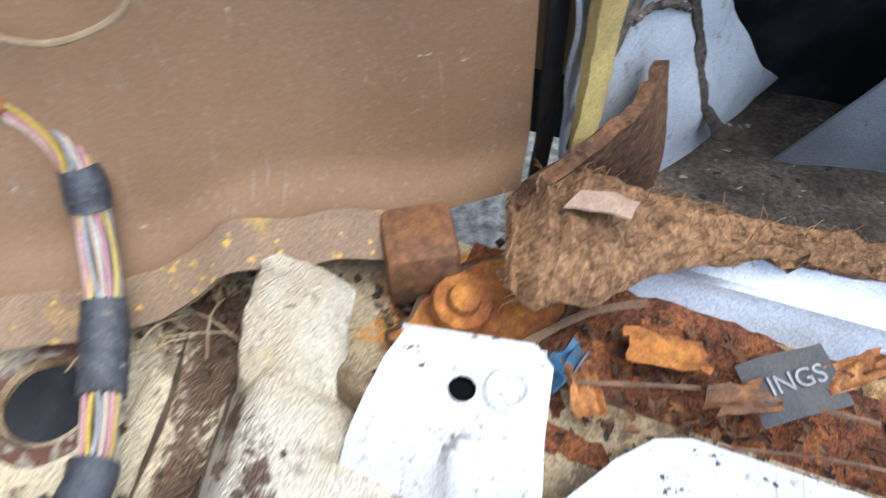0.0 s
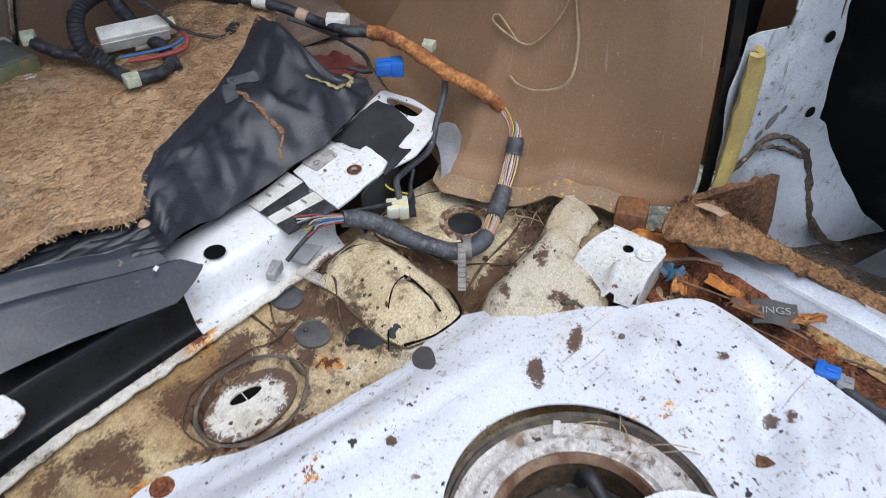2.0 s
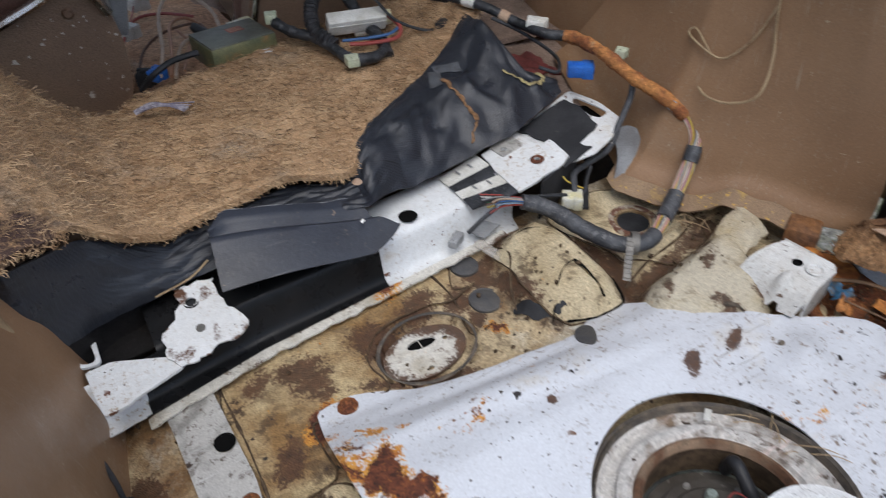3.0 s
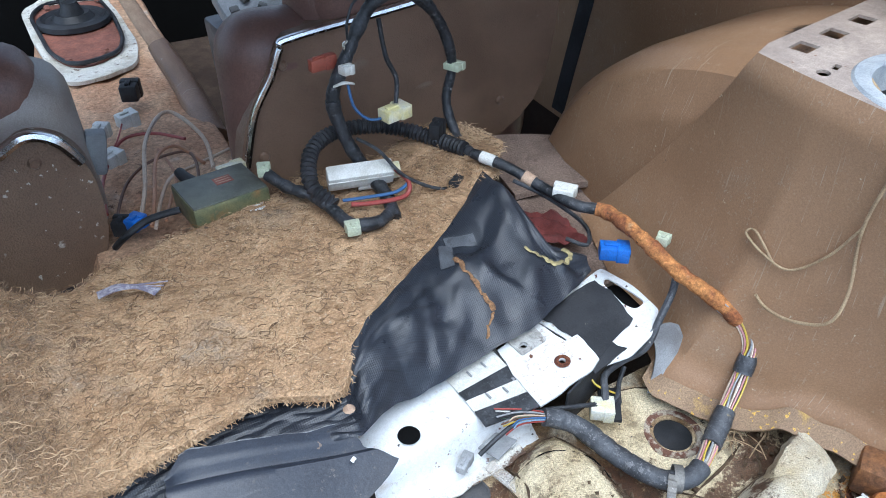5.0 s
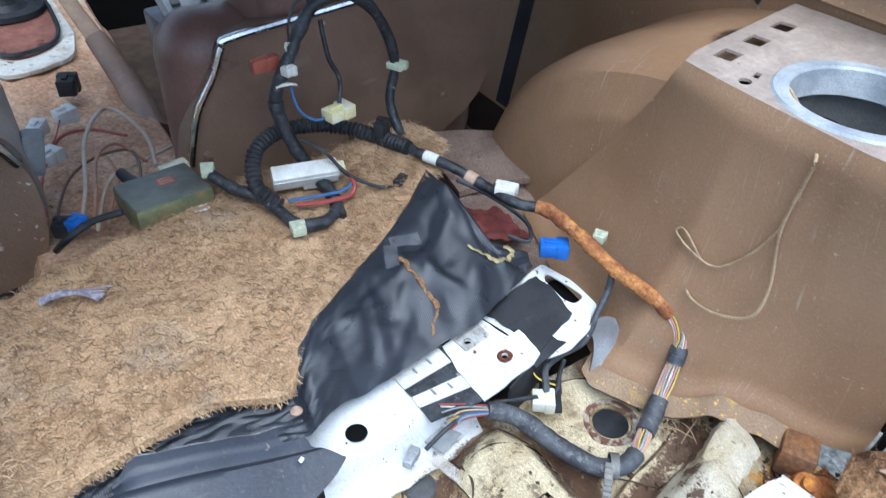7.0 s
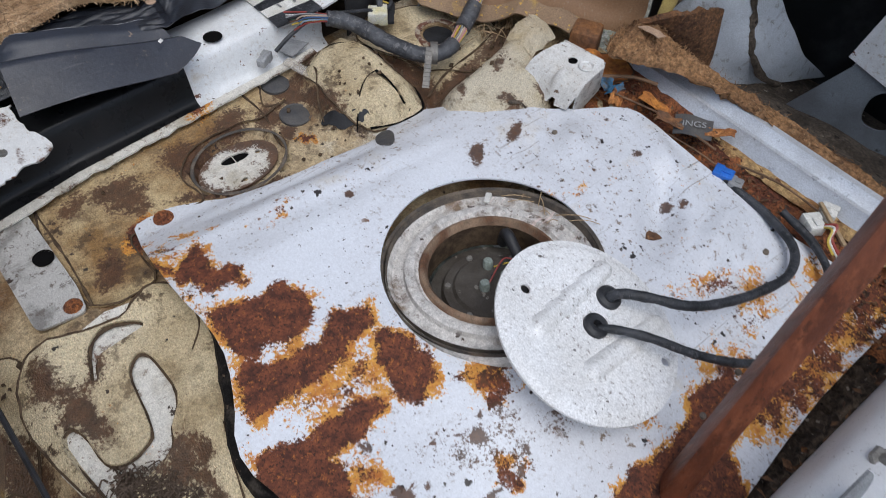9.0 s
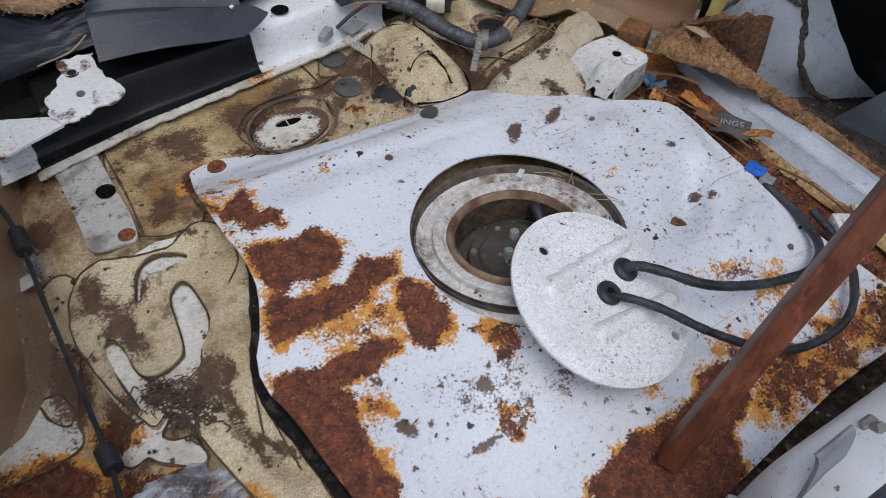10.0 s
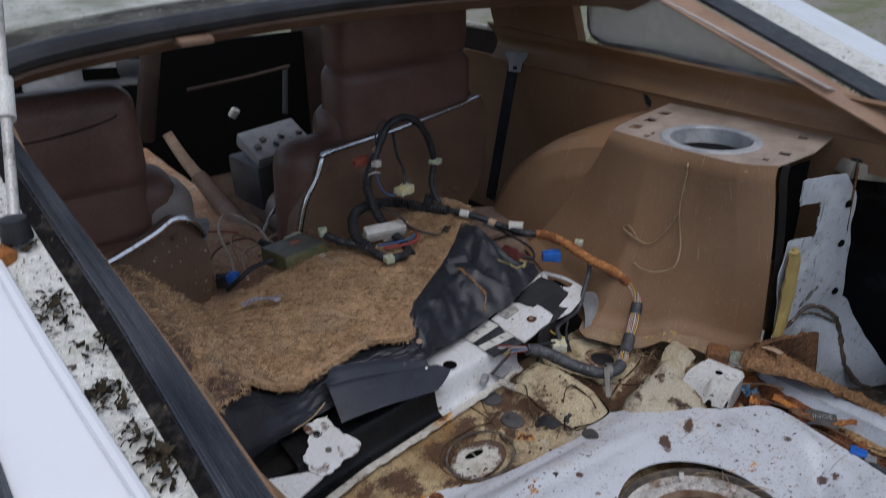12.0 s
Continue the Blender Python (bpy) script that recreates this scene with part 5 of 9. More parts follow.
lid_hose_a = part("fuel_hose", tube([(0.128, -0.262, 0.075), (0.140, -0.272, 0.1), (0.165, -0.3, 0.103), (0.2, -0.335, 0.095), (0.25, -0.355, 0.08), (0.32, -0.37, 0.062), (0.385, -0.375, 0.055), (0.43, -0.35, 0.055), (0.448, -0.29, 0.058), (0.45, -0.235, 0.06), (0.452, -0.21, 0.062)], 0.0066, 20, 12, wob=0.16, wrap=0.08), M_TAPE)
tagged(lid_hose_a, "taped black cable from the lid grommet to the blue connector", "cable")
lid_hose_b = part("fuel_hose", tube([(0.08, -0.282, 0.066), (0.095, -0.295, 0.092), (0.125, -0.335, 0.096), (0.17, -0.385, 0.075), (0.23, -0.425, 0.047), (0.3, -0.452, 0.03), (0.38, -0.45, 0.035), (0.44, -0.41, 0.04), (0.47, -0.36, 0.045), (0.48, -0.3, 0.05)], 0.0058, 20, 12, wob=0.16, wrap=0.08), M_TAPE)
tagged(lid_hose_b, "black taped cable leaving the second lid grommet", "cable")

# prop stick
s0, s1 = Vector((0.052, -0.468, 0.0)), Vector((0.215, -0.455, 0.37))
sd = (s1 - s0).normalized()
stick = part("prop_stick", box((0.034, 0.027, 1.5), Matrix.Translation(s0 + sd * 0.748) @ sd.to_track_quat("Z", "X").to_matrix().to_4x4() @ pose(0, 0, 0, 0, 0, 25), 0.004, segments=2), M_WOOD)
tagged(stick, "red-brown wooden prop stick standing on the rusty panel", "stick")

# cross member
XM = spline([(0, 0.405, 0.044), (0, 0.425, 0.048), (0, 0.434, 0.068), (0, 0.442, 0.098), (0, 0.455, 0.108), (0, 0.50, 0.112), (0, 0.53, 0.110), (0, 0.543, 0.09), (0, 0.555, -0.04)], 4)


def xm(u, v, x0, x1, lift=0.0):
    k = v * (len(XM) - 1)
    i = min(int(k), len(XM) - 2)
    p = XM[i].lerp(XM[i + 1], k - i)
    x = x0 + (x1 - x0) * u
    edge = 0.006 * noise.noise(Vector((p.y * 40, p.z * 40, x0 * 9))) if abs(x - x1) < 1e-6 else 0
    return (x + edge, p.y + 0.10 * (x + 0.02) + (0.1 * min(0, x + 0.3)), p.z + 0.002 * noise.noise(Vector((x * 12, p.y * 9, 0))) + lift)


cross_member = thing("cross_member", "pressed steel cross member, part white and part black", "cross member", kind="structure", at=(0, 0.46, 0.04))
part("beam", sheet(lambda u, v: xm(u, v, -0.088, 0.17), 26, 32, 0.003), M_WHITE, cross_member, "white painted beam")
# near-black disc laid on the beam paints the hole's shade
part("hole", lathe([(0.0, 0.0012), (0.0135, 0.0012), (0.0155, 0.0)], pose(-0.02, 0.467, 0.1135), 24), M_SHADEBLACK, cross_member, "round hole drawn as a near-black disc")
part("beam", sheet(lambda u, v: xm(u, v, -0.47, -0.084, -0.001), 30, 32, 0.003, keep=lambda x, y, z: x > -0.43 or z < 0.1), M_BLACKGLOSS, cross_member, "black painted beam")
part("beam", sheet(lambda u, v: xm(u, v, -0.56, -0.462, 0.0), 14, 32, 0.003, keep=lambda x, y, z: z < 0.104 and y < 0.45), M_WHITE, cross_member, "white beam end")
part("beam_lip", plate(round2([(-0.519, 0.394), (-0.487, 0.397), (-0.422, 0.369), (-0.407, 0.342), (-0.474, 0.320), (-0.477, 0.316), (-0.509, 0.310), (-0.515, 0.350)], 0.006), [], lambda x, y: 0.107, 0.004, 0.012), M_WHITE, cross_member, "white beam lip")
part("hole_rim", plate(round2([(-0.535, 0.510), (-0.498, 0.486), (-0.497, 0.399), (-0.526, 0.404)], 0.01), [round2([(-0.529, 0.490), (-0.506, 0.472), (-0.502, 0.405), (-0.522, 0.409)], 0.01)], lambda x, y: 0.108, 0.004, 0.012), M_WHITE, cross_member, "white rim round a square hole")
part("flange", sheet(lambda u, v: (-0.47 + 0.60 * u, 0.405 + 0.1 * (-0.45 + 0.60 * u) + 0.1 * min(0, -0.17 + 0.60 * u) - 0.017 * (1 - v) + 0.006 * noise.noise(Vector((u * 30, v, 7))) * (1 - v), floor_base(-0.47 + 0.60 * u, 0.4) + 0.016), 60, 3, 0.003), M_CREAM, cross_member, "scraped cream flange")
soil(bpy.data.objects["flange"], 0.9)
wb = thing("seat_bracket", "white seat mounting bracket with ragged paint and two bolts", "bracket", at=(-0.37, 0.44, 0.11))
part("plate", plate(jag2([(-0.385, 0.464), (-0.333, 0.462), (-0.335, 0.428), (-0.311, 0.372), (-0.321, 0.357), (-0.409, 0.341), (-0.421, 0.361), (-0.419, 0.398), (-0.400, 0.409), (-0.384, 0.437)], 0.007, 4, 0.006), [ellipse(-0.370, 0.433, 0.0075, 0.0075, 0, 14)], lambda x, y: 0.106 + 0.2 * (y - 0.33), 0.003, 0.006), M_WHITE, wb)
stamp(wb.children[0], "stain", lambda x, y, z: 0.6 * smoothstep(0.25, 0.65, noise.noise(Vector((x * 38, y * 38, 1))) + 0.5 * smoothstep(0.03, 0.055, math.hypot(x + 0.365, y - 0.40))))
part("bolt", lathe([(0, 0.006), (0.006, 0.005), (0.007, 0.001), (0.010, 0.0), (0, -0.001)], pose(-0.371, 0.387, 0.1145), 8), M_GREYMETAL, wb)
part("stud", lathe([(0, -0.002), (0.0085, -0.002), (0.009, 0.0015), (0.011, 0.0015), (0.0115, -0.001)], pose(-0.370, 0.433, 0.1245), 14), M_RUBBER, wb)
rusty_strip = part("seat_pan_floor", sheet(lambda u, v: (-0.53 + 0.5 * u, 0.405 + 0.05 * u + 0.24 * v, 0.088 - 0.02 * v), 30, 14, 0.003), M_BLACKRUST)
tagged(rusty_strip, "black seat pan speckled with rust dust", "panel", kind="structure")

# white plates on the right of the cross member
seat_pan = thing("seat_pan_plate", "white steel plate with a black pad, a slot and wiring clips", "steel plate", at=(0.25, 0.5, 0.12))


def tilt_z(x, y):
    return lerp([(0.05, 0.108), (0.16, 0.128), (0.24, 0.138), (0.30, 0.158), (0.36, 0.178), (0.41, 0.185)], x) - 0.13 * max(0, 0.5 - y)


part("plate", plate(round2([(0.24, 0.558), (0.31, 0.566), (0.372, 0.573), (0.386, 0.518), (0.390, 0.456), (0.352, 0.426), (0.31, 0.418), (0.27, 0.43)], 0.007), [round2([(0.366, 0.552), (0.382, 0.478), (0.361, 0.474), (0.352, 0.493), (0.354, 0.545)], 0.008)], lambda x, y: tilt_z(x, y) - 0.002, 0.003, 0.014), M_WHITE, seat_pan, "white plate with an oblong slot")
part("pad", plate(jag2([(0.245, 0.553), (0.314, 0.558), (0.346, 0.556), (0.349, 0.51), (0.346, 0.462), (0.30, 0.45), (0.312, 0.43), (0.254, 0.425), (0.262, 0.49)], 0.004, 6, 0.01), [], lambda x, y: tilt_z(x, y) + 0.003, 0.003, 0.014), M_TARFLAT, seat_pan, "black bitumen pad")
# shade below the slot, painted as a near-black sheet
part("slot_floor", plate(round2([(0.34, 0.555), (0.388, 0.548), (0.388, 0.46), (0.345, 0.46)], 0.01), [], lambda x, y: tilt_z(x, y) - 0.025, 0.002, 0.03), M_SHADEBLACK, seat_pan, "near-black sheet painting the shade below the slot")
part("plate", plate(jag2([(0.155, 0.528), (0.232, 0.547), (0.242, 0.506), (0.247, 0.488), (0.266, 0.487), (0.268, 0.437), (0.251, 0.429), (0.157, 0.417), (0.152, 0.48)], 0.0025, 3, 0.012), [ellipse(0.223, 0.462, 0.005, 0.005, 0, 12), ellipse(0.19, 0.513, 0.006, 0.006, 0, 12)], lambda x, y: tilt_z(x, y) + 0.009, 0.004, 0.006), M_WHITE, seat_pan, "chipped white bracket")
stamp(seat_pan.children[-1], "stain", lambda x, y, z: max(0.9 * bump2(x, y, 0.228, 0.462, 0.024, 0.018, 20) ** 0.5, 0.7 * smoothstep(0.25, 0.6, noise.noise(Vector((x * 40, y * 40, 6))))))
part("plate", plate(round2([(0.174, 0.533), (0.222, 0.538), (0.224, 0.504), (0.178, 0.498)], 0.004), [ellipse(0.19, 0.513, 0.006, 0.006, 0, 12)], lambda x, y: tilt_z(x, y) + 0.0125, 0.003, 0.02), M_SCUFF, seat_pan, "small grey plate")
part("rust_stain", lathe([(0.005, 0.0012), (0.009, 0.0014), (0.012, 0.0)], pose(0.223, 0.462, tilt_z(0.223, 0.462) + 0.0105, 0, -8, 0), 20), M_RUST, seat_pan, "rusty hole rim")
part("side", sheet(lambda u, v: (0.20 + 0.1 * u, 0.417 + 0.035 * u, tilt_z(0.2 + 0.1 * u, 0.43) + 0.006 - 0.075 * v), 10, 6, 0.003), M_TARFLAT, seat_pan, "black side wall")
for k, (outline, material, name, label) in enumerate((
    ([(0.07, 0.527), (0.15, 0.538), (0.153, 0.498), (0.073, 0.497)], M_PLASTIC, "strip", "white plastic strip"),
    ([(0.072, 0.497), (0.153, 0.498), (0.154, 0.472), (0.076, 0.481)], M_TAPE, "tape", "black tape"),
    ([(0.075, 0.481), (0.154, 0.472), (0.158, 0.447), (0.077, 0.46)], M_PLASTIC, "strip", "white plastic strip"),
    ([(0.077, 0.46), (0.158, 0.447), (0.156, 0.42), (0.079, 0.433)], M_TAPE, "tape", "black tape"),
)):
    part(name, plate(outline, [], lambda a, b: tilt_z(a, b) + 0.006 + 0.0008 * (k % 2), 0.003, 0.03), material, seat_pan, label)
for x, y in ((0.1, 0.515), (0.125, 0.518), (0.105, 0.47), (0.13, 0.465)):
    part("staple", box((0.003, 0.012, 0.002), pose(x, y, tilt_z(x, y) + 0.0085, 0, 0, 10), 0.0008), M_GREYPL, seat_pan)
flap_grey = part("rubber_flap", sheet(lambda u, v: (0.355 + 0.045 * u + 0.01 * math.sin(v * 4), 0.435 - 0.03 * v - 0.01 * u, 0.165 - 0.10 * v + 0.01 * math.sin(u * 3)), 12, 14, 0.003), M_GREYFLAP)
tagged(flap_grey, "torn grey rubber flap hanging beside the wheel housing", "rubber flap")
card = part("card_scrap", plate([(0.07, 0.435), (0.105, 0.445), (0.125, 0.42), (0.085, 0.405)], [], lambda x, y: floor_z(x, y) + 0.028, 0.002, 0.03), M_GREYPL)
tagged(card, "pale grey plastic scrap beside the wiring", "scrap")

# right wheel housing and trim
def face_r(u, v):
    b = Vector((lerp([(0, 0.46), (0.3, 0.385), (0.45, 0.42), (0.55, 0.455), (0.65, 0.495), (0.85, 0.555), (1, 0.605)], u), lerp([(0, 0.72), (0.3, 0.40), (0.45, 0.34), (0.55, 0.295), (0.65, 0.25), (0.85, 0.155), (1, 0.095)], u), lerp([(0, 0.17), (0.28, 0.09), (0.45, 0.085), (0.55, 0.082), (0.62, 0.105), (0.75, 0.1), (0.85, 0.085), (1, 0.085)], u)))
    t = Vector((lerp([(0, 0.496), (0.5, 0.514), (0.9, 0.532), (1, 0.545)], u) - lerp([(0, 0.044), (0.5, 0.036), (1, 0.037)], u) * v ** 3, lerp([(0, 0.466), (1, 0.092)], u), 0.55))
    p = b.lerp(t, v)
    r = smoothstep(0.93, 1.0, v)
    p.x += 0.012 * r * r + 0.012 * math.sin(math.pi * v) * (1 - u) + 0.03 * smoothstep(0.09, 0.0, v) * (-0.6)
    bulge = lerp([(0, 0.0), (0.2, 0.014), (0.45, 0.027), (0.7, 0.036), (0.85, 0.032), (0.95, 0.016), (1, 0.002)], u)
    p.x -= bulge * smoothstep(0.2, 1.0, v)
    p.z += 0.006 * r
    return p


wheel_housing = thing("wheel_housing_trim", "brown moulded wheel housing trim with an open speaker ring", "trim panel", kind="structure", at=(0.6, 0.3, 0.1))
part("side_panel", sheet(face_r, 60, 40, 0.004), M_VINYL, wheel_housing)
part("edge_strip", sheet(lambda u, v: Vector(face_r(0.27 + 0.6 * u, 0.0)) + Vector((-0.028 + 0.028 * v, -0.012 + 0.012 * v, -0.008 + 0.016 * v + 0.006 * noise.noise(Vector((u * 9, 0, 1))))), 50, 4, 0.004), M_GLUE, wheel_housing, "edge crusted with yellow glue")
TOP_Z = 0.556
topo = [(face_r(k / 12, 1.0).x, face_r(k / 12, 1.0).y) for k in range(12, -1, -1)] + [(0.50, 0.482), (0.77, 0.535), (0.80, 0.12), (0.66, 0.092)]
rect = lambda x, y, a, b, t=12: [(x + dx * math.cos(radians(t)) - dy * math.sin(radians(t)), y + dx * math.sin(radians(t)) + dy * math.cos(radians(t))) for dx, dy in ((-a, -b), (a, -b), (a, b), (-a, b))]
SX, SY = 0.574, 0.283
part("top_panel", plate(topo, [ellipse(SX, SY, 0.104, 0.100, 0, 44)] + [rect(x, y, 0.017, 0.013) for x, y in ((0.528, 0.452), (0.600, 0.466), (0.676, 0.482))] + [rect(0.60, 0.125, 0.012, 0.012), rect(0.535, 0.13, 0.008, 0.007), rect(0.74, 0.16, 0.012, 0.01), ellipse(0.485, 0.388, 0.010, 0.008, 30, 14), rect(0.512, 0.392, 0.009, 0.004, 20)], lambda x, y: TOP_Z, 0.004, 0.05), M_VINYL_PALE, wheel_housing, "dusty pale brown top with square holes")
part("speaker_ring", lathe([(0.110, 0.0), (0.109, 0.009), (0.106, 0.012), (0.090, 0.012), (0.087, 0.009), (0.084, -0.025), (0.105, -0.025)], pose(SX, SY, TOP_Z - 0.009), 48, closed=True), M_GREYWHITE, wheel_housing, "pale grey painted speaker ring")
part("rear_edge", sheet(lambda u, v: Vector(face_r(1.0, 1 - u)) + Vector((0.016 * v + 0.004, -0.006 - 0.008 * v, 0.0)), 30, 3, 0.003), M_BLACK, wheel_housing, "black rear edge")
part("screw", lathe([(0, 0.003), (0.004, 0.002), (0.005, 0), (0, 0)], pose(0.616, 0.086, 0.14, 90, 0, 0), 10), M_CHROME, wheel_housing)
speaker_well = part("speaker_well", lathe([(0.104, 0.0), (0.095, -0.12), (0.0, -0.14)], pose(SX, SY, TOP_Z - 0.02), 24), M_GREYMETAL, wheel_housing, "bare metal well under the speaker ring")
well_bar = part("well_strut", box((0.16, 0.03, 0.03), pose(SX, SY, TOP_Z - 0.06, 20, 15, 50), 0.006), M_BLACK, wheel_housing)


def arch(u, v):
    a = radians(-35 + 135 * u)
    prof = [(0.0, 0.495, 0.20), (0.35, 0.50, 0.34), (0.55, 0.52, 0.40), (0.68, 0.56, 0.425), (0.8, 0.62, 0.435), (1.0, 0.88, 0.45)]
    x, r = lerp([(p[0], p[1]) for p in prof], v), lerp([(p[0], p[2]) for p in prof], v)
    sy = 1.38
    return (x - 0.02 * (1 - u) * (1 - v), 0.40 + sy * r * math.cos(a), 0.075 + r * math.sin(a) * 1.06)


part("wheel_arch", sheet(arch, 50, 40, 0.004, keep=lambda x, y, z: y > 0.46 or z > 0.56), M_VINYL, wheel_housing)

stamp(bpy.data.objects["wheel_arch"], "stain", lambda x, y, z: 0.85 * max(bump2(x, y, 0.67, 0.54, 0.085, 0.04, -20), 0.8 * bump2(x, y, 0.60, 0.50, 0.03, 0.02, 10)) ** 0.6)
quarter = thing("wall_right", "brown moulded quarter trim below the side window", "trim panel", kind="structure", at=(0.8, 0.6, 0.4))
part("lower_trim", sheet(lambda u, v: (0.84 - 0.05 * v * v, -0.02 + 1.5 * u, 0.0 + 0.578 * v), 30, 14, 0.008, keep=lambda x, y, z: y > 0.1 or z > 0.5), M_VINYL, quarter)
part("upper_trim", sheet(lambda u, v: (0.782 + 0.04 * math.sin(math.pi * v) - 0.02 * v, -0.15 + 1.4 * u, 0.565 + (0.09 + 0.03 * u) * v), 30, 10, 0.008), M_VINYL, quarter)
part("pillar", sheet(lambda u, v: (0.80 - 0.09 * v, 0.86 + 0.36 * u, 0.66 + 0.25 * v), 10, 10, 0.03), M_VINYL, quarter, "brown pillar trim")
for x, y, z, r in ((0.812, 0.52, 0.605, 0.022), (0.812, 0.44, 0.612, 0.016), (0.785, 0.62, 0.545, 0.02)):
    part("scuff_mark", upright(plate(rough2(ellipse(0, 0, r * 0.6, r, 20, 10), r * 0.6, x + y), [], lambda a, b: 0.0, 0.001, 0.05), pose(x, y, z, 90, 0, -90)), M_TARFLAT, quarter, "black sticky residue")
window = thing("window_1", "hazy rear side window with grey frame", "window", kind="structure", at=(0.78, 0.5, 0.7))
part("pane", sheet(lambda u, v: (0.80 - 0.07 * v, 0.12 + 0.72 * u, 0.655 + 0.03 * u + v * (0.02 + 0.2 * u)), 8, 4, 0.004), M_GLASS, window)
part("window_frame", tube([(0.795, 0.84, 0.88), (0.80, 0.84, 0.69), (0.80, 0.6, 0.672), (0.80, 0.3, 0.655), (0.79, 0.08, 0.64)], 0.008, 6, 8), M_GREYFRAME, window, "grey metal sill strip")
belt = thing("seat_belt", "black seat belt with a steel tongue hanging on the pillar", "seat belt", at=(0.79, 1.12, 0.58))
part("webbing", sheet(lambda u, v: (0.775 - 0.05 * v, 1.11 + 0.045 * u + 0.05 * v, 0.60 - 0.5 * v), 3, 10, 0.003), M_RUBBER, belt)
part("tongue", upright(plate([(-0.02, -0.03), (0.02, -0.03), (0.024, 0.0), (0.04, 0.02), (0.04, 0.032), (-0.04, 0.032), (-0.04, 0.02), (-0.024, 0.0)], [rect(0, -0.018, 0.008, 0.006, 0)], lambda x, y: 0.0, 0.003, 0.05), pose(0.765, 1.12, 0.575, 80, 0, -70)), M_GREYWHITE, belt, "pale steel tongue")

# bare inner panel behind the housing
def bulk(u, v):
    z = -0.06 + 0.57 * v
    x0 = lerp([(-0.06, 0.62), (0.12, 0.62), (0.3, 0.575), (0.4, 0.60), (0.51, 0.60)], z)
    x1 = lerp([(-0.06, 0.98), (0.0, 0.91), (0.085, 0.86), (0.14, 0.828), (0.19, 0.80), (0.20, 0.784), (0.31, 0.770), (0.39, 0.756), (0.46, 0.752), (0.51, 0.71)], z)
    x = x0 + (x1 - x0) * u
    ridge = 0.012 * bump2(u, z, 0.62, 0.05, 0.12, 0.22, 80)
    return (x, 0.072 - 0.35 * max(0, x - 0.62) - 0.05 * smoothstep(0.18, -0.06, z) * u - ridge + 0.004 * noise.noise(Vector((x * 20, z * 20, 0))), z)


inner = thing("inner_panel", "bare grey-white inner panel with dark seam sealer", "panel", kind="structure", at=(0.72, 0.06, 0.1))
part("sheet", sheet(bulk, 44, 50, 0.003, keep=lambda x, y, z: not (0.57 < x < 0.665 and 0.37 < z < 0.46 - (x - 0.6) * 0.2)), M_BLUEWHITE, inner)
def seam(pts, r, label=""):
    c = spline([(x, 0, z) for x, z in pts], 10)

    def ribbon(u, v):
        k = min(len(c) - 2, int(u * (len(c) - 1)))
        d = (c[k + 1] - c[k]).normalized()
        w = r * (1 + 0.7 * noise.noise(Vector((u * 14, 2, r * 90)))) * (v - 0.5) * 2 + 0.3 * r * noise.noise(Vector((u * 20, 7, 0)))
        x, z = c[k].x - d.z * w, c[k].z + d.x * w
        y = 0.072 - 0.35 * max(0, x - 0.62) - 0.05 * smoothstep(0.18, -0.06, z) * min(1, max(0, (x - 0.6) / 0.22))
        return (x, y - 0.005 - 0.003 * math.sin(math.pi * v) * (1 + 0.5 * noise.noise(Vector((u * 30, v * 3, 1)))), z)

    part("seam_sealer", sheet(ribbon, 60, 6, 0.002), M_GRIME, inner, label)


seam([(0.60, 0.122), (0.627, 0.143), (0.652, 0.165), (0.681, 0.194), (0.715, 0.190), (0.748, 0.170), (0.775, 0.147)], 0.0046, "dark cracked seam sealer")
seam([(0.676, 0.178), (0.70, 0.176), (0.735, 0.160), (0.768, 0.138)], 0.0032)
seam([(0.772, 0.150), (0.784, 0.115), (0.788, 0.085), (0.787, 0.055), (0.797, 0.02), (0.825, -0.025), (0.87, -0.052)], 0.0062)
for x, z, r in ((0.685, 0.225, 0.010), (0.668, 0.205, 0.006), (0.70, 0.24, 0.005)):
    part("grease_smear", upright(plate(rough2(ellipse(0, 0, r * 0.6, r * 1.6, -25, 12), r * 0.5, x), [], lambda a, b: 0.0, 0.0008, 0.05), pose(x, 0.0685 - 0.35 * (x - 0.62), z, 90, 0, -19)), M_GREYMETAL, inner, "dark grease smear")
strip_r = part("rusty_edge_strip", sheet(lambda u, v: (lerp([(0.18, 0.80), (0.31, 0.768), (0.42, 0.752), (0.52, 0.74)], 0.18 + 0.34 * u) - 0.01 + 0.10 * v, 0.03 + 0.05 * v, 0.18 + 0.34 * u), 24, 5, 0.004), M_FELTDARK)
tagged(strip_r, "rust brown strip along the inner panel edge", "panel", kind="structure")
# near-black discs paint the shade of the panel holes
for x, z in ((0.758, 0.222), (0.742, 0.345), (0.735, 0.44)):
    part("hole", lathe([(0, 0.001), (0.007, 0.001), (0.009, -0.001)], pose(x - 0.004, 0.068 - 0.35 * (x - 0.624), z, 90, 0, -19), 12), M_SHADEBLACK, inner)
foam = part("foam_strip", sheet(lambda u, v: (0.590 - 0.006 * u + v * lerp([(0, 0.006), (0.2, 0.030), (0.5, 0.042), (0.85, 0.036), (0.96, 0.024), (1, 0.008)], u), 0.066 - 0.010 * math.sin(math.pi * v) + 0.003 * noise.noise(Vector((u * 9, v * 3, 1))), 0.125 + 0.235 * u), 30, 8, 0.008), M_FOAM)
part("pale_edge", tube([(0.592, 0.060, 0.12), (0.590, 0.060, 0.2), (0.587, 0.060, 0.30), (0.586, 0.062, 0.335)], 0.0032, 5, 6), M_PALEYELLOW, foam, "pale yellow foam edge")
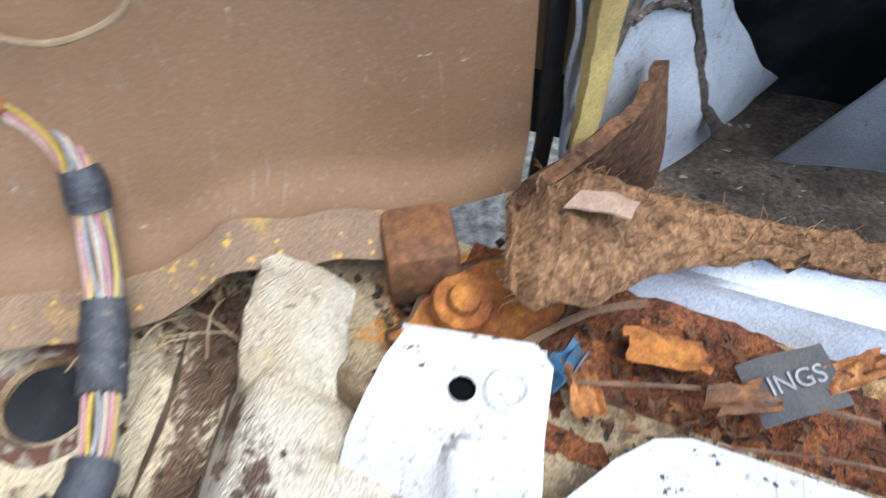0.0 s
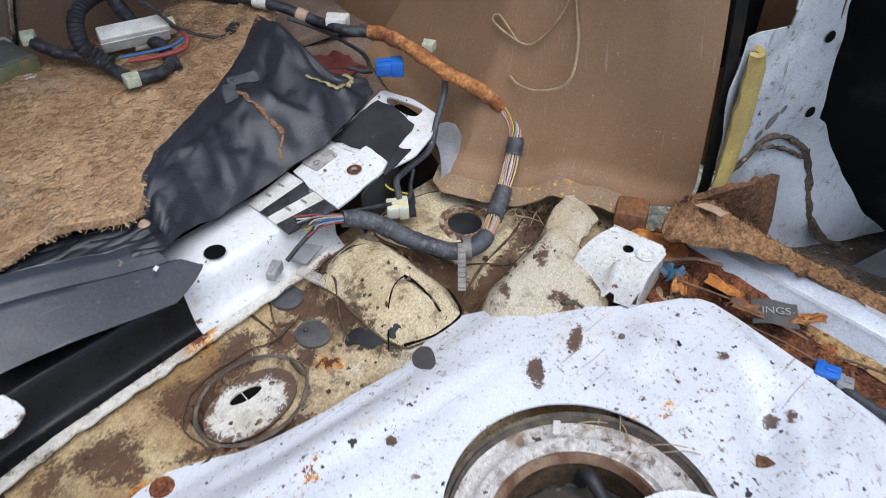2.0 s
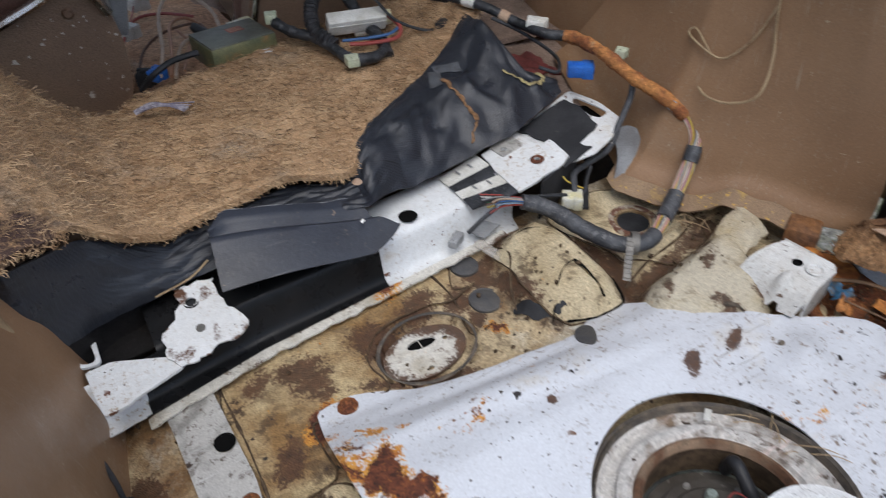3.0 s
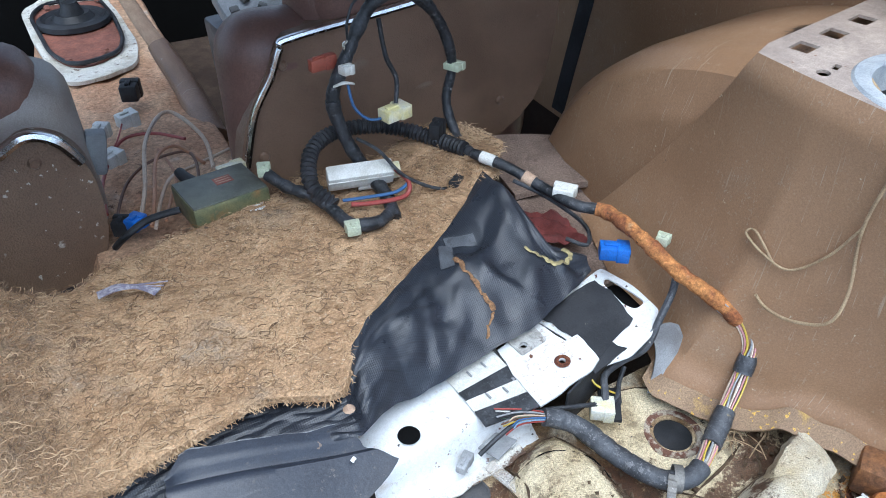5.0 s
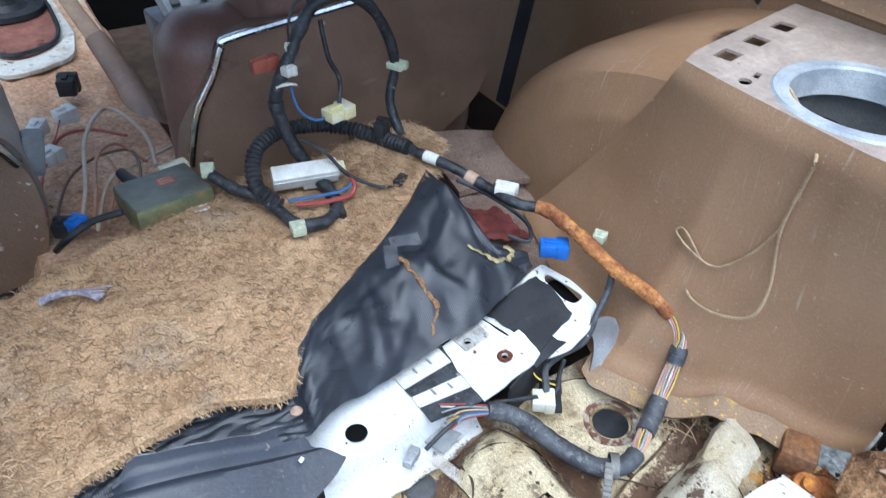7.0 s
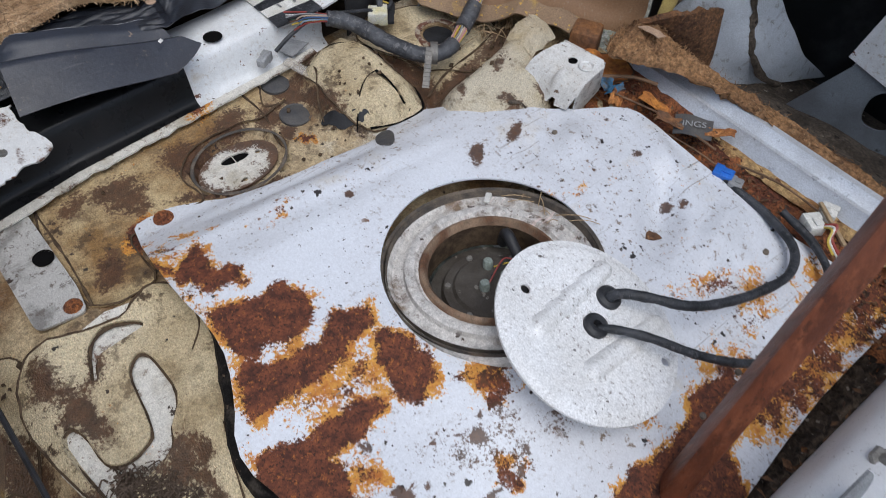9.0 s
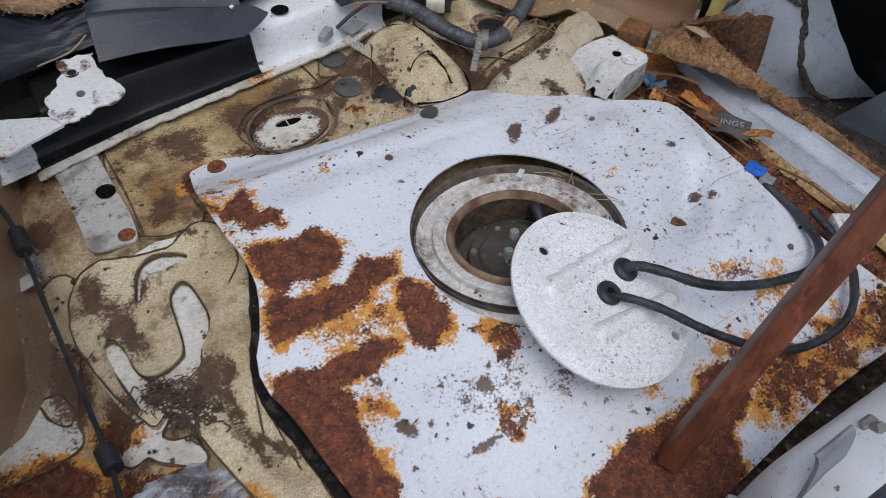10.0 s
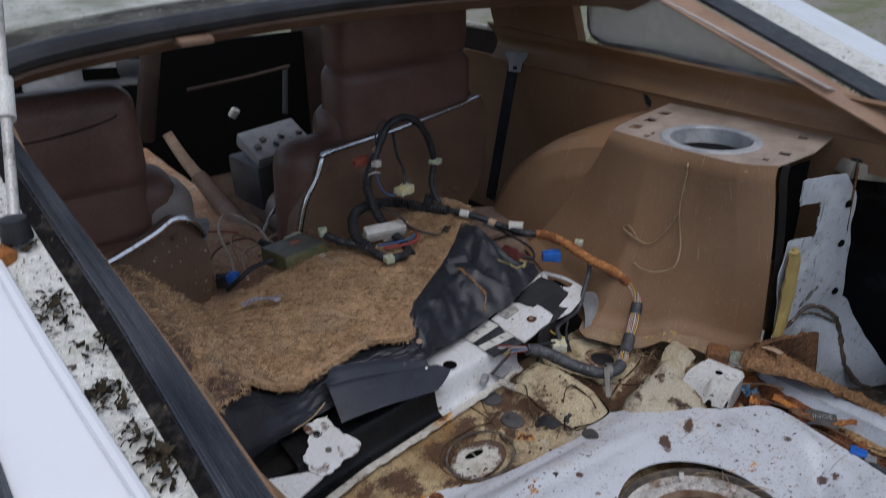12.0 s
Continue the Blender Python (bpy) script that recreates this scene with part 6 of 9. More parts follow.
tagged(foam, "strip of stained yellow foam against the inner panel", "foam")
# sheet that paints the shade seen through the panel's cut-out
backing = part("dark_backing", sheet(lambda u, v: (0.60 + 0.11 * u, 0.12, 0.3 + 0.22 * v), 4, 4, 0.003), M_SHADEBLACK)
tagged(backing, "near-black sheet painting the shade behind the inner panel", "panel", kind="structure")
# the wing cavity is dark through this near-black colour
outer_r = part("outer_panel", sheet(lambda u, v: (1.02 - 0.08 * v, -0.75 + 0.95 * u, -0.25 + 0.85 * v), 10, 10, 0.01), M_DARKWING)
tagged(outer_r, "near-black inside of the rear wing", "panel", kind="structure")
well_floor = part("wing_floor", sheet(lambda u, v: (0.58 + 0.44 * u, 0.05 - 0.85 * v, 0.0 - 0.10 * u + 0.012 * noise.noise(Vector((u * 8, v * 8, 0)))), 20, 24, 0.004), M_GRIME)
tagged(well_floor, "grimy floor of the wing beside the boot", "panel", kind="structure")
corner = thing("corner_panel", "grey rear corner panel with an oval cut-out", "panel", kind="structure", at=(0.85, -0.22, 0))
part("sheet", upright(plate([(-0.14, -0.12), (0.12, -0.12), (0.13, 0.2), (0.03, 0.24), (-0.005, 0.12)], [smooth2([(0.035, 0.0), (0.075, 0.0), (0.085, 0.045), (0.06, 0.075), (0.03, 0.05)], 5)], lambda x, y: 0.0, 0.004, 0.06), pose(0.855, -0.20, -0.02, 90, 0, -80)), M_BLUEGREY, corner)
part("lip", tube([(0.86, -0.12, -0.1), (0.86, -0.17, 0.03), (0.86, -0.19, 0.1), (0.87, -0.23, 0.22)], 0.006, 4, 8), M_BLUEWHITE, corner)
part("bracket", upright(plate([(-0.02, 0.0), (0.08, -0.03), (0.09, 0.12), (0.0, 0.1)], [ellipse(0.045, 0.04, 0.012, 0.012, 0, 16)], lambda x, y: 0.0, 0.004, 0.06), pose(0.845, -0.185, 0.085, 90, 0, -80)), M_WHITE, corner, "white painted bracket")
tail_box = thing("lamp_carrier", "cream plastic carrier on the wing edge", "bracket", at=(0.8, 0.06, 0.5))
part("block", box((0.12, 0.06, 0.035), pose(0.83, 0.045, 0.492, 0, 8, -35), 0.004), M_CREAMPL, tail_box)
part("knob", lathe([(0, 0.012), (0.014, 0.01), (0.018, 0.0), (0, 0)], pose(0.80, 0.06, 0.512), 16), M_RUBBER, tail_box)

# rusty channel and aluminium rail on the right
channel = part("side_channel", sheet(lambda u, v: (0.425 + 0.135 * u, 0.12 - 0.68 * v, 0.035 - (0.03 + 0.06 * (1 - u)) * v + 0.008 * abs(2 * u - 1) + 0.006 * noise.noise(Vector((u * 9, v * 30, 0)))), 14, 60, 0.004), M_RUST)
tagged(channel, "side channel of flaking brown and orange rust", "channel", kind="structure")
rail_profile = [(0.548, 0.026), (0.552, 0.033), (0.568, 0.048), (0.572, 0.056), (0.5755, 0.057), (0.578, 0.051), (0.592, 0.060), (0.598, 0.067), (0.606, 0.068), (0.611, 0.06), (0.613, 0.02)]
alu = thing("sill_rail", "silver painted sill rail with a raised rib", "sill rail", kind="structure", at=(0.58, -0.2, 0.03))
part("rail", sheet(lambda u, v: (rail_profile[round(u * 10)][0], 0.085 - 0.68 * v, rail_profile[round(u * 10)][1] - 0.004 * v), 10, 20, 0.002), M_ALU, alu)
part("rust_edge", sheet(lambda u, v: (0.535 + 0.016 * v + 0.004 * noise.noise(Vector((u * 30, 0, 3))), 0.02 - 0.6 * u, 0.036 - 0.01 * (1 - v) + 0.003 * noise.noise(Vector((u * 40, v * 3, 0)))), 60, 4, 0.003), M_TANCRUST, alu, "rust eaten tan crusted rail edge")
felt = thing("felt_trim", "matted brown felt strip along the sill rail", "felt", at=(0.58, 0.0, 0.08))


def felt_strip(u, v):
    c = spline([(0.513, 0.085, 0.120), (0.535, 0.045, 0.124), (0.565, 0.0, 0.110), (0.598, -0.07, 0.092), (0.618, -0.16, 0.078), (0.63, -0.3, 0.066), (0.636, -0.45, 0.055)], 8)
    p = c[min(len(c) - 1, int(u * (len(c) - 1) + 0.5))]
    w = lerp([(0, 0.03), (0.08, 0.05), (0.2, 0.054), (0.33, 0.034), (0.5, 0.017), (1, 0.011)], u) * (1 + 0.25 * noise.noise(Vector((u * 12, 3 * v, 8))))
    a = math.pi * v
    n = 0.006 * noise.noise(Vector((u * 30, v * 6, 0))) + 0.004 * noise.noise(Vector((u * 90, v * 20, 4)))
    return (p.x - w * math.cos(a), p.y - w * 0.3 * math.cos(a), p.z + (0.4 * w + n) * math.sin(a) - 0.01 + n)


part("strip", sheet(felt_strip, 48, 14, 0.008), M_FELT, felt)
part("flap", sheet(lambda u, v: (0.55 + 0.15 * u + 0.012 * v * u, 0.066 - 0.055 * u + 0.02 * math.sin(v * 3 + u * 4) * (1 - 0.5 * u), (0.065 - 0.075 * u) * (1 - v) + (0.128 + 0.022 * math.sin(math.pi * min(1, u * 0.9 + 0.1))) * v + 0.008 * noise.noise(Vector((u * 9, v * 9, 0)))), 34, 26, 0.010), M_FELTDARK, felt, "dark standing felt flap")
part("label", plate(jag2([(0.525, 0.052), (0.543, 0.048), (0.549, 0.028), (0.545, 0.012), (0.528, 0.014), (0.53, 0.032)], 0.003, 2, 0.006), [], lambda x, y: 0.147 - 0.15 * (x - 0.535), 0.0015, 0.01), M_FELTPALE, felt, "pale torn scrap")
hairs = bmesh.new()
for k in range(900):
    u, v = random.random() ** 1.4, random.random()
    q = Vector(felt_strip(u, v))
    d = Vector((random.uniform(-1, 1), random.uniform(-1, 1), random.uniform(0.0, 1))).normalized() * random.uniform(0.004, 0.012)
    tube([q, q + d * 0.6 + Vector((0, 0, 0.001)), q + d], 0.0004, 2, 3, hairs)
part("hairs", hairs, M_FELT, felt, "loose felt hairs")

bracket = thing("corner_bracket", "white folded steel bracket with a hole and stamped ring", "bracket", at=(0.4, 0.07, 0.08))


def br_z(x, y):
    z = lerp([(0.335, 0.07), (0.352, 0.096), (0.366, 0.112), (0.385, 0.118), (0.445, 0.124)], x)
    return z + 0.012 * smoothstep(1.0, 0.55, math.hypot((x - 0.366) / 0.018, (y - 0.064) / 0.010))


part("plate", plate([(0.41, 0.123), (0.43, 0.118), (0.442, 0.045), (0.432, 0.033), (0.36, 0.022), (0.345, 0.024), (0.342, 0.046), (0.347, 0.050), (0.347, 0.058), (0.341, 0.062), (0.333, 0.118), (0.345, 0.128)], [ellipse(0.405, 0.076, 0.0075, 0.0075, 0, 14)], br_z, 0.003, 0.006), M_BRACKET, bracket)
part("ring", lathe([(0.008, 0.0), (0.010, 0.002), (0.012, 0.002), (0.014, 0.0)], pose(0.412, 0.052, br_z(0.412, 0.052) + 0.001), 18), M_BRACKET, bracket)
part("hole", lathe([(0.0, -0.004), (0.007, -0.004), (0.0076, 0.001)], pose(0.405, 0.076, br_z(0.405, 0.076)), 16), M_SHADEBLACK, bracket)
part("side", sheet(lambda u, v: (0.44 - 0.012 * u + 0.012 * v, 0.046 + 0.074 * u, 0.123 - 0.06 * v), 6, 4, 0.003), M_SCUFF, bracket, "grey bracket side")
part("rear_side", sheet(lambda u, v: (0.36 + 0.08 * u, 0.022 + 0.02 * u, br_z(0.36 + 0.08 * u, 0.03) - 0.055 * v), 8, 4, 0.003), M_SCUFF, bracket, "grey bracket side")
rust_block = thing("rusty_mount", "rusty orange mounting block with a bolt", "mount", at=(0.5, 0.11, 0.05))
part("block", box((0.05, 0.05, 0.05), pose(0.515, 0.145, 0.075, 0, 0, 30), 0.006), M_BROWNRUST, rust_block)
part("bolt", lathe([(0, 0.012), (0.01, 0.01), (0.012, 0.003), (0.02, 0.002), (0.022, -0.004), (0, -0.004)], pose(0.49, 0.105, 0.07, 15, -10, 0), 14), M_ORANGERUST, rust_block)
pad("rust_crust", [(0.45, 0.14), (0.5, 0.13), (0.55, 0.09), (0.53, 0.04), (0.47, 0.06)], 0.02, "crust of orange rust beside the bracket", 12, material=M_ORANGERUST, amp=0.008)

# litter in the channel: torn tape, orange scraps, leaf litter
def scrap(name, x, y, z, a, b, turn, label, material, seed):
    o = part(name, upright(sheet(lambda u, v: (a * (u - 0.5), b * (v - 0.5) + 0.006 * noise.noise(Vector((u * 4, v * 3, seed))), 0.010 * noise.noise(Vector((u * 3, v * 3, seed + 2)))), 8, 6, 0.0015), pose(x, y, z, random.uniform(-12, 12), random.uniform(-12, 12), turn)), material)
    return tagged(o, label, "scrap")


scrap("orange_card", 0.508, -0.03, 0.055, 0.03, 0.055, 15, "orange rusted metal scrap in the channel", M_ORANGERUST, 1)
scrap("orange_tape", 0.527, -0.143, 0.064, 0.018, 0.045, 35, "strip of orange tape stuck to a black scrap", M_ORANGETAPE, 2)
scrap("dark_tape", 0.483, -0.078, 0.066, 0.022, 0.048, 30, "crumpled brown tape scrap", M_BROWNRUST, 3)
scrap("blue_tape", 0.455, 0.045, 0.075, 0.02, 0.03, 20, "torn blue tape end beside the bracket", M_BLUETAPE, 4)
scrap("blue_tape", 0.47, 0.03, 0.065, 0.014, 0.034, 70, "torn blue tape end beside the bracket", M_BLUETAPE, 5)
scrap("brown_tape", 0.46, 0.015, 0.062, 0.02, 0.036, 120, "curled brown tape end", M_ORANGETAPE, 6)
tape_scrap = part("black_label", upright(sheet(lambda u, v: (0.060 * (u - 0.5), 0.042 * (v - 0.5), 0.004 * math.sin(u * 5)), 8, 5, 0.0015), pose(0.506, -0.108, 0.062, 8, -6, -56)), M_PLUG)
tagged(tape_scrap, "black label scrap with the letters INGS", "label")
txt = bpy.data.curves.new("letters", "FONT")
txt.body, txt.size, txt.extrude, txt.align_x, txt.align_y = "INGS", 0.017, 0.0002, "CENTER", "CENTER"
letters = new("letters", txt)
letters.matrix_world = pose(0.506, -0.108, 0.0668, 8, -6, -56)
txt.materials.append(M_GREYPL)
letters.parent = tape_scrap
litter = thing("leaf_litter", "brown leaf litter and rust flakes in the channel", "litter", kind="stuff")
lb = bmesh.new()
for k in range(900):
    v = random.random()
    p = Vector((0.43 + 0.115 * random.random(), 0.1 - 0.62 * v, 0.043 - 0.05 * v + random.uniform(0, 0.012)))
    s = random.uniform(0.002, 0.007)
    q = pose(*p, random.uniform(-40, 40), random.uniform(-40, 40), random.uniform(0, 360))
    lb.faces.new([lb.verts.new(q @ Vector(c)) for c in ((-s, -s * 0.4, 0), (s * 0.3, -s * 0.5, 0.002), (s, 0.1 * s, 0), (0.1 * s, s * 0.5, 0.001))])
for k in range(260):
    x, y = random.uniform(-0.6, 0.2), random.uniform(-0.62, -0.555)
    if random.random() < 0.5:
        x, y = random.uniform(0.1, 0.55), random.uniform(-0.6, -0.53)
    s = random.uniform(0.004, 0.012)
    q = pose(x, y, -0.02 + random.uniform(0, 0.012), random.uniform(-50, 50), random.uniform(-50, 50), random.uniform(0, 360))
    lb.faces.new([lb.verts.new(q @ Vector(c)) for c in ((-s, -s * 0.4, 0), (s * 0.3, -s * 0.5, 0.003), (s, 0.1 * s, 0), (0.1 * s, s * 0.5, 0.001))])
part("flakes", lb, M_LITTER, litter, smooth=False)
for k, (a, b, r) in enumerate((((0.46, 0.02, 0.065), (0.5, -0.16, 0.055), 0.0018), ((0.44, -0.05, 0.07), (0.475, -0.24, 0.05), 0.0012), ((0.50, -0.2, 0.055), (0.53, -0.33, 0.045), 0.0018), ((0.47, 0.06, 0.07), (0.53, -0.01, 0.07), 0.003))):
    tw = part("twig", tube([a, ((a[0] + b[0]) / 2 + 0.006, (a[1] + b[1]) / 2, (a[2] + b[2]) / 2 + 0.004), b], r, 5, 6, wob=0.3), M_TWIG)
    tagged(tw, "dry brown twig lying in the channel", "twig", "twigs")


def connector(x, y, z, turn, size, material, label, name="connector", pitch=0, wires=()):
    """A plug: a stepped housing with a latch and a row of cavities."""
    c = thing(name, label, "connector", at=(x, y, z))
    m = pose(x, y, z, pitch, 0, turn)
    a, b, h = size
    housing = part("housing", box((a, b, h), m, min(size) * 0.12), material, c)
    part("collar", box((a * 0.45, b * 1.12, h * 1.15), m @ pose(a * 0.28, 0, 0), min(size) * 0.1), material, c)
    part("latch", box((a * 0.5, b * 0.3, h * 0.2), m @ pose(-a * 0.1, 0, h * 0.55), min(size) * 0.05), material, housing)
    for k in range(3 if a > 0.022 else 2):
        part("cavity", box((0.002, b * 0.18, h * 0.3), m @ pose(a * 0.505, b * (k - 1) * 0.3, 0), 0.0), M_SHADEBLACK, housing)
    return c


connector(0.455, -0.205, 0.062, 110, (0.03, 0.022, 0.018), M_BLUEPL, "bright blue plastic connector in the rusty channel", "blue_connector")
connector(0.456, -0.228, 0.06, 110, (0.02, 0.02, 0.016), M_GREYPL, "grey connector half plugged into a blue one", "grey_connector")
splinter = part("wood_splinter", box((0.006, 0.076, 0.005), pose(0.505, -0.361, 0.062, 6, 0, -28), 0.001), M_STRAW)
tagged(splinter, "pale wood splinter lying across the channel", "splinter")
connector(0.535, -0.342, 0.048, 20, (0.026, 0.022, 0.016), M_PLASTIC, "small white connector beside the sill rail", "white_connector")
for k, mt in enumerate((M_YELLOW, M_PLASTIC, M_REDWIRE)):
    tagged(part("lead", tube([(0.493, -0.352, 0.055), (0.488 + 0.006 * k, -0.368, 0.068), (0.474 + 0.004 * k, -0.376, 0.058), (0.468, -0.392 - 0.008 * k, 0.05)], 0.0018 + 0.0012 * (k == 2), 5, 6), mt), "short wire end at the white connector", "wire")
connector(0.492, -0.342, 0.052, 60, (0.03, 0.024, 0.018), M_PLASTIC, "white plastic connector among leaf litter", "white_connector")

# ---- carpet and sheets ----
def carpet_z(x, y):
    z = 0.205 + 0.185 * smoothstep(-0.36, -0.585, x) - 0.085 * smoothstep(0.56, 0.40, y) * smoothstep(-0.4, -0.57, x) + 0.065 * smoothstep(0.12, 0.3, x) * smoothstep(0.6, 0.78, y)
    z += 0.015 * smoothstep(0.75, 0.95, y) * smoothstep(-0.4, -0.1, x) - 0.03 * bump2(x, y, -0.44, 0.62, 0.12, 0.2, 0) * 0.5
    return z


def carpet_rear(x):
    return lerp([(-0.6, 0.43), (-0.555, 0.402), (-0.47, 0.458), (-0.382, 0.485), (-0.27, 0.52), (-0.227, 0.528), (-0.18, 0.53), (-0.113, 0.505), (-0.088, 0.508), (-0.055, 0.555), (-0.02, 0.6), (0.05, 0.655), (0.13, 0.71), (0.2, 0.745), (0.3, 0.78), (0.35, 0.84)], x)


def carpet(u, v):
    x = -0.60 + 0.95 * u
    rear = carpet_rear(x)
    front = lerp([(-0.6, 0.86), (-0.44, 0.86), (-0.36, 0.9), (-0.32, 0.92), (-0.19, 0.945), (0.06, 1.02), (0.25, 0.97), (0.32, 0.9), (0.35, 0.86)], x)
    y = rear + (front - rear) * v + 0.008 * noise.noise(Vector((x * 25, 0, v * 3))) * (1 - v) + 0.012 * noise.noise(Vector((x * 14, 5, 0))) * v
    z = carpet_z(x, y) + 0.012 * noise.noise(Vector((x * 9, y * 9, 0))) + 0.004 * noise.noise(Vector((x * 40, y * 40, 0)))
    return (x, y, z - 0.02 * smoothstep(0.93, 1.0, v))


jute = part("carpet", sheet(carpet, 150, 90, 0.012), M_JUTE)
stamp(jute, "stain", lambda x, y, z: 0.55 * smoothstep(-0.45, -0.57, x + 0.05 * noise.noise(Vector((y * 9, 2, 0)))) + 0.35 * smoothstep(0.1, 0.5, noise.noise(Vector((x * 6, y * 6, 4)))))
tagged(jute, "carpet folded over with its matted brown jute backing up", "carpet")
fibres = thing("jute_fibres", "loose curled jute fibres on the carpet backing", "fibres", kind="stuff")
for name, material, num, label in (("light_fibres", M_FIBRE, 8500, "pale curled fibres"), ("dark_fibres", M_FIBREDARK, 4200, "dark curled fibres")):
    fb = bmesh.new()
    for k in range(num):
        u, v = random.uniform(0.01, 0.985), random.uniform(0.015, 0.98)
        if material is M_FIBREDARK and k % 3 == 0:
            u *= 0.2
        p = Vector(carpet(u, v)) + Vector((0, 0, 0.0008))
        a, L, c = random.uniform(0, 6.28), random.uniform(0.003, 0.0075), random.uniform(-1.3, 1.3)
        pts = [p]
        for q in range(3):
            p = p + Vector((math.cos(a), math.sin(a), (0.35, 0.05, -0.25)[q])) * L
            a += c
            pts.append(p)
        tube(pts, random.uniform(0.0003, 0.0006), 2, 3, fb)
    part(name, fb, material, fibres, label)
fb = bmesh.new()
for k in range(1500):
    p = Vector(carpet(random.uniform(0.02, 0.97), random.uniform(0.0, 0.015))) + Vector((0, -0.002, random.uniform(-0.011, 0.001)))
    a, L = random.uniform(-2.6, -0.5), random.uniform(0.002, 0.006)
    d = Vector((math.cos(a), math.sin(a), random.uniform(-0.7, 0.4)))
    tube([p, p + d * L, p + d * L * 1.6 + Vector((random.uniform(-1, 1), 0, random.uniform(-1, 0.4))) * L], random.uniform(0.0003, 0.0007), 2, 3, fb)
part("edge_fibres", fb, M_FIBRE, fibres, "frayed fibres along the cut edge")
wb3 = bmesh.new()
for k in range(16):
    a, b = random.uniform(-0.008, 0.008), random.uniform(-0.012, 0.012)
    tube([(-0.338, 0.815 + a, 0.222), (-0.31, 0.806 + a * 0.5, 0.230 + 0.003 * (k % 3)), (-0.285, 0.80 + b * 0.4, 0.229), (-0.255 + b, 0.79 + b, 0.222)], random.uniform(0.001, 0.0022), 4, 5, wb3)
wad = part("frayed_cord", wb3, M_THREAD)
tagged(wad, "bundle of grey-violet threads on the jute", "threads", kind="stuff")


def black_edge(u, v):
    """The rubber backing that shows along the rear edge of the carpet."""
    x = -0.57 + 0.922 * u
    top = lerp([(-0.09, 0.525), (-0.02, 0.60), (0.05, 0.645), (0.13, 0.697), (0.2, 0.735), (0.275, 0.785), (0.284, 0.76), (0.291, 0.70), (0.299, 0.632), (0.352, 0.594)], x)
    zt = lerp([(-0.02, 0.208), (0.13, 0.212), (0.22, 0.235), (0.275, 0.268), (0.284, 0.255), (0.291, 0.235), (0.299, 0.212), (0.352, 0.188)], x)
    if x < -0.02:
        k = smoothstep(-0.12, -0.02, x)
        top = (carpet_rear(x) + 0.02) * (1 - k) + top * k
        zt = (carpet_z(x, carpet_rear(x)) - 0.03) * (1 - k) + zt * k
    low = lerp([(-0.57, 0.42), (-0.46, 0.455), (-0.235, 0.475), (-0.12, 0.466), (-0.09, 0.462), (-0.05, 0.488), (0.0, 0.506), (0.067, 0.514), (0.14, 0.522), (0.23, 0.530), (0.352, 0.575)], x)
    zl = lerp([(-0.57, 0.13), (-0.46, 0.13), (-0.3, 0.14), (-0.12, 0.165), (-0.07, 0.158), (0.0, 0.135), (0.1, 0.14), (0.2, 0.155), (0.32, 0.172), (0.352, 0.178)], x)
    y = top + (low - top) * v
    z = zt + (zl - zt) * (0.35 * v + 0.65 * v * v) + 0.010 * smoothstep(-0.1, 0.0, x) * math.sin(math.pi * v) * (1 + noise.noise(Vector((x * 16, v * 2, 0))))
    rise = math.sin(math.pi * min(1.0, max(0.0, v)))
    loose = smoothstep(0.10, 0.19, x)
    crease = 1 - abs(noise.noise(Vector((x * 13 + y * 7, y * 9 - x * 4, 3)))) * 3.2
    z += rise * (0.011 * loose * max(0.0, crease) + 0.008 * loose * math.sin(26 * (x * 0.8 + y * 1.1)) + 0.006 * (1 - loose) * max(0.0, 1 - abs(x - 0.075 - 0.25 * (y - 0.6)) / 0.018))
    z -= 0.014 * max(0.0, 1 - abs(x + 0.074) / 0.016) * rise
    return (x, y + 0.006 * noise.noise(Vector((x * 18, v * 4, 2))), z + 0.004 * noise.noise(Vector((x * 35, v * 9, 1))))


def on_black(x, y, lift=0.0065):
    """The point of the rubber sheet over a place in plan."""
    u = (x + 0.57) / 0.922
    a, b = black_edge(u, 0.0)[1], black_edge(u, 1.0)[1]
    p = black_edge(u, max(0.0, min(1.0, (a - y) / (a - b))))
    return Vector((x, p[1], p[2] + lift))


black_sheet = thing("rubber_sheet", "black creased rubber backing sheet of the carpet", "rubber sheet", at=(0, 0.55, 0.15))
part("sheet", sheet(black_edge, 240, 44, 0.004), M_TAR, black_sheet)
def ragged(pts, amp, seed):
    """A broken line with small steps to and fro."""
    rnd = random.Random(seed)
    out = []
    for (ax, ay), (bx, by) in zip(pts, pts[1:]):
        for k in range(5):
            out.append((ax + (bx - ax) * k / 5 + rnd.uniform(-amp, amp), ay + (by - ay) * k / 5 + rnd.uniform(-amp, amp)))
    return out + [pts[-1]]


for line_, r in (([(0.150, 0.650), (0.150, 0.628), (0.156, 0.606), (0.158, 0.585), (0.166, 0.560)], 0.0030), ([(0.283, 0.765), (0.288, 0.735), (0.292, 0.705), (0.296, 0.67)], 0.0030), ([(0.166, 0.560), (0.155, 0.550), (0.140, 0.535)], 0.0014)):
    part("tear", tube([on_black(x, y) for x, y in ragged(line_, 0.0022, 4)], r, 2, 6, flat=0.45, wob=1.2), M_FELT, black_sheet, "frayed tear with brown fibre")
part("glue_line", tube([on_black(x, y, 0.0075) for x, y in ragged([(0.258, 0.628), (0.272, 0.604), (0.289, 0.585), (0.312, 0.586), (0.325, 0.598), (0.318, 0.608)], 0.0022, 9)], 0.0038, 2, 6, flat=0.35, wob=1.0), M_YGLUE, black_sheet, "dried yellow glue line")
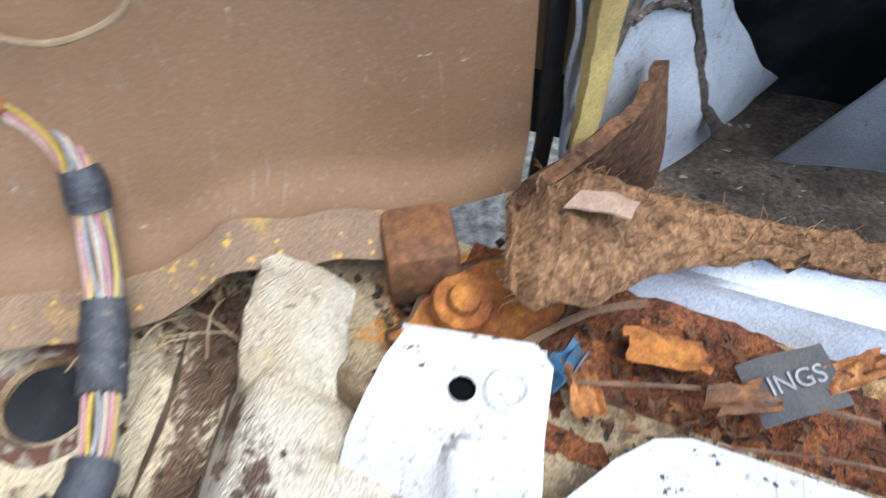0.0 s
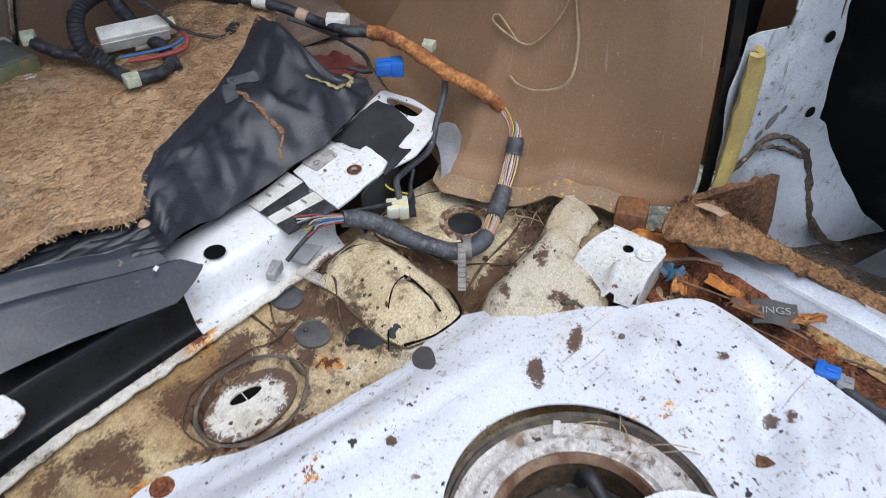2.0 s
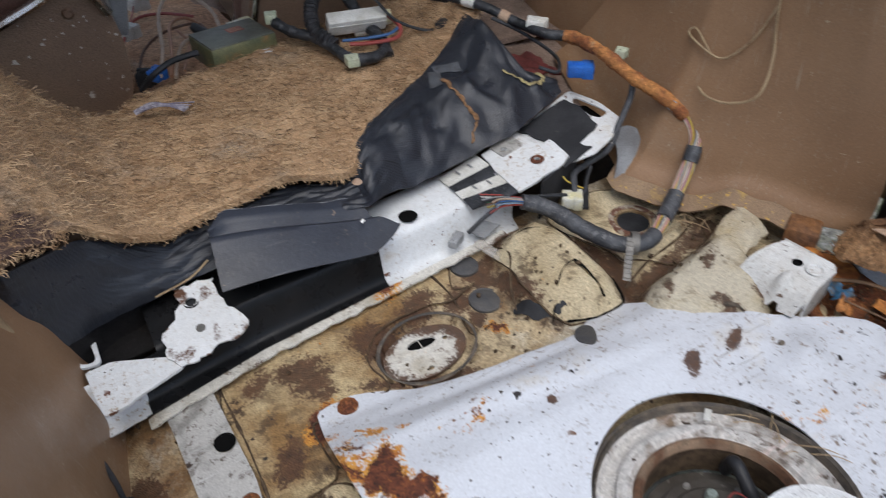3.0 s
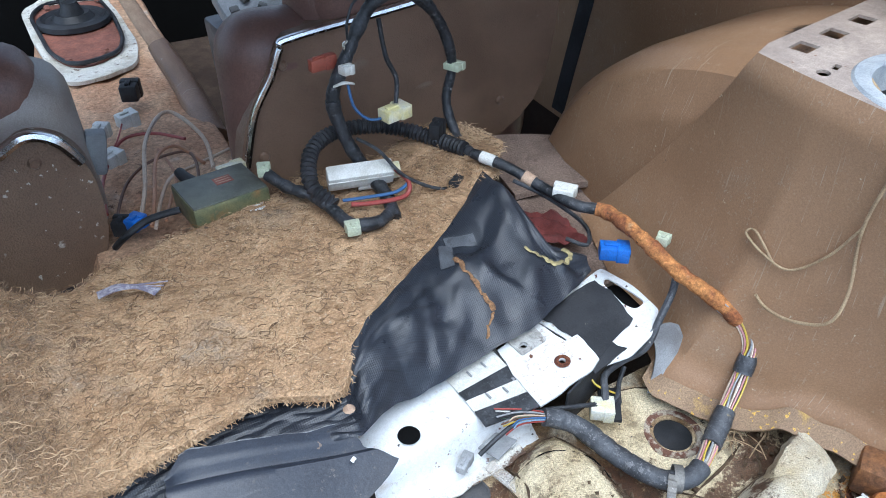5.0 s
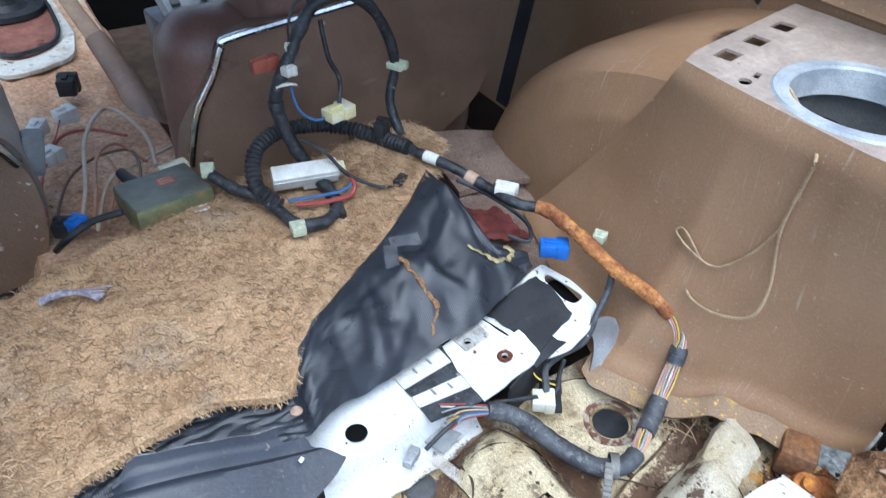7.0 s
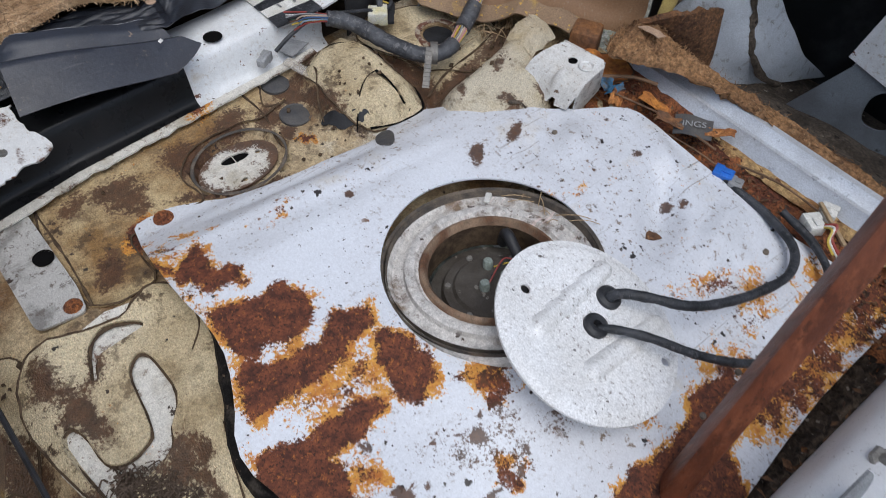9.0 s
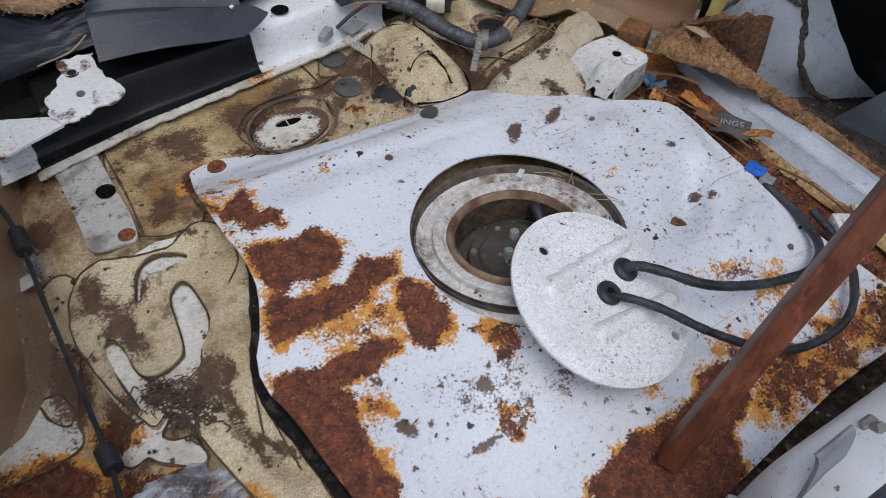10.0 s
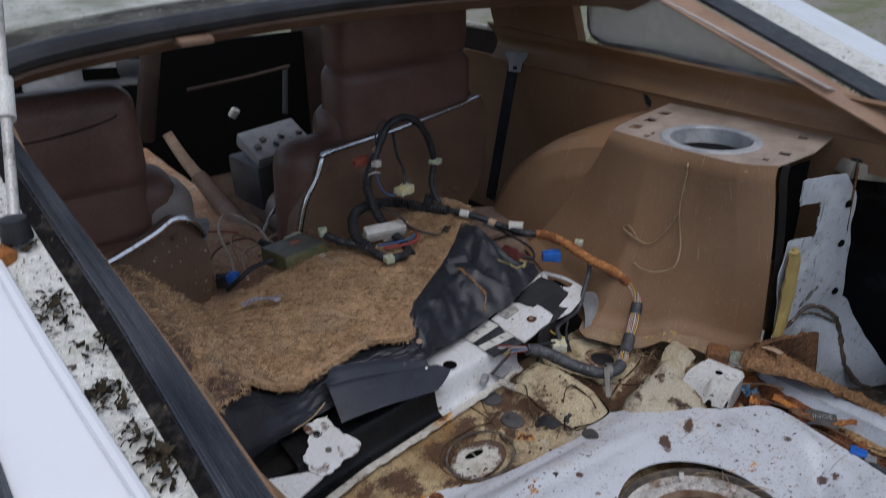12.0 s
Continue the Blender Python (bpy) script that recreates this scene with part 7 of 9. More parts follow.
for a, b, c, d in ((0.155, 0.690, 0.200, 0.682), (0.152, 0.684, 0.132, 0.640)):
    w = Vector((b - d, c - a)).normalized() * 0.0105
    part("tape_strip", sheet(lambda u, v: on_black(a + (c - a) * u + w.x * (v - 0.5) * 2, b + (d - b) * u + w.y * (v - 0.5) * 2, 0.007), 10, 4, 0.0015), M_TAPEGREY, black_sheet, "grey tape strip")
stud_c = part("stud", lathe([(0, 0.006), (0.004, 0.005), (0.008, 0.0), (0, -0.001)], Matrix.Translation(Vector((-0.096, 0.474, 0.201))), 10), M_FELTPALE, black_sheet, "pale rusty stud")
def underlay(u, v):
    x = -0.54 + 0.52 * u
    y = carpet_rear(x) + 0.03 - 0.03 * v + 0.008 * noise.noise(Vector((u * 14, v * 3, 0)))
    return (x, y, carpet_z(x, carpet_rear(x)) - 0.035 - (0.12 + 0.10 * (1 - u) ** 2) * v + 0.01 * v * noise.noise(Vector((u * 10, v * 5, 3))))


under = part("rubber_underlay", sheet(underlay, 60, 16, 0.006), M_BLACKRUST)
tagged(under, "black drooping rubber underlay below the carpet edge", "rubber sheet")
slate = thing("slate_sheet", "slate grey plastic sheet hanging from the carpet edge", "plastic sheet", at=(-0.2, 0.44, 0.17))
def slate_fn(u, v):
    w = 1.4 * v - 0.4
    end = lerp([(-0.4, -0.105), (0.0, -0.088), (0.45, -0.056), (0.7, -0.075), (0.85, -0.092), (1.0, -0.112)], w) + 0.003 * noise.noise(Vector((w * 14, 3, 0)))
    x = -0.318 + (end + 0.318) * u - 0.012 * max(0, w) * (1 - u)
    s_ = (x + 0.318) / 0.262
    up = max(0.0, -w) * (1 + 0.35 * noise.noise(Vector((x * 22, 1, 0)))) * smoothstep(-0.02, 0.12, s_)
    d = max(0.0, w)
    return (x, 0.478 - 0.035 * s_ - (0.075 - 0.02 * s_) * d + 0.075 * up, 0.196 - 0.04 * s_ - (0.048 - 0.022 * s_) * d + 0.02 * up - 0.010 * smoothstep(0.15, 0.0, d) * smoothstep(-0.2, 0.0, w) + 0.003 * math.sin(s_ * 6))


slate_ob = part("sheet", sheet(slate_fn, 44, 20, 0.002), M_PLATE, slate)
part("torn_edge", tube([Vector(slate_fn(0.1 + 0.88 * k / 16, 0.0)) + Vector((0, 0, 0.001)) for k in range(17)], 0.0011, 3, 5, wob=0.8), M_GREYFLAP, slate, "pale torn edge")
part("paint_chip", box((0.007, 0.005, 0.0008), pose(-0.112, 0.428, 0.166, 30, -8, 30), 0.0003), M_PLASTIC, slate)
string_low = part("string", tube([(-0.41, 0.45, 0.14), (-0.36, 0.462, 0.142), (-0.33, 0.465, 0.16)], 0.0014, 5, 5), M_STRAW)
tagged(string_low, "pale string under the rubber sheet", "string")

# piece of cabin carpet by the wheel arch, and dark red cloth below it
side_carpet = part("side_carpet", sheet(lambda u, v: (0.355 + 0.19 * u + 0.03 * v, 0.80 - 0.05 * u + 0.22 * v - 0.05 * v * u, 0.19 + 0.01 * math.sin(3 * u) - 0.03 * smoothstep(0.9, 1, u)), 24, 20, 0.012), M_CARPET)
tagged(side_carpet, "grey-brown carpet piece against the wheel arch", "carpet")
low_carpet = part("side_carpet", sheet(lambda u, v: (0.34 + 0.15 * u, 0.58 + 0.22 * v, 0.13 + 0.045 * v + 0.008 * noise.noise(Vector((u * 7, v * 7, 0)))), 20, 20, 0.01), M_CARPET)
tagged(low_carpet, "grey-brown carpet beside the wheel housing", "carpet")
red_cloth = part("red_cloth", sheet(lambda u, v: (0.315 + 0.085 * u, 0.665 + 0.1 * v - 0.03 * u, 0.188 + 0.014 * noise.noise(Vector((u * 5, v * 5, 2))) - 0.01 * u), 16, 14, 0.004), M_REDCLOTH)
tagged(red_cloth, "dark red cloth showing below the rubber sheet", "cloth")

# ---- wiring ----
harness = thing("wiring_harness", "thick wiring harness, part bare coloured wires and part orange tape", "wiring harness", at=(0.4, 0.4, 0.1))
MAIN = [(0.272, 0.815, 0.29), (0.305, 0.755, 0.285), (0.334, 0.705, 0.27), (0.353, 0.635, 0.268), (0.385, 0.594, 0.268), (0.386, 0.517, 0.27), (0.397, 0.452, 0.252), (0.418, 0.398, 0.235), (0.443, 0.36, 0.207), (0.446, 0.335, 0.178), (0.43, 0.322, 0.145), (0.395, 0.305, 0.105), (0.345, 0.278, 0.088), (0.295, 0.255, 0.082), (0.255, 0.272, 0.078), (0.225, 0.325, 0.083), (0.198, 0.388, 0.095), (0.16, 0.412, 0.108), (0.115, 0.425, 0.116)]
MP = spline(MAIN, 6)


FACE = [Vector(face_r(i / 40, j / 30)) for i in range(41) for j in range(31)]


def clear_of_face(q):
    """Moves a point towards the boot until it lies in front of the housing's face."""
    for k in range(30):
        near = min(FACE, key=lambda f: (f.y - q.y) ** 2 + (f.z - q.z) ** 2)
        if q.x < near.x - 0.006 or q.z > 0.53:
            break
        q = q + Vector((-0.7, -0.45, 0.5)).normalized() * 0.003
    return q


def run(a, b, r, material, label="", wob=0.06, flat=1.0):
    return part("sleeve", tube(MP[a:b + 1], r, 5, 12, flat=flat, wob=wob * 2, wrap=0.05), material, harness, label)


run(0, 22, 0.009, M_TAPE, "black taped run")
run(22, 48, 0.0115, M_ORANGETAPE, "frayed orange cloth tape", 0.12)
run(56, 60, 0.0135, M_GREYTAPE, "grey tape band")
run(66, 72, 0.0145, M_GREYTAPE, "grey tape sleeve", 0.04)
run(76, len(MP) - 7, 0.014, M_GREYTAPE, "grey taped run", 0.06)
for k in range(26):
    a = 2 * math.pi * k / 15
    rr = 0.0092 if k < 15 else 0.0055
    pts = []
    for i in range(44, 80, 2):
        d = (MP[i + 1] - MP[i - 1]).normalized()
        s = d.cross(Vector((0, 0, 1))).normalized()
        w = s.cross(d)
        t = a + 0.03 * i + 0.4 * noise.noise(Vector((i * 0.2, k, 0)))
        q = rr * (1 + 0.3 * noise.noise(Vector((i * 0.15, k * 3, 1))))
        pts.append(MP[i] + q * (math.cos(t) * s + math.sin(t) * w))
    part("wire", tube(pts, 0.0015, 2, 5), (M_TANWIRE, WIRES[7], M_RUBBER, M_YELLOW, M_GREYPL, M_BLUEWIRE, M_PLASTIC, WIRES[6], M_RUBBER, WIRES[7], M_GREYPL)[(k * 7) % 11], harness)
for k in range(12):
    o = Vector((0, (k % 4 - 1.5) * 0.0055, (k // 4) * 0.004 - 0.002))
    e = Vector(((k % 5) * 0.003 - 0.02, (k % 4 - 1.5) * 0.007, 0.002 * (k % 3)))
    part("wire", tube([MP[-8] + o * 0.7, MP[-5] + o, MP[-2] + o * 1.3, MP[-1] + e + o], 0.0013, 4, 5), WIRES[(k + 3) % len(WIRES)], harness)
tie = thing("cable_tie", "grey ribbed plastic cable tie round the harness", "cable tie", at=(0.262, 0.27, 0.08))
part("band", lathe([(0.0165, -0.006), (0.0185, -0.006), (0.0185, 0.006), (0.0165, 0.006)], Matrix.Translation((0.272, 0.262, 0.08)) @ Vector((0.8, -0.6, 0)).to_track_quat("Z", "Y").to_matrix().to_4x4(), 20, closed=True), M_GREYMETAL, tie)
part("tail", sheet(lambda u, v: (0.262 - 0.046 * u + 0.008 * (v - 0.5), 0.262 - 0.05 * u - 0.008 * (v - 0.5), 0.096 - 0.03 * u + 0.0012 * math.sin(u * 60)), 40, 3, 0.003), M_GREYMETAL, tie)
seat_loop = part("wiring_loom", tube([(0.118, 0.80, 0.215), (0.128, 0.85, 0.228), (0.118, 0.90, 0.25), (0.092, 0.92, 0.305), (0.076, 0.93, 0.381), (0.100, 0.93, 0.438), (0.137, 0.94, 0.495), (0.163, 0.94, 0.524), (0.208, 0.94, 0.531), (0.254, 0.94, 0.504), (0.287, 0.94, 0.448), (0.300, 0.94, 0.391), (0.284, 0.93, 0.332), (0.285, 0.89, 0.28), (0.275, 0.83, 0.285)], (0.0125, 0.008), 24, 12, wob=0.2, wrap=0.08), M_TAPE)
tagged(seat_loop, "black taped wiring loom standing in a loop behind the seat", "wiring loom")
low_loop = part("wiring_loom", tube([(-0.042, 0.955, 0.262), (-0.02, 0.92, 0.25), (0.012, 0.88, 0.245), (0.03, 0.84, 0.235), (0.045, 0.80, 0.228), (0.085, 0.79, 0.226), (0.118, 0.81, 0.225)], 0.0105, 20, 12, wob=0.2, wrap=0.08), M_TAPE)
tagged(low_loop, "black taped loom lying on the jute", "wiring loom")
back_loop = part("wiring_loom", tube([(0.035, 0.85, 0.238), (0.012, 0.89, 0.262), (0.035, 0.94, 0.295), (0.09, 0.965, 0.305), (0.16, 0.965, 0.298), (0.215, 0.945, 0.285), (0.25, 0.90, 0.28), (0.272, 0.84, 0.285)], 0.0125, 40, 12, wob=0.1, ribs=0.14), M_CORRUGATED)
tagged(back_loop, "black corrugated loom behind the white module", "wiring loom")
for pts, r, mt, lb_ in (
    ([(0.163, 0.93, 0.50), (0.17, 0.925, 0.44), (0.185, 0.92, 0.40), (0.178, 0.91, 0.362)], 0.004, M_TAPE, "thin black branch to a yellow connector"),
    ([(0.10, 0.92, 0.41), (0.105, 0.91, 0.37), (0.13, 0.905, 0.345), (0.165, 0.905, 0.345)], 0.0025, M_BLUEWIRE, "blue lead to a yellow connector"),
    ([(0.10, 0.90, 0.32), (0.13, 0.88, 0.30), (0.16, 0.85, 0.26), (0.20, 0.81, 0.245), (0.235, 0.80, 0.245)], 0.003, M_TAPE, "thin black lead to a small black plug"),
    ([(0.06, 0.84, 0.238), (0.10, 0.83, 0.235), (0.15, 0.825, 0.236), (0.165, 0.84, 0.25), (0.155, 0.87, 0.262)], 0.004, M_REDWIRE, "red and blue wires looping to the white module"),
    ([(0.05, 0.85, 0.243), (0.09, 0.845, 0.24), (0.14, 0.835, 0.242), (0.17, 0.845, 0.25)], 0.003, M_BLUEWIRE, "blue wire beside the white module"),
    ([(0.30, 0.73, 0.275), (0.345, 0.69, 0.25), (0.385, 0.64, 0.215), (0.37, 0.61, 0.20), (0.345, 0.635, 0.205)], 0.0035, M_TAPE, "thin loop of black and green wires"),
    ([(0.405, 0.455, 0.245), (0.398, 0.447, 0.215), (0.372, 0.436, 0.18), (0.348, 0.428, 0.14), (0.318, 0.44, 0.115), (0.285, 0.435, 0.108), (0.27, 0.415, 0.10), (0.262, 0.40, 0.088)], 0.0055, M_GREYTAPE, "grey branch lead beside the wheel housing"),
    ([(0.30, 0.45, 0.125), (0.27, 0.455, 0.12), (0.262, 0.43, 0.105), (0.29, 0.41, 0.088)], 0.0016, M_YELLOW, "yellow wire by the branch lead"),
    ([(0.315, 0.43, 0.115), (0.30, 0.42, 0.10), (0.275, 0.40, 0.09), (0.22, 0.41, 0.10), (0.15, 0.425, 0.108), (0.10, 0.42, 0.1), (0.06, 0.415, 0.082)], 0.0035, M_TAPE, "thin black lead along the cross member"),
    ([(0.555, 0.405, 0.552), (0.535, 0.36, 0.548), (0.512, 0.30, 0.52), (0.505, 0.286, 0.48), (0.487, 0.28, 0.405), (0.47, 0.254, 0.338), (0.456, 0.253, 0.288), (0.446, 0.293, 0.262), (0.44, 0.328, 0.259), (0.442, 0.35, 0.265)], 0.0022, M_STRAW, "thin tan cord hanging from the speaker ring"),
    ([(0.487, 0.28, 0.405), (0.472, 0.295, 0.358), (0.458, 0.325, 0.319), (0.455, 0.361, 0.317), (0.456, 0.40, 0.329), (0.46, 0.39, 0.338), (0.456, 0.352, 0.315)], 0.0017, M_STRAW, "frayed tan cord end on the wheel housing"),
):
    if "cord" in lb_:
        pts = [clear_of_face(Vector(q)) for q in spline(pts, 4)]
    lead = part("lead", tube(pts, r, 2, 8), mt) if "cord" in lb_ else part("lead", tube(pts, r, 6, 8), mt)
    tagged(lead, lb_, "wire")
eyelet = thing("ring_terminal", "small silver ring terminal on a thin black lead", "terminal", at=(0.108, 0.932, 0.466))
part("ring", lathe([(0.004, -0.001), (0.0085, -0.001), (0.0085, 0.001), (0.004, 0.001)], pose(0.108, 0.930, 0.466, 80, 20, 0), 18, closed=True), M_CHROME, eyelet)
part("lead", tube([(0.110, 0.932, 0.474), (0.112, 0.934, 0.50), (0.125, 0.936, 0.528), (0.145, 0.937, 0.535), (0.150, 0.938, 0.51)], 0.0022, 6, 6), M_TAPE, eyelet, "thin black lead")
part("wrap", tube([(0.078, 0.922, 0.408), (0.092, 0.914, 0.414), (0.108, 0.918, 0.408)], 0.0055, 5, 8, flat=0.4), M_PLASTIC, seat_loop, "white tape band")
part("wrap", tube([MP[2], MP[3], MP[4]], 0.0105, 2, 10), M_PLASTIC, harness, "white tape band")
part("wrap", tube([MP[9], MP[10], MP[11]], 0.0112, 2, 10), M_FELTPALE, harness, "pale masking tape band")
connector(0.367, 0.546, 0.232, -35, (0.045, 0.026, 0.022), M_BLUEPL, "bright blue plastic connector below the orange harness", "blue_connector")
connector(0.355, 0.665, 0.275, 40, (0.026, 0.034, 0.016), M_PLASTIC, "white connector taped to the harness", "white_connector")
connector(0.408, 0.495, 0.273, 30, (0.018, 0.018, 0.014), M_PALEGREEN, "pale green clip on the harness", "clip")
connector(0.255, 0.40, 0.085, -35, (0.034, 0.03, 0.02), M_PALEYELLOW, "pale yellow connector on the floor", "yellow_connector")
connector(0.275, 0.405, 0.078, 55, (0.06, 0.03, 0.006), M_TARFLAT, "flat black clip under a yellow connector", "clip")
connector(0.173, 0.905, 0.349, 15, (0.05, 0.03, 0.02), M_PALEYELLOW, "yellow and white connector hanging in the loom", "yellow_connector")
connector(0.303, 0.938, 0.392, 30, (0.024, 0.03, 0.012), M_PALEGREEN, "pale clip on the wiring loop", "clip")
connector(0.098, 0.915, 0.435, 20, (0.02, 0.018, 0.014), M_PLASTIC, "white clip on the wiring loop", "clip")
connector(-0.045, 0.962, 0.268, 70, (0.022, 0.02, 0.018), M_PALEGREEN, "pale connector at the end of the loom", "white_connector")
connector(0.04, 0.785, 0.232, 80, (0.024, 0.022, 0.016), M_PALEGREEN, "pale connector lying on the jute", "white_connector")
connector(0.235, 0.80, 0.25, 30, (0.028, 0.018, 0.016), M_RUBBER, "small black plug lying on the carpet", "black_plug")
connector(0.07, 0.945, 0.44, 10, (0.045, 0.014, 0.02), M_REDPL, "red-brown plastic clip behind the seat", "clip")
connector(0.25, 0.90, 0.30, 40, (0.03, 0.02, 0.028), M_RUBBER, "black plug with a brown tab in the loom", "black_plug")
connector(0.04, 0.42, 0.072, 35, (0.03, 0.014, 0.014), M_GREYPL, "clear grey inline connector beside the beam", "inline_connector")
clear = part("clear_strip", box((0.075, 0.018, 0.008), pose(0.083, 0.372, floor_z(0.083, 0.372) + 0.01, 0, 4, -72), 0.003), M_CLEAR)
tagged(clear, "dirty clear plastic strip on the floor", "plastic strip")

module = thing("control_module", "white plastic control module with ribbed case", "control module", at=(0.1, 0.89, 0.25))
MM = pose(0.099, 0.893, 0.255, 25, 0, -12)
part("case", box((0.112, 0.03, 0.034), MM, 0.003), M_PLASTIC, module)
part("rib", box((0.112, 0.006, 0.004), MM @ pose(0, -0.013, 0.006), 0.001), M_PLASTIC, module)
part("foot", box((0.03, 0.03, 0.012), MM @ pose(0.01, 0, -0.022), 0.002), M_PLASTIC, module)
part("socket", box((0.018, 0.022, 0.02), MM @ pose(0.06, 0, 0), 0.002), M_PALEYELLOW, module, "yellowed socket")
relay = thing("relay_box", "green-gold plated metal relay box with a red sticker", "relay box", at=(-0.13, 0.95, 0.22))
RM = pose(-0.118, 0.985, 0.222, -4, 0, 8)
part("case", box((0.13, 0.112, 0.044), RM, 0.004), M_OLIVE, relay)
part("lid", box((0.126, 0.108, 0.004), RM @ pose(0, 0, 0.0225), 0.0015), M_OLIVEGREY, relay, "grey-green lid")
sticker = part("sticker", box((0.030, 0.026, 0.0006), RM @ pose(0.012, 0.012, 0.0248), 0.0), M_REDPL, relay, "faded red sticker")
for k in range(3):
    part("print_bar", box((0.024, 0.0022, 0.0004), RM @ pose(0.012, 0.004 + 0.008 * k, 0.0253), 0.0), M_FELTPALE, sticker)
part("tab", sheet(lambda u, v: RM @ Vector((0.022 + 0.026 * u - 0.004 * v, -0.056 - 0.045 * v, -0.006 - 0.012 * smoothstep(0.3, 0.5, v) + 0.003 * math.sin(v * 25))), 4, 16, 0.0018), M_BRACKET, relay, "steel mounting tab")
part("plug", tube([RM @ Vector((-0.02, 0.05, 0.008)), RM @ Vector((-0.03, 0.075, 0.014)), RM @ Vector((-0.035, 0.10, 0.02))], (0.013, 0.009), 5, 10), M_RUBBER, relay, "black rubber cable boot")
relay_lead = part("lead", tube([(-0.19, 0.96, 0.235), (-0.24, 0.97, 0.225), (-0.28, 0.97, 0.205), (-0.30, 1.0, 0.17)], 0.006, 6, 8), M_RUBBER)
tagged(relay_lead, "black cable leaving the relay box", "wire")

# ---- seats ----
def soft_block(size, m, bevel, puff=0.0):
    bm = box(size, None, bevel, segments=5)
    for v in bm.verts:
        v.co += v.co.normalized() * puff * (0.5 + noise.noise(v.co * 9))
    bm.transform(m)
    return bm


def xz_plate(outline, y, thick):
    bm = plate(outline, [], lambda x, z: 0.0, thick, 0.03)
    bm.transform(pose(0, y, 0, 90, 0, 0))
    return bm


seat_r = thing("front_seat", "brown leather front seat with a chrome edged vinyl back", "car seat", "front seats", at=(0.34, 1.2, -0.1))
back_r = part("back_panel", xz_plate(smooth2([(-0.045, 0.12), (-0.035, 0.25), (0.02, 0.36), (0.055, 0.418), (0.12, 0.428), (0.3, 0.448), (0.58, 0.484), (0.635, 0.47), (0.655, 0.38), (0.61, 0.18), (0.42, 0.08), (0.08, 0.09)], 4), 1.125, 0.05), M_SEATBACK, seat_r, "scuffed brown vinyl back panel")
part("chrome_strip", tube([(-0.04, 1.118, 0.19), (-0.012, 1.115, 0.29), (0.028, 1.112, 0.36), (0.05, 1.112, 0.408), (0.075, 1.112, 0.423), (0.3, 1.112, 0.446), (0.59, 1.112, 0.486), (0.605, 1.114, 0.492)], 0.0085, 6, 8, flat=0.8), M_CHROME, seat_r, "dull chrome trim strip")
part("bolster", soft_block((0.20, 0.16, 0.40), pose(0.055, 1.215, 0.245, 4, 0, 0), 0.075, 0.006), M_SEAT, seat_r)
part("backrest", soft_block((0.54, 0.15, 0.5), pose(0.375, 1.235, 0.27, 4, 0, 0), 0.06, 0.006), M_SEAT, seat_r)
part("upper_backrest", soft_block((0.475, 0.14, 0.24), pose(0.368, 1.20, 0.52, 2, 0, 0), 0.055, 0.006), M_SEAT, seat_r)
part("headrest", soft_block((0.455, 0.13, 0.24), pose(0.365, 1.19, 0.725, 2, 0, 0), 0.055, 0.006), M_SEAT, seat_r)
part("cushion", soft_block((0.5, 0.5, 0.16), pose(0.33, 1.55, 0.06, 8, 0, 0), 0.06, 0.006), M_GREYSEAT, seat_r, "grey-brown seat cushion")
for x, z in ((0.053, 0.372), (-0.004, 0.2), (0.52, 0.2)):
    part("button", lathe([(0, 0.006), (0.007, 0.005), (0.0105, 0.0)], pose(x, 1.122, z, 90, 0, 0), 14), M_SEATBACK, back_r)
seat_l = thing("front_seat", "brown leather front seat with worn, split vinyl back", "car seat", "front seats", at=(-0.55, 1.2, -0.1))
part("back_panel", xz_plate(smooth2([(-0.80, 0.07), (-0.81, 0.22), (-0.74, 0.24), (-0.56, 0.282), (-0.43, 0.325), (-0.375, 0.352), (-0.325, 0.325), (-0.298, 0.24), (-0.31, 0.12), (-0.37, 0.05), (-0.6, 0.04)], 4), 1.10, 0.06), M_SEATBACK_WORN, seat_l, "flaking brown vinyl back panel")
part("chrome_strip", tube([(-0.74, 1.088, 0.245), (-0.56, 1.085, 0.284), (-0.43, 1.085, 0.328), (-0.375, 1.085, 0.354), (-0.335, 1.087, 0.335), (-0.31, 1.09, 0.29)], 0.0115, 6, 8, flat=0.8), M_CHROME, seat_l, "dull chrome trim strip")
part("bolster", soft_block((0.16, 0.18, 0.34), pose(-0.375, 1.22, 0.25, 4, 0, 0), 0.065, 0.006), M_GREYSEAT, seat_l, "grey-brown side bolster")
part("backrest", soft_block((0.5, 0.15, 0.45), pose(-0.58, 1.21, 0.23, 4, 0, 0), 0.06, 0.006), M_SEAT, seat_l)
part("upper_backrest", soft_block((0.36, 0.14, 0.2), pose(-0.58, 1.18, 0.40, 2, 0, 0), 0.055, 0.006), M_SEAT, seat_l)
headrest_l = part("headrest", soft_block((0.33, 0.13, 0.245), pose(-0.565, 1.16, 0.553, 2, 0, 0), 0.05, 0.006), M_SEAT, seat_l)
part("piping", tube([(-0.71, 1.096, 0.60), (-0.64, 1.091, 0.592), (-0.55, 1.090, 0.598), (-0.47, 1.093, 0.612), (-0.452, 1.094, 0.622)], 0.0022, 6, 6), M_SHADEDVINYL, headrest_l, "dark seam piping")
part("button", lathe([(0, 0.006), (0.007, 0.005), (0.0105, 0.0)], pose(-0.376, 1.096, 0.301, 90, 0, 0), 14), M_SEATBACK, seat_l)
buckle = thing("belt_buckle", "grey seat belt buckle beside the seat", "belt buckle", at=(-0.29, 1.2, 0.24))
part("case", box((0.035, 0.025, 0.09), pose(-0.285, 1.19, 0.25, 10, 12, 0), 0.006), M_GREYPL, buckle)

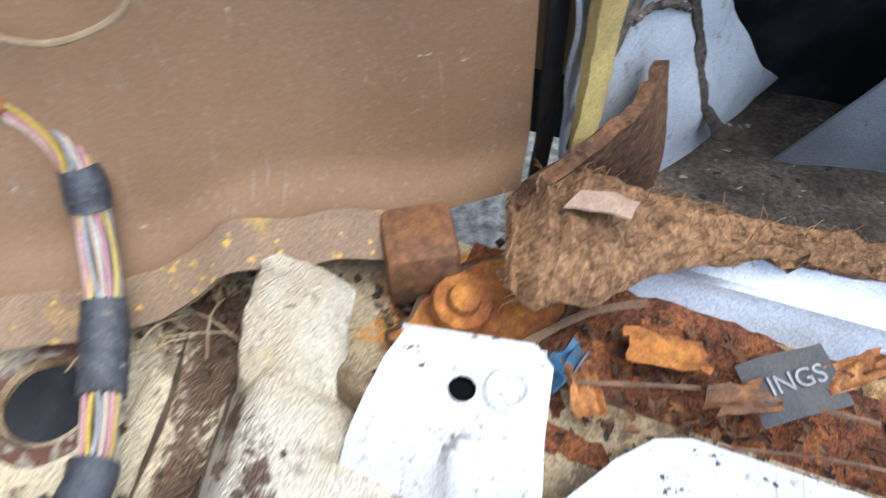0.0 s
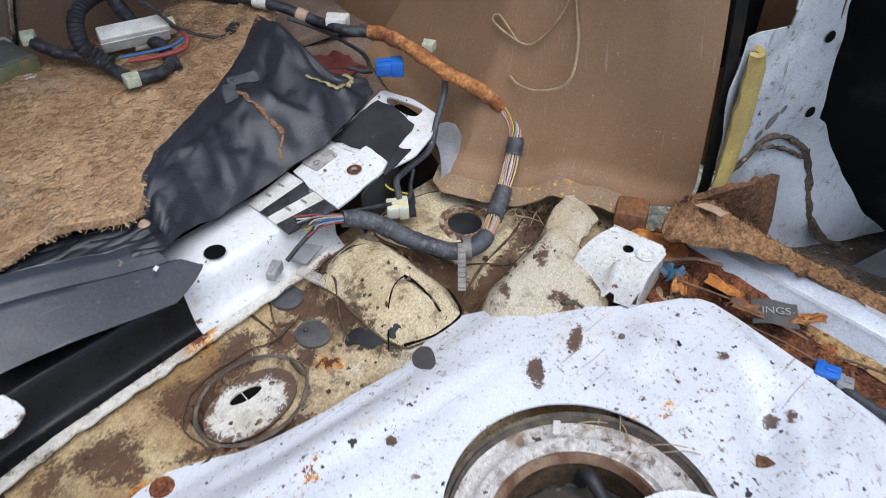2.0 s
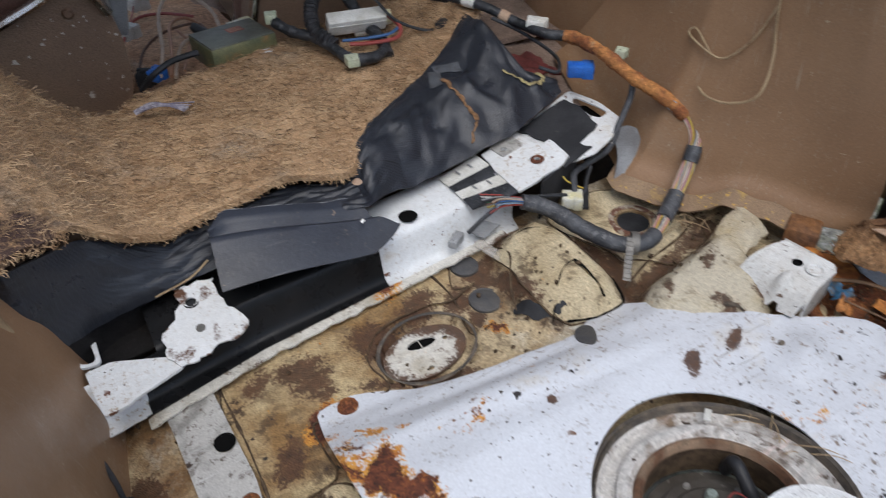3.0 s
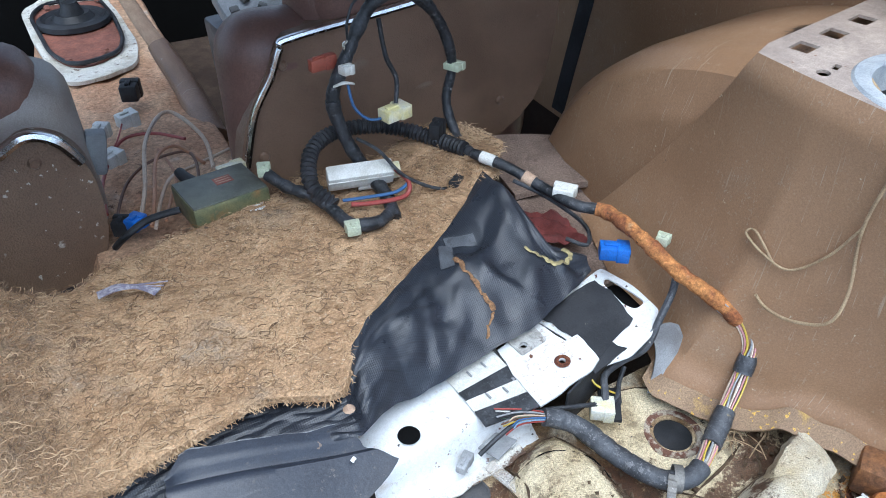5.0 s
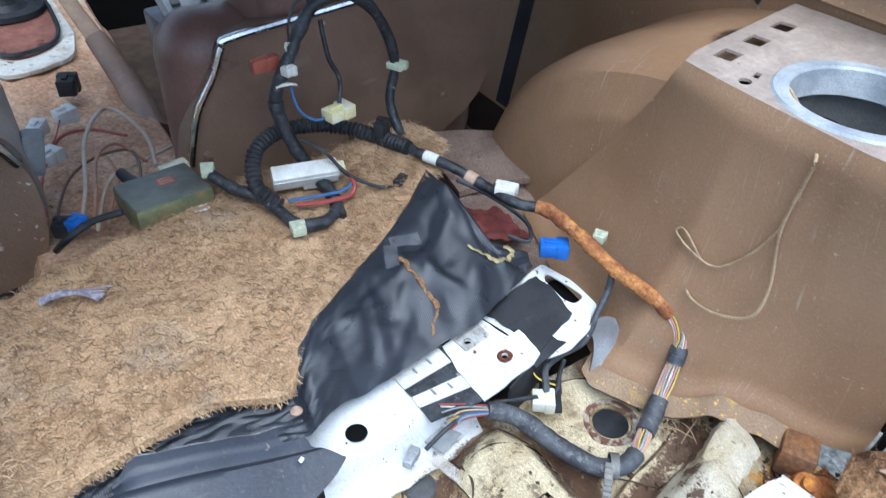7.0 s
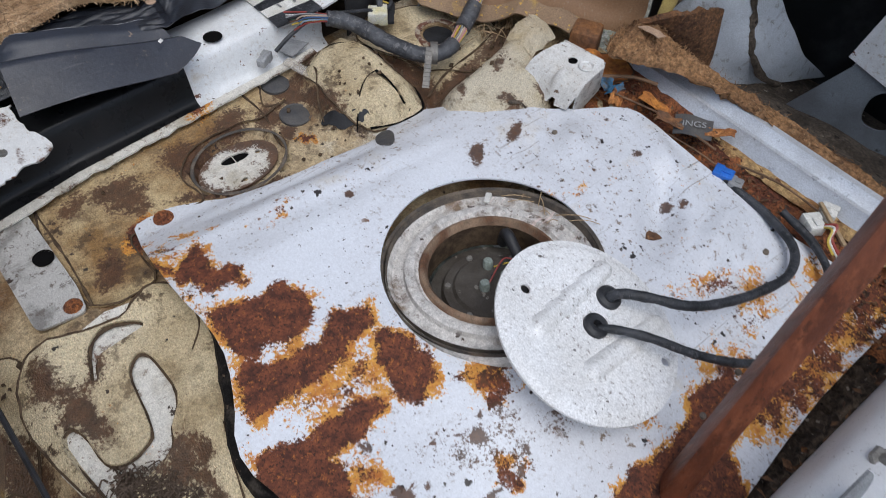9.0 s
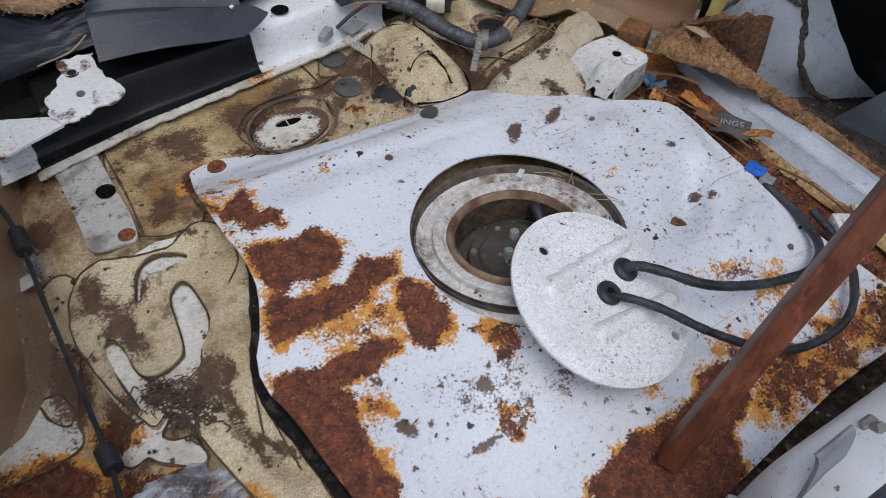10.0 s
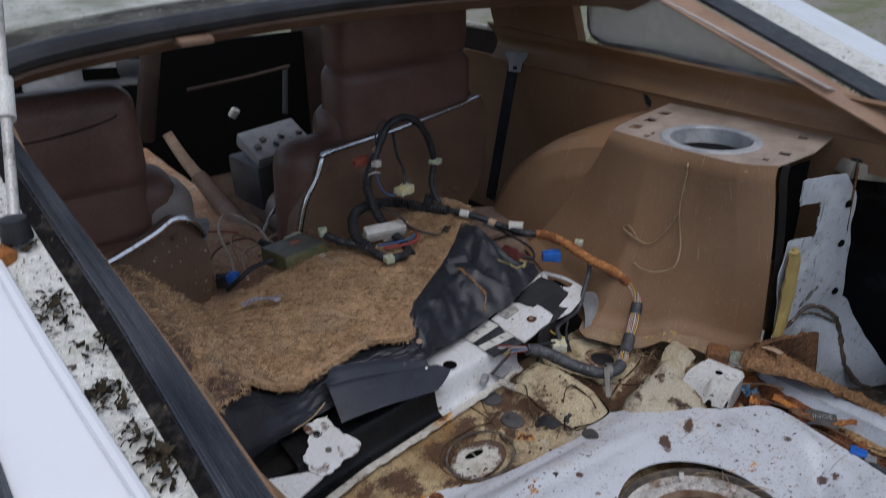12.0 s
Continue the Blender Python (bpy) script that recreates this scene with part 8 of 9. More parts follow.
# ---- tunnel and cabin ----
tunnel = part("tunnel_carpet", sheet(lambda u, v: (-0.40 + 0.44 * u, 0.96 + 1.6 * v, -0.08 + 0.185 * smoothstep(0, 0.16, u) * smoothstep(1, 0.84, u) + 0.008 * noise.noise(Vector((u * 8, v * 14, 0)))), 34, 60, 0.008), M_TUNNEL)
tagged(tunnel, "stained rust-brown carpet over the tunnel", "carpet", kind="structure")
console = thing("gear_console", "white gear lever surround with a rusty plate and black boot", "gear console", at=(-0.24, 2.1, 0.1))
GEAR_OUT = round2([(-0.377, 2.46), (-0.295, 2.59), (-0.134, 2.565), (-0.112, 2.337), (-0.10, 2.04), (-0.127, 1.89), (-0.175, 1.855), (-0.303, 1.828), (-0.336, 1.974), (-0.363, 2.214)], 0.05)
GEAR_IN = round2([(-0.352, 2.365), (-0.304, 2.47), (-0.15, 2.455), (-0.131, 2.261), (-0.133, 2.057), (-0.16, 1.955), (-0.277, 1.915), (-0.324, 2.033)], 0.05)
part("surround", plate(GEAR_OUT, [GEAR_IN], lambda x, y: 0.122 + 0.004 * noise.noise(Vector((x * 20, y * 20, 0))), 0.01, 0.05), M_CREAM, console, "chipped white surround")
part("plate", plate(GEAR_IN, [], lambda x, y: 0.127 + 0.006 * smoothstep(2.0, 1.94, y) * math.sin(x * 60), 0.008, 0.04), M_REDRUST, console, "rusty red plate")
part("plate_edge", tube([(x, y, 0.134) for x, y in GEAR_IN + GEAR_IN[:1]], 0.006, 1, 6), M_RUBBER, console, "black gasket edge")
for x, y in ((-0.285, 1.955), (-0.19, 1.985), (-0.155, 2.42), (-0.30, 2.42)):
    part("screw", lathe([(0, 0.006), (0.007, 0.005), (0.010, 0.0), (0, 0)], pose(x, y, 0.136), 10), M_REDRUST, console, "rusty screw")
part("boot", lathe([(0.102, 0.0), (0.10, 0.014), (0.088, 0.02), (0.078, 0.010), (0.06, 0.014), (0.048, 0.03), (0.034, 0.026), (0.022, 0.06), (0.0, 0.065)], pose(-0.239, 2.26, 0.132), 36), M_RUBBER, console, "black ribbed rubber boot")
part("lever", tube([(-0.245, 2.27, 0.17), (-0.258, 2.30, 0.26), (-0.275, 2.32, 0.42)], (0.018, 0.024), 6, 10), M_RUBBER, console, "black gear lever")
handbrake = thing("handbrake", "brown handbrake lever with worn pale grip", "handbrake", at=(-0.06, 1.7, 0.05))
part("base", tube([(-0.035, 1.5, 0.06), (-0.045, 1.65, 0.12), (-0.08, 1.76, 0.21)], (0.04, 0.026), 6, 10), M_SEATBACK, handbrake)
part("grip", tube([(-0.08, 1.76, 0.21), (-0.105, 1.81, 0.27), (-0.13, 1.85, 0.345)], (0.021, 0.017), 5, 10), M_FELTPALE, handbrake, "worn pale grip")
for k, (pts, r, mt, lb_) in enumerate((
    ([(-0.255, 1.06, 0.16), (-0.225, 1.16, 0.17), (-0.19, 1.32, 0.19), (-0.13, 1.40, 0.2), (-0.085, 1.30, 0.18), (-0.09, 1.2, 0.16)], 0.007, M_TANWIRE, "pale tan cable looping over the tunnel"),
    ([(-0.235, 1.05, 0.16), (-0.215, 1.12, 0.17), (-0.185, 1.25, 0.18), (-0.14, 1.30, 0.17), (-0.10, 1.24, 0.15)], 0.006, M_COPPER, "copper coloured cable on the tunnel"),
    ([(-0.30, 1.14, 0.15), (-0.29, 1.28, 0.14), (-0.235, 1.44, 0.135), (-0.17, 1.45, 0.135), (-0.11, 1.38, 0.14)], 0.006, M_REDWIRE, "red-brown wire on the tunnel"),
    ([(-0.29, 1.12, 0.14), (-0.25, 1.25, 0.14), (-0.19, 1.30, 0.15), (-0.12, 1.28, 0.16), (-0.13, 1.15, 0.17), (-0.18, 1.07, 0.2)], 0.005, M_BROWNWIRE, "dark brown wire on the tunnel"),
    ([(-0.23, 1.04, 0.16), (-0.20, 1.14, 0.16), (-0.17, 1.2, 0.16), (-0.12, 1.24, 0.15), (-0.02, 1.30, 0.14)], 0.006, M_TANWIRE, "pale cable reaching to the seat"),
    ([(-0.21, 1.04, 0.17), (-0.185, 1.13, 0.16), (-0.16, 1.22, 0.15), (-0.17, 1.36, 0.14)], 0.005, M_COPPER, "copper coloured cable beside the relay box"),
    ([(-0.265, 1.38, 0.14), (-0.24, 1.43, 0.145), (-0.215, 1.53, 0.14)], 0.003, M_REDWIRE, "red wire to a white connector"),
)):
    tagged(part("cable", tube(pts, r * 0.6, 7, 8), mt), lb_, "cable")
connector(-0.266, 1.497, 0.14, 60, (0.04, 0.03, 0.028), M_PLASTIC, "white connector on the tunnel carpet", "white_connector")
connector(-0.205, 1.532, 0.14, 20, (0.045, 0.032, 0.03), M_PLASTIC, "white multi pin connector on the tunnel carpet", "white_connector")
connector(-0.262, 1.366, 0.14, 35, (0.045, 0.034, 0.026), M_PLASTIC, "white connector among tunnel wires", "white_connector")
connector(-0.175, 1.66, 0.15, 70, (0.05, 0.04, 0.04), M_RUBBER, "black switch with a white bracket", "switch")
connector(-0.258, 1.075, 0.16, 40, (0.032, 0.026, 0.022), M_BLUEPL, "small blue connector beside the relay box", "blue_connector")
connector(-0.28, 1.09, 0.15, 60, (0.03, 0.03, 0.03), M_RUBBER, "black connector beside the relay box", "black_plug")
connector(-0.08, 1.066, 0.225, 10, (0.05, 0.022, 0.016), M_PALEYELLOW, "cream connector behind the relay box", "yellow_connector")

# shell colours, floor included, are darkened in place of cabin shade
cabin = thing("cabin_shell", "stripped cabin with bulkhead, sides and floor, its shade painted in", "car cabin", kind="structure", at=(0, 1.6, -0.1))
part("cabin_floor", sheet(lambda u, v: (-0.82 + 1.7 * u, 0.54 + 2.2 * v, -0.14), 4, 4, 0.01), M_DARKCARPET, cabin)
# near-black bulkhead paints the darkness of the cabin front
part("bulkhead", sheet(lambda u, v: (-0.82 + 1.7 * u, 2.7, -0.25 + 0.73 * v), 4, 4, 0.02), M_SHADEBLACK, cabin)
part("left_wall", sheet(lambda u, v: (-0.80, 0.3 + 0.85 * u, -0.2 + 0.82 * v), 6, 6, 0.02), M_SHADEDVINYL, cabin)
# unseen left side, kept low so that light enters the cabin
part("door_sill", sheet(lambda u, v: (-0.80, 1.15 + 1.6 * u, -0.2 + 0.26 * v), 6, 3, 0.02), M_SHADEDVINYL, cabin)
# wall takes the shaded vinyl copy in place of real cabin shade
part("right_wall", sheet(lambda u, v: (0.86, 1.22 + 1.6 * u, -0.2 + 0.84 * v), 6, 6, 0.02), M_SHADEDVINYL, cabin)
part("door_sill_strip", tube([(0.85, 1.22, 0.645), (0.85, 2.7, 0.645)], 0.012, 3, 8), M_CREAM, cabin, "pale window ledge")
# made narrow to let more light reach the left seat
part("left_upper_wall", sheet(lambda u, v: (-0.82 + 0.06 * v, 1.0 + 0.22 * u, 0.6 + 0.34 * v), 6, 6, 0.02), M_CABINSHADE, cabin)
part("windscreen_pillar", box((0.06, 0.06, 0.5), pose(0.83, 2.3, 0.8, 35, 0, 0), 0.01), M_CABINSHADE, cabin)
windscreen = part("window_2", sheet(lambda u, v: (-0.70 + 1.43 * u, 1.5 + 1.0 * v + 0.08 * math.sin(math.pi * u), 0.90 - 0.36 * v), 12, 8, 0.005), M_CLEARGLASS)
windscreen.visible_shadow = False
tagged(windscreen, "clear windscreen between the roof and the dashboard", "window", kind="structure")
dash = thing("dashboard", "stripped dashboard with a grey radio panel and open shelf", "dashboard", at=(0, 2.3, 0.3))
part("radio_panel", box((0.40, 0.03, 0.09), pose(-0.27, 2.2, 0.50, -12, 4, 0), 0.01), M_GREYPL, dash, "worn grey radio panel")
part("radio_slot", box((0.12, 0.012, 0.04), pose(-0.22, 2.182, 0.502, -12, 4, 0), 0.003), M_SHADEBLACK, dash)
part("radio_dial", box((0.1, 0.012, 0.05), pose(-0.115, 2.182, 0.513, -12, 4, 0), 0.004), M_DARKPLASTIC, dash)
part("cross_bar", tube([(-0.5, 2.25, 0.60), (-0.07, 2.05, 0.60), (0.3, 2.1, 0.62)], 0.022, 5, 8), M_SEATBACK, dash)
part("side_support", box((0.06, 0.06, 0.34), pose(-0.12, 2.02, 0.45, 0, 14, 0), 0.012), M_SHADEDVINYL, dash, "brown support")
part("shelf_bar", tube([(0.077, 2.2, 0.396), (0.3, 2.2, 0.41), (0.511, 2.2, 0.43)], 0.008, 4, 8), M_SHADEDVINYL, dash, "brown shelf edge")
part("post", tube([(0.49, 2.2, 0.42), (0.47, 2.2, 0.24)], 0.012, 3, 8), M_DARKPLASTIC, dash)
case = thing("tool_case", "grey case with a white moulded tray on top", "case", at=(0.18, 1.68, 0.1))
part("case", box((0.26, 0.2, 0.16), pose(0.19, 1.72, 0.17, 0, -2, 6), 0.01), M_DARKPLASTIC, case)
part("tray", box((0.22, 0.15, 0.05), pose(0.185, 1.70, 0.285, 25, -4, 4), 0.008), M_GREYPL, case, "pale moulded tray")
for k in range(6):
    part("mould", box((0.022, 0.02, 0.01), pose(0.1 + 0.034 * k, 1.655 + 0.03 * (k % 2), 0.30 + 0.012 * (k % 2), 25, -4, 30 * k), 0.003), M_GREYMETAL, case)
part("latch", box((0.035, 0.03, 0.05), pose(0.31, 1.63, 0.255, 10, 0, 0), 0.004), M_ORANGEPL, case, "orange latch")
white_bit = part("white_scrap", soft_block((0.03, 0.02, 0.035), pose(0.13, 1.9, 0.36, 20, 30, 10), 0.007, 0.003), M_PLASTIC)
tagged(white_bit, "small white plastic scrap on the dark dashboard", "scrap")
cloth = part("wrapper", sheet(lambda u, v: (0.0 + 0.1 * u, 1.42 + 0.05 * v + 0.02 * math.sin(u * 5), 0.12 + 0.12 * u - 0.05 * v + 0.015 * noise.noise(Vector((u * 5, v * 5, 0)))), 12, 10, 0.003), M_PLASTIC)
tagged(cloth, "crumpled white wrapper beside the seat", "wrapper")

# ---- left side ----
left_wh = thing("wheel_housing_trim_left", "brown moulded wheel housing trim, dusty and scratched", "trim panel", kind="structure", at=(-0.58, 0.2, 0.1))


def wh_left(u, v):
    y = 0.44 - 0.53 * u
    xb = lerp([(0, -0.495), (0.35, -0.525), (0.72, -0.555), (0.82, -0.575), (0.9, -0.61), (1, -0.72)], u)
    xt = lerp([(0, -0.70), (0.5, -0.645), (0.85, -0.612), (1, -0.66)], u)
    zt = lerp([(0, 0.46), (0.5, 0.50), (1, 0.50)], u)
    y -= 0.05 * smoothstep(0.5, 1, u) * v
    x = xb + (xt - xb) * v + 0.03 * math.sin(math.pi * v)
    return (x - 0.045 * smoothstep(0.9, 1.0, v), y, floor_base(xb, y) - 0.01 + zt * v + 0.008 * noise.noise(Vector((u * 4, v * 4, 0))))


part("side_panel", sheet(wh_left, 50, 36, 0.004), M_VINYL, left_wh)
part("top_panel", sheet(lambda u, v: Vector(wh_left(u, 1.0)).lerp(Vector((-0.76, 0.44 - 0.55 * u, 0.50)), v), 20, 8, 0.004), M_VINYL, left_wh)
part("edge_strip", sheet(lambda u, v: Vector(wh_left(0.5 + 0.4 * u, 0.0)) + Vector((0.018 * (1 - v), -0.004 * v, 0.01 + 0.10 * v * math.sin(math.pi * u))), 24, 5, 0.003), M_GLUE, left_wh, "edge crusted with yellow glue")
part("rear_wall", sheet(lambda u, v: (-0.64 - 0.12 * u, -0.08 - 0.56 * u, -0.03 + 0.5 * v), 12, 10, 0.004), M_GRIME, left_wh, "grimy wall of the wing")

TRIM_X = [(-0.8, -0.63), (-0.44, -0.655), (-0.22, -0.67), (0.08, -0.695), (0.42, -0.735), (0.6, -0.735)]
SEAL_X = [(-0.8, -0.68), (-0.39, -0.693), (-0.15, -0.712), (0.1, -0.722), (0.48, -0.755), (0.6, -0.76)]
GUT_X = [(-0.8, -0.72), (-0.4, -0.742), (-0.15, -0.757), (0.06, -0.785), (0.22, -0.80), (0.6, -0.83)]


def rail_z(y):
    return 0.62 + 0.36 * y - 0.10 * smoothstep(-0.45, -1.1, y) + 0.0


def strip(fa, fb, za, zb, y0=-0.80, y1=0.58):
    """A strip along the hatch opening between two lines in plan."""
    def fn(u, v):
        y = y0 + (y1 - y0) * u
        return (lerp(fa, y) * (1 - v) + lerp(fb, y) * v, y, rail_z(y) + za + (zb - za) * v)
    return fn


IN_X = [(p[0], p[1] + 0.009) for p in TRIM_X]
MID2_X = [(y, 0.72 * lerp(SEAL_X, y) + 0.28 * lerp(GUT_X, y)) for y in (-0.8, -0.4, -0.15, 0.1, 0.3, 0.6)]
hatch_frame = thing("hatch_frame_left", "hatch opening frame with a ribbed black rubber seal", "hatch frame", kind="structure", at=(-0.7, 0, 0.6))
part("trim_strip", sheet(strip(IN_X, TRIM_X, -0.02, 0.004), 60, 4, 0.004), M_TRIMPINK, hatch_frame, "faded pinkish tan trim strip")
part("inner_wall", sheet(lambda u, v: (lerp(IN_X, -0.80 + 1.38 * u) - 0.05 * v, -0.80 + 1.38 * u, rail_z(-0.80 + 1.38 * u) - 0.02 - 0.10 * v), 40, 6, 0.004), M_VINYL, hatch_frame, "brown inner wall")


def ribbed(u, v):
    y = -0.80 + 1.38 * u
    x = lerp(TRIM_X, y) * (1 - v) + lerp(SEAL_X, y) * v
    return (x, y, rail_z(y) + 0.006 + 0.010 * math.sin(math.pi * v) + 0.0012 * math.sin(v * 50) * (1 + 0.3 * noise.noise(Vector((v * 20, y * 3, 0)))) * smoothstep(1.0, 0.75, v) - 0.004 * smoothstep(0.16, 0.08, abs(v - 0.8)))


part("seal", sheet(ribbed, 60, 80, 0.006), M_SEAL, hatch_frame, "weathered ribbed rubber seal")
grit_band = strip(SEAL_X, MID2_X, 0.002, -0.006)
part("sealer_band", sheet(lambda u, v: Vector(grit_band(u, v)) + Vector((0, 0, 0.0022 * noise.noise(Vector((u * 260, v * 12, 0))))), 340, 8, 0.004), M_BLACKGRIT, hatch_frame, "gritty black band")
part("gutter", sheet(strip(MID2_X, GUT_X, -0.006, -0.004), 60, 8, 0.004), M_DIRTY, hatch_frame, "mossy white gutter")
part("gutter_lip", tube([(lerp(GUT_X, y), y, rail_z(y) + 0.001) for y in (-0.8, -0.5, -0.2, 0.1, 0.3, 0.58)], 0.006, 6, 8), M_BODY, hatch_frame, "rounded white lip")
wing = thing("rear_wing", "glossy white rear wing with a dark side window", "car wing", kind="structure", at=(-0.9, -0.2, 0.4))


def wing_skin(u, v):
    y = -0.85 + 1.5 * u
    x = lerp(GUT_X, y) - 0.004 - 0.20 * v
    return (x, y, rail_z(y) - 0.006 - 0.02 * v - 0.16 * v ** 3)


part("skin", sheet(wing_skin, 50, 20, 0.003), M_BODY, wing)
part("side_skin", sheet(lambda u, v: (lerp(GUT_X, -0.85 + 1.5 * u) - 0.204 - 0.03 * v, -0.85 + 1.5 * u, rail_z(-0.85 + 1.5 * u) - 0.186 - 0.6 * v), 20, 10, 0.003), M_BODY, wing)
DW = smooth2([(-0.857, 0.12), (-0.856, 0.03), (-0.853, -0.10), (-0.847, -0.18), (-0.838, -0.23), (-0.832, -0.28), (-0.829, -0.33), (-0.836, -0.357), (-0.849, -0.367), (-0.866, -0.345), (-0.90, -0.27), (-0.94, -0.15), (-0.955, 0.12)], 4)
DW_PANE = smooth2([(-0.874, 0.10), (-0.874, -0.05), (-0.868, -0.14), (-0.868, -0.165), (-0.885, -0.182), (-0.92, -0.13), (-0.94, 0.10)], 4)


def on_wing(x, y):
    v = max(0, (lerp(GUT_X, y) - 0.004 - x) / 0.2)
    return rail_z(y) - 0.006 - 0.02 * v - 0.16 * v ** 3


quarter = part("side_window", plate(DW, [DW_PANE], lambda x, y: on_wing(x, y) + 0.004, 0.004, 0.02), M_DARKPLASTIC, wing, "dark grey moulded window surround")
part("pane", plate(DW_PANE, [], lambda x, y: on_wing(x, y) + 0.002, 0.003, 0.02), M_DARKGLASS, quarter, "dark tinted glass")
part("window_seal", tube([(x, y, on_wing(x, y) + 0.004) for x, y in DW + DW[:1]], 0.0036, 1, 6), M_SEAL, quarter, "grey window rubber")
moss = thing("moss_debris", "dark moss and leaf debris in the gutter", "debris", kind="stuff")
mb = bmesh.new()
HEAPS = [(0.255, 0.012, 0.60, 30), (0.150, 0.014, 0.64, 70), (0.085, 0.012, 0.42, 24), (0.034, 0.012, 0.62, 70), (-0.015, 0.010, 0.60, 36), (-0.050, 0.013, 0.55, 70), (-0.184, 0.010, 0.34, 40), (-0.345, 0.010, 0.26, 70)]
for cy, spread, across, num in HEAPS:
    for k in range(num):
        y, a = cy + random.gauss(0, spread), across + random.gauss(0, 0.14)
        x = lerp(SEAL_X, y) * (1 - a) + lerp(GUT_X, y) * a
        high = 0.010 * math.exp(-((y - cy) / spread) ** 2 - ((a - across) / 0.16) ** 2)
        p = Vector((x, y, rail_z(y) - 0.003 + random.uniform(0, 1) * high))
        if k % 3:
            d = Vector((random.uniform(-1, 1), random.uniform(-1, 1), random.uniform(-0.2, 0.5))) * random.uniform(0.004, 0.011)
            tube([p, p + d * 0.6 + Vector((0, 0, 0.002)), p + d], random.uniform(0.0004, 0.0014), 2, 3, mb)
        else:
            h = random.uniform(0.004, 0.010)
            q = Matrix.Translation(p) @ pose(0, 0, 0.002, random.uniform(-60, 60), random.uniform(-60, 60), random.uniform(0, 360))
            mb.faces.new([mb.verts.new(q @ Vector(c)) for c in ((-h, 0, 0), (-h * 0.3, -h * 0.5, h * 0.2), (h, -0.1 * h, h * 0.4), (0.2 * h, h * 0.45, h * 0.1))])
for k in range(300):
    y, a = random.uniform(-0.5, 0.4), random.betavariate(1.2, 1.6)
    p = Vector((lerp(MID2_X, y) * (1 - a) + lerp(GUT_X, y) * a, y, rail_z(y) - 0.003))
    d = Vector((random.uniform(-1, 1), random.uniform(-1, 1), 0.1)) * random.uniform(0.0015, 0.0045)
    tube([p, p + d * 0.5 + Vector((0, 0, 0.001)), p + d], random.uniform(0.0003, 0.0007), 2, 3, mb)
part("clumps", mb, M_MOSS, moss)
strut = thing("gas_strut", "black and silver gas strut with a worn label", "gas strut", at=(-0.78, 0.35, 0.75))
part("tube", tube([(-0.772, 0.26, 0.731), (-0.742, 0.35, 0.831), (-0.71, 0.445, 0.937)], 0.006, 4, 12), M_SCUFF, strut)
part("ball_joint", lathe([(0, 0.016), (0.014, 0.012), (0.016, -0.012), (0, -0.016)], pose(-0.774, 0.255, 0.725), 14), M_RUBBER, strut)
part("label", tube([(-0.745, 0.341, 0.821), (-0.734, 0.374, 0.858)], 0.0105, 3, 12), M_PLASTIC, strut, "peeling white label")
part("clip", box((0.02, 0.03, 0.02), pose(-0.795, 0.24, 0.705, 10, 20, 30), 0.005), M_ORANGERUST, strut, "rusty clip")

# right hatch frame
hatch_r = thing("hatch_frame_right", "hatch opening frame with rubber seal and white gutter", "hatch frame", kind="structure", at=(0.78, 0.1, 0.6))
R_LINES = [[(-0.8, 0.69), (0.0, 0.728), (0.6, 0.720)], [(-0.8, 0.74), (0.0, 0.782), (0.6, 0.782)], [(-0.8, 0.84), (0.0, 0.885), (0.6, 0.90)], [(-0.8, 0.98), (0.0, 1.04), (0.6, 1.06)], [(-0.8, 1.16), (0.0, 1.23), (0.6, 1.25)]]
part("trim_strip", sheet(strip(R_LINES[0], R_LINES[1], -0.015, 0.004), 40, 4, 0.004), M_TRIMTAN, hatch_r, "tan trim strip")
part("seal", sheet(strip(R_LINES[1], R_LINES[2], 0.012, 0.008), 40, 8, 0.008), M_RUBBER, hatch_r, "black rubber seal")
part("gutter", sheet(strip(R_LINES[2], R_LINES[3], -0.004, -0.002), 40, 8, 0.004), M_DIRTY, hatch_r, "dirty white gutter")
part("wing_edge", sheet(strip(R_LINES[3], R_LINES[4], -0.002, -0.02), 40, 8, 0.004), M_BODY, hatch_r, "white wing edge")

# roof
roof = thing("roof", "white car roof with a rubber seal and brown header trim", "roof", kind="structure", at=(0, 1.2, 0.9))


def head(u, y, z):
    return (-0.73 + 1.49 * u, y + 0.06 * math.sin(math.pi * u) ** 0.6, z + 0.045 * math.sin(math.pi * u) ** 0.6)


part("roof_skin", sheet(lambda u, v: Vector(head(u, 0.70, 0.85)) + Vector((0, 0.80 * v, 0.05 * math.sin(1.8 * v))), 24, 20, 0.012), M_ROOF, roof)
part("roof_gutter", sheet(lambda u, v: Vector(head(u, 0.625, 0.838)) + Vector((0, 0.08 * v, 0.010 * v)), 24, 8, 0.006), M_MOSSY, roof, "dirty gutter")
part("seal", tube([head(u, 0.605, 0.825) for u in (0.0, 0.04, 0.12, 0.25, 0.4, 0.55, 0.7, 0.85, 0.96, 1.0)], 0.025, 5, 10, flat=0.7), M_RUBBER, roof, "rubber seal")
part("header_trim", sheet(lambda u, v: Vector(head(u, 0.60, 0.808)) + Vector((0, 0.09 * v, -0.03 * v)), 24, 4, 0.006), M_HEADER, roof, "tan header trim")
# lining coloured near black to keep the cabin dark
part("headlining", sheet(lambda u, v: Vector(head(u, 0.68, 0.785)) + Vector((0, 0.82 * v, 0.05 * math.sin(1.8 * v))), 12, 10, 0.006), M_CABINSHADE, roof, "headlining, near black for the cabin's shade")
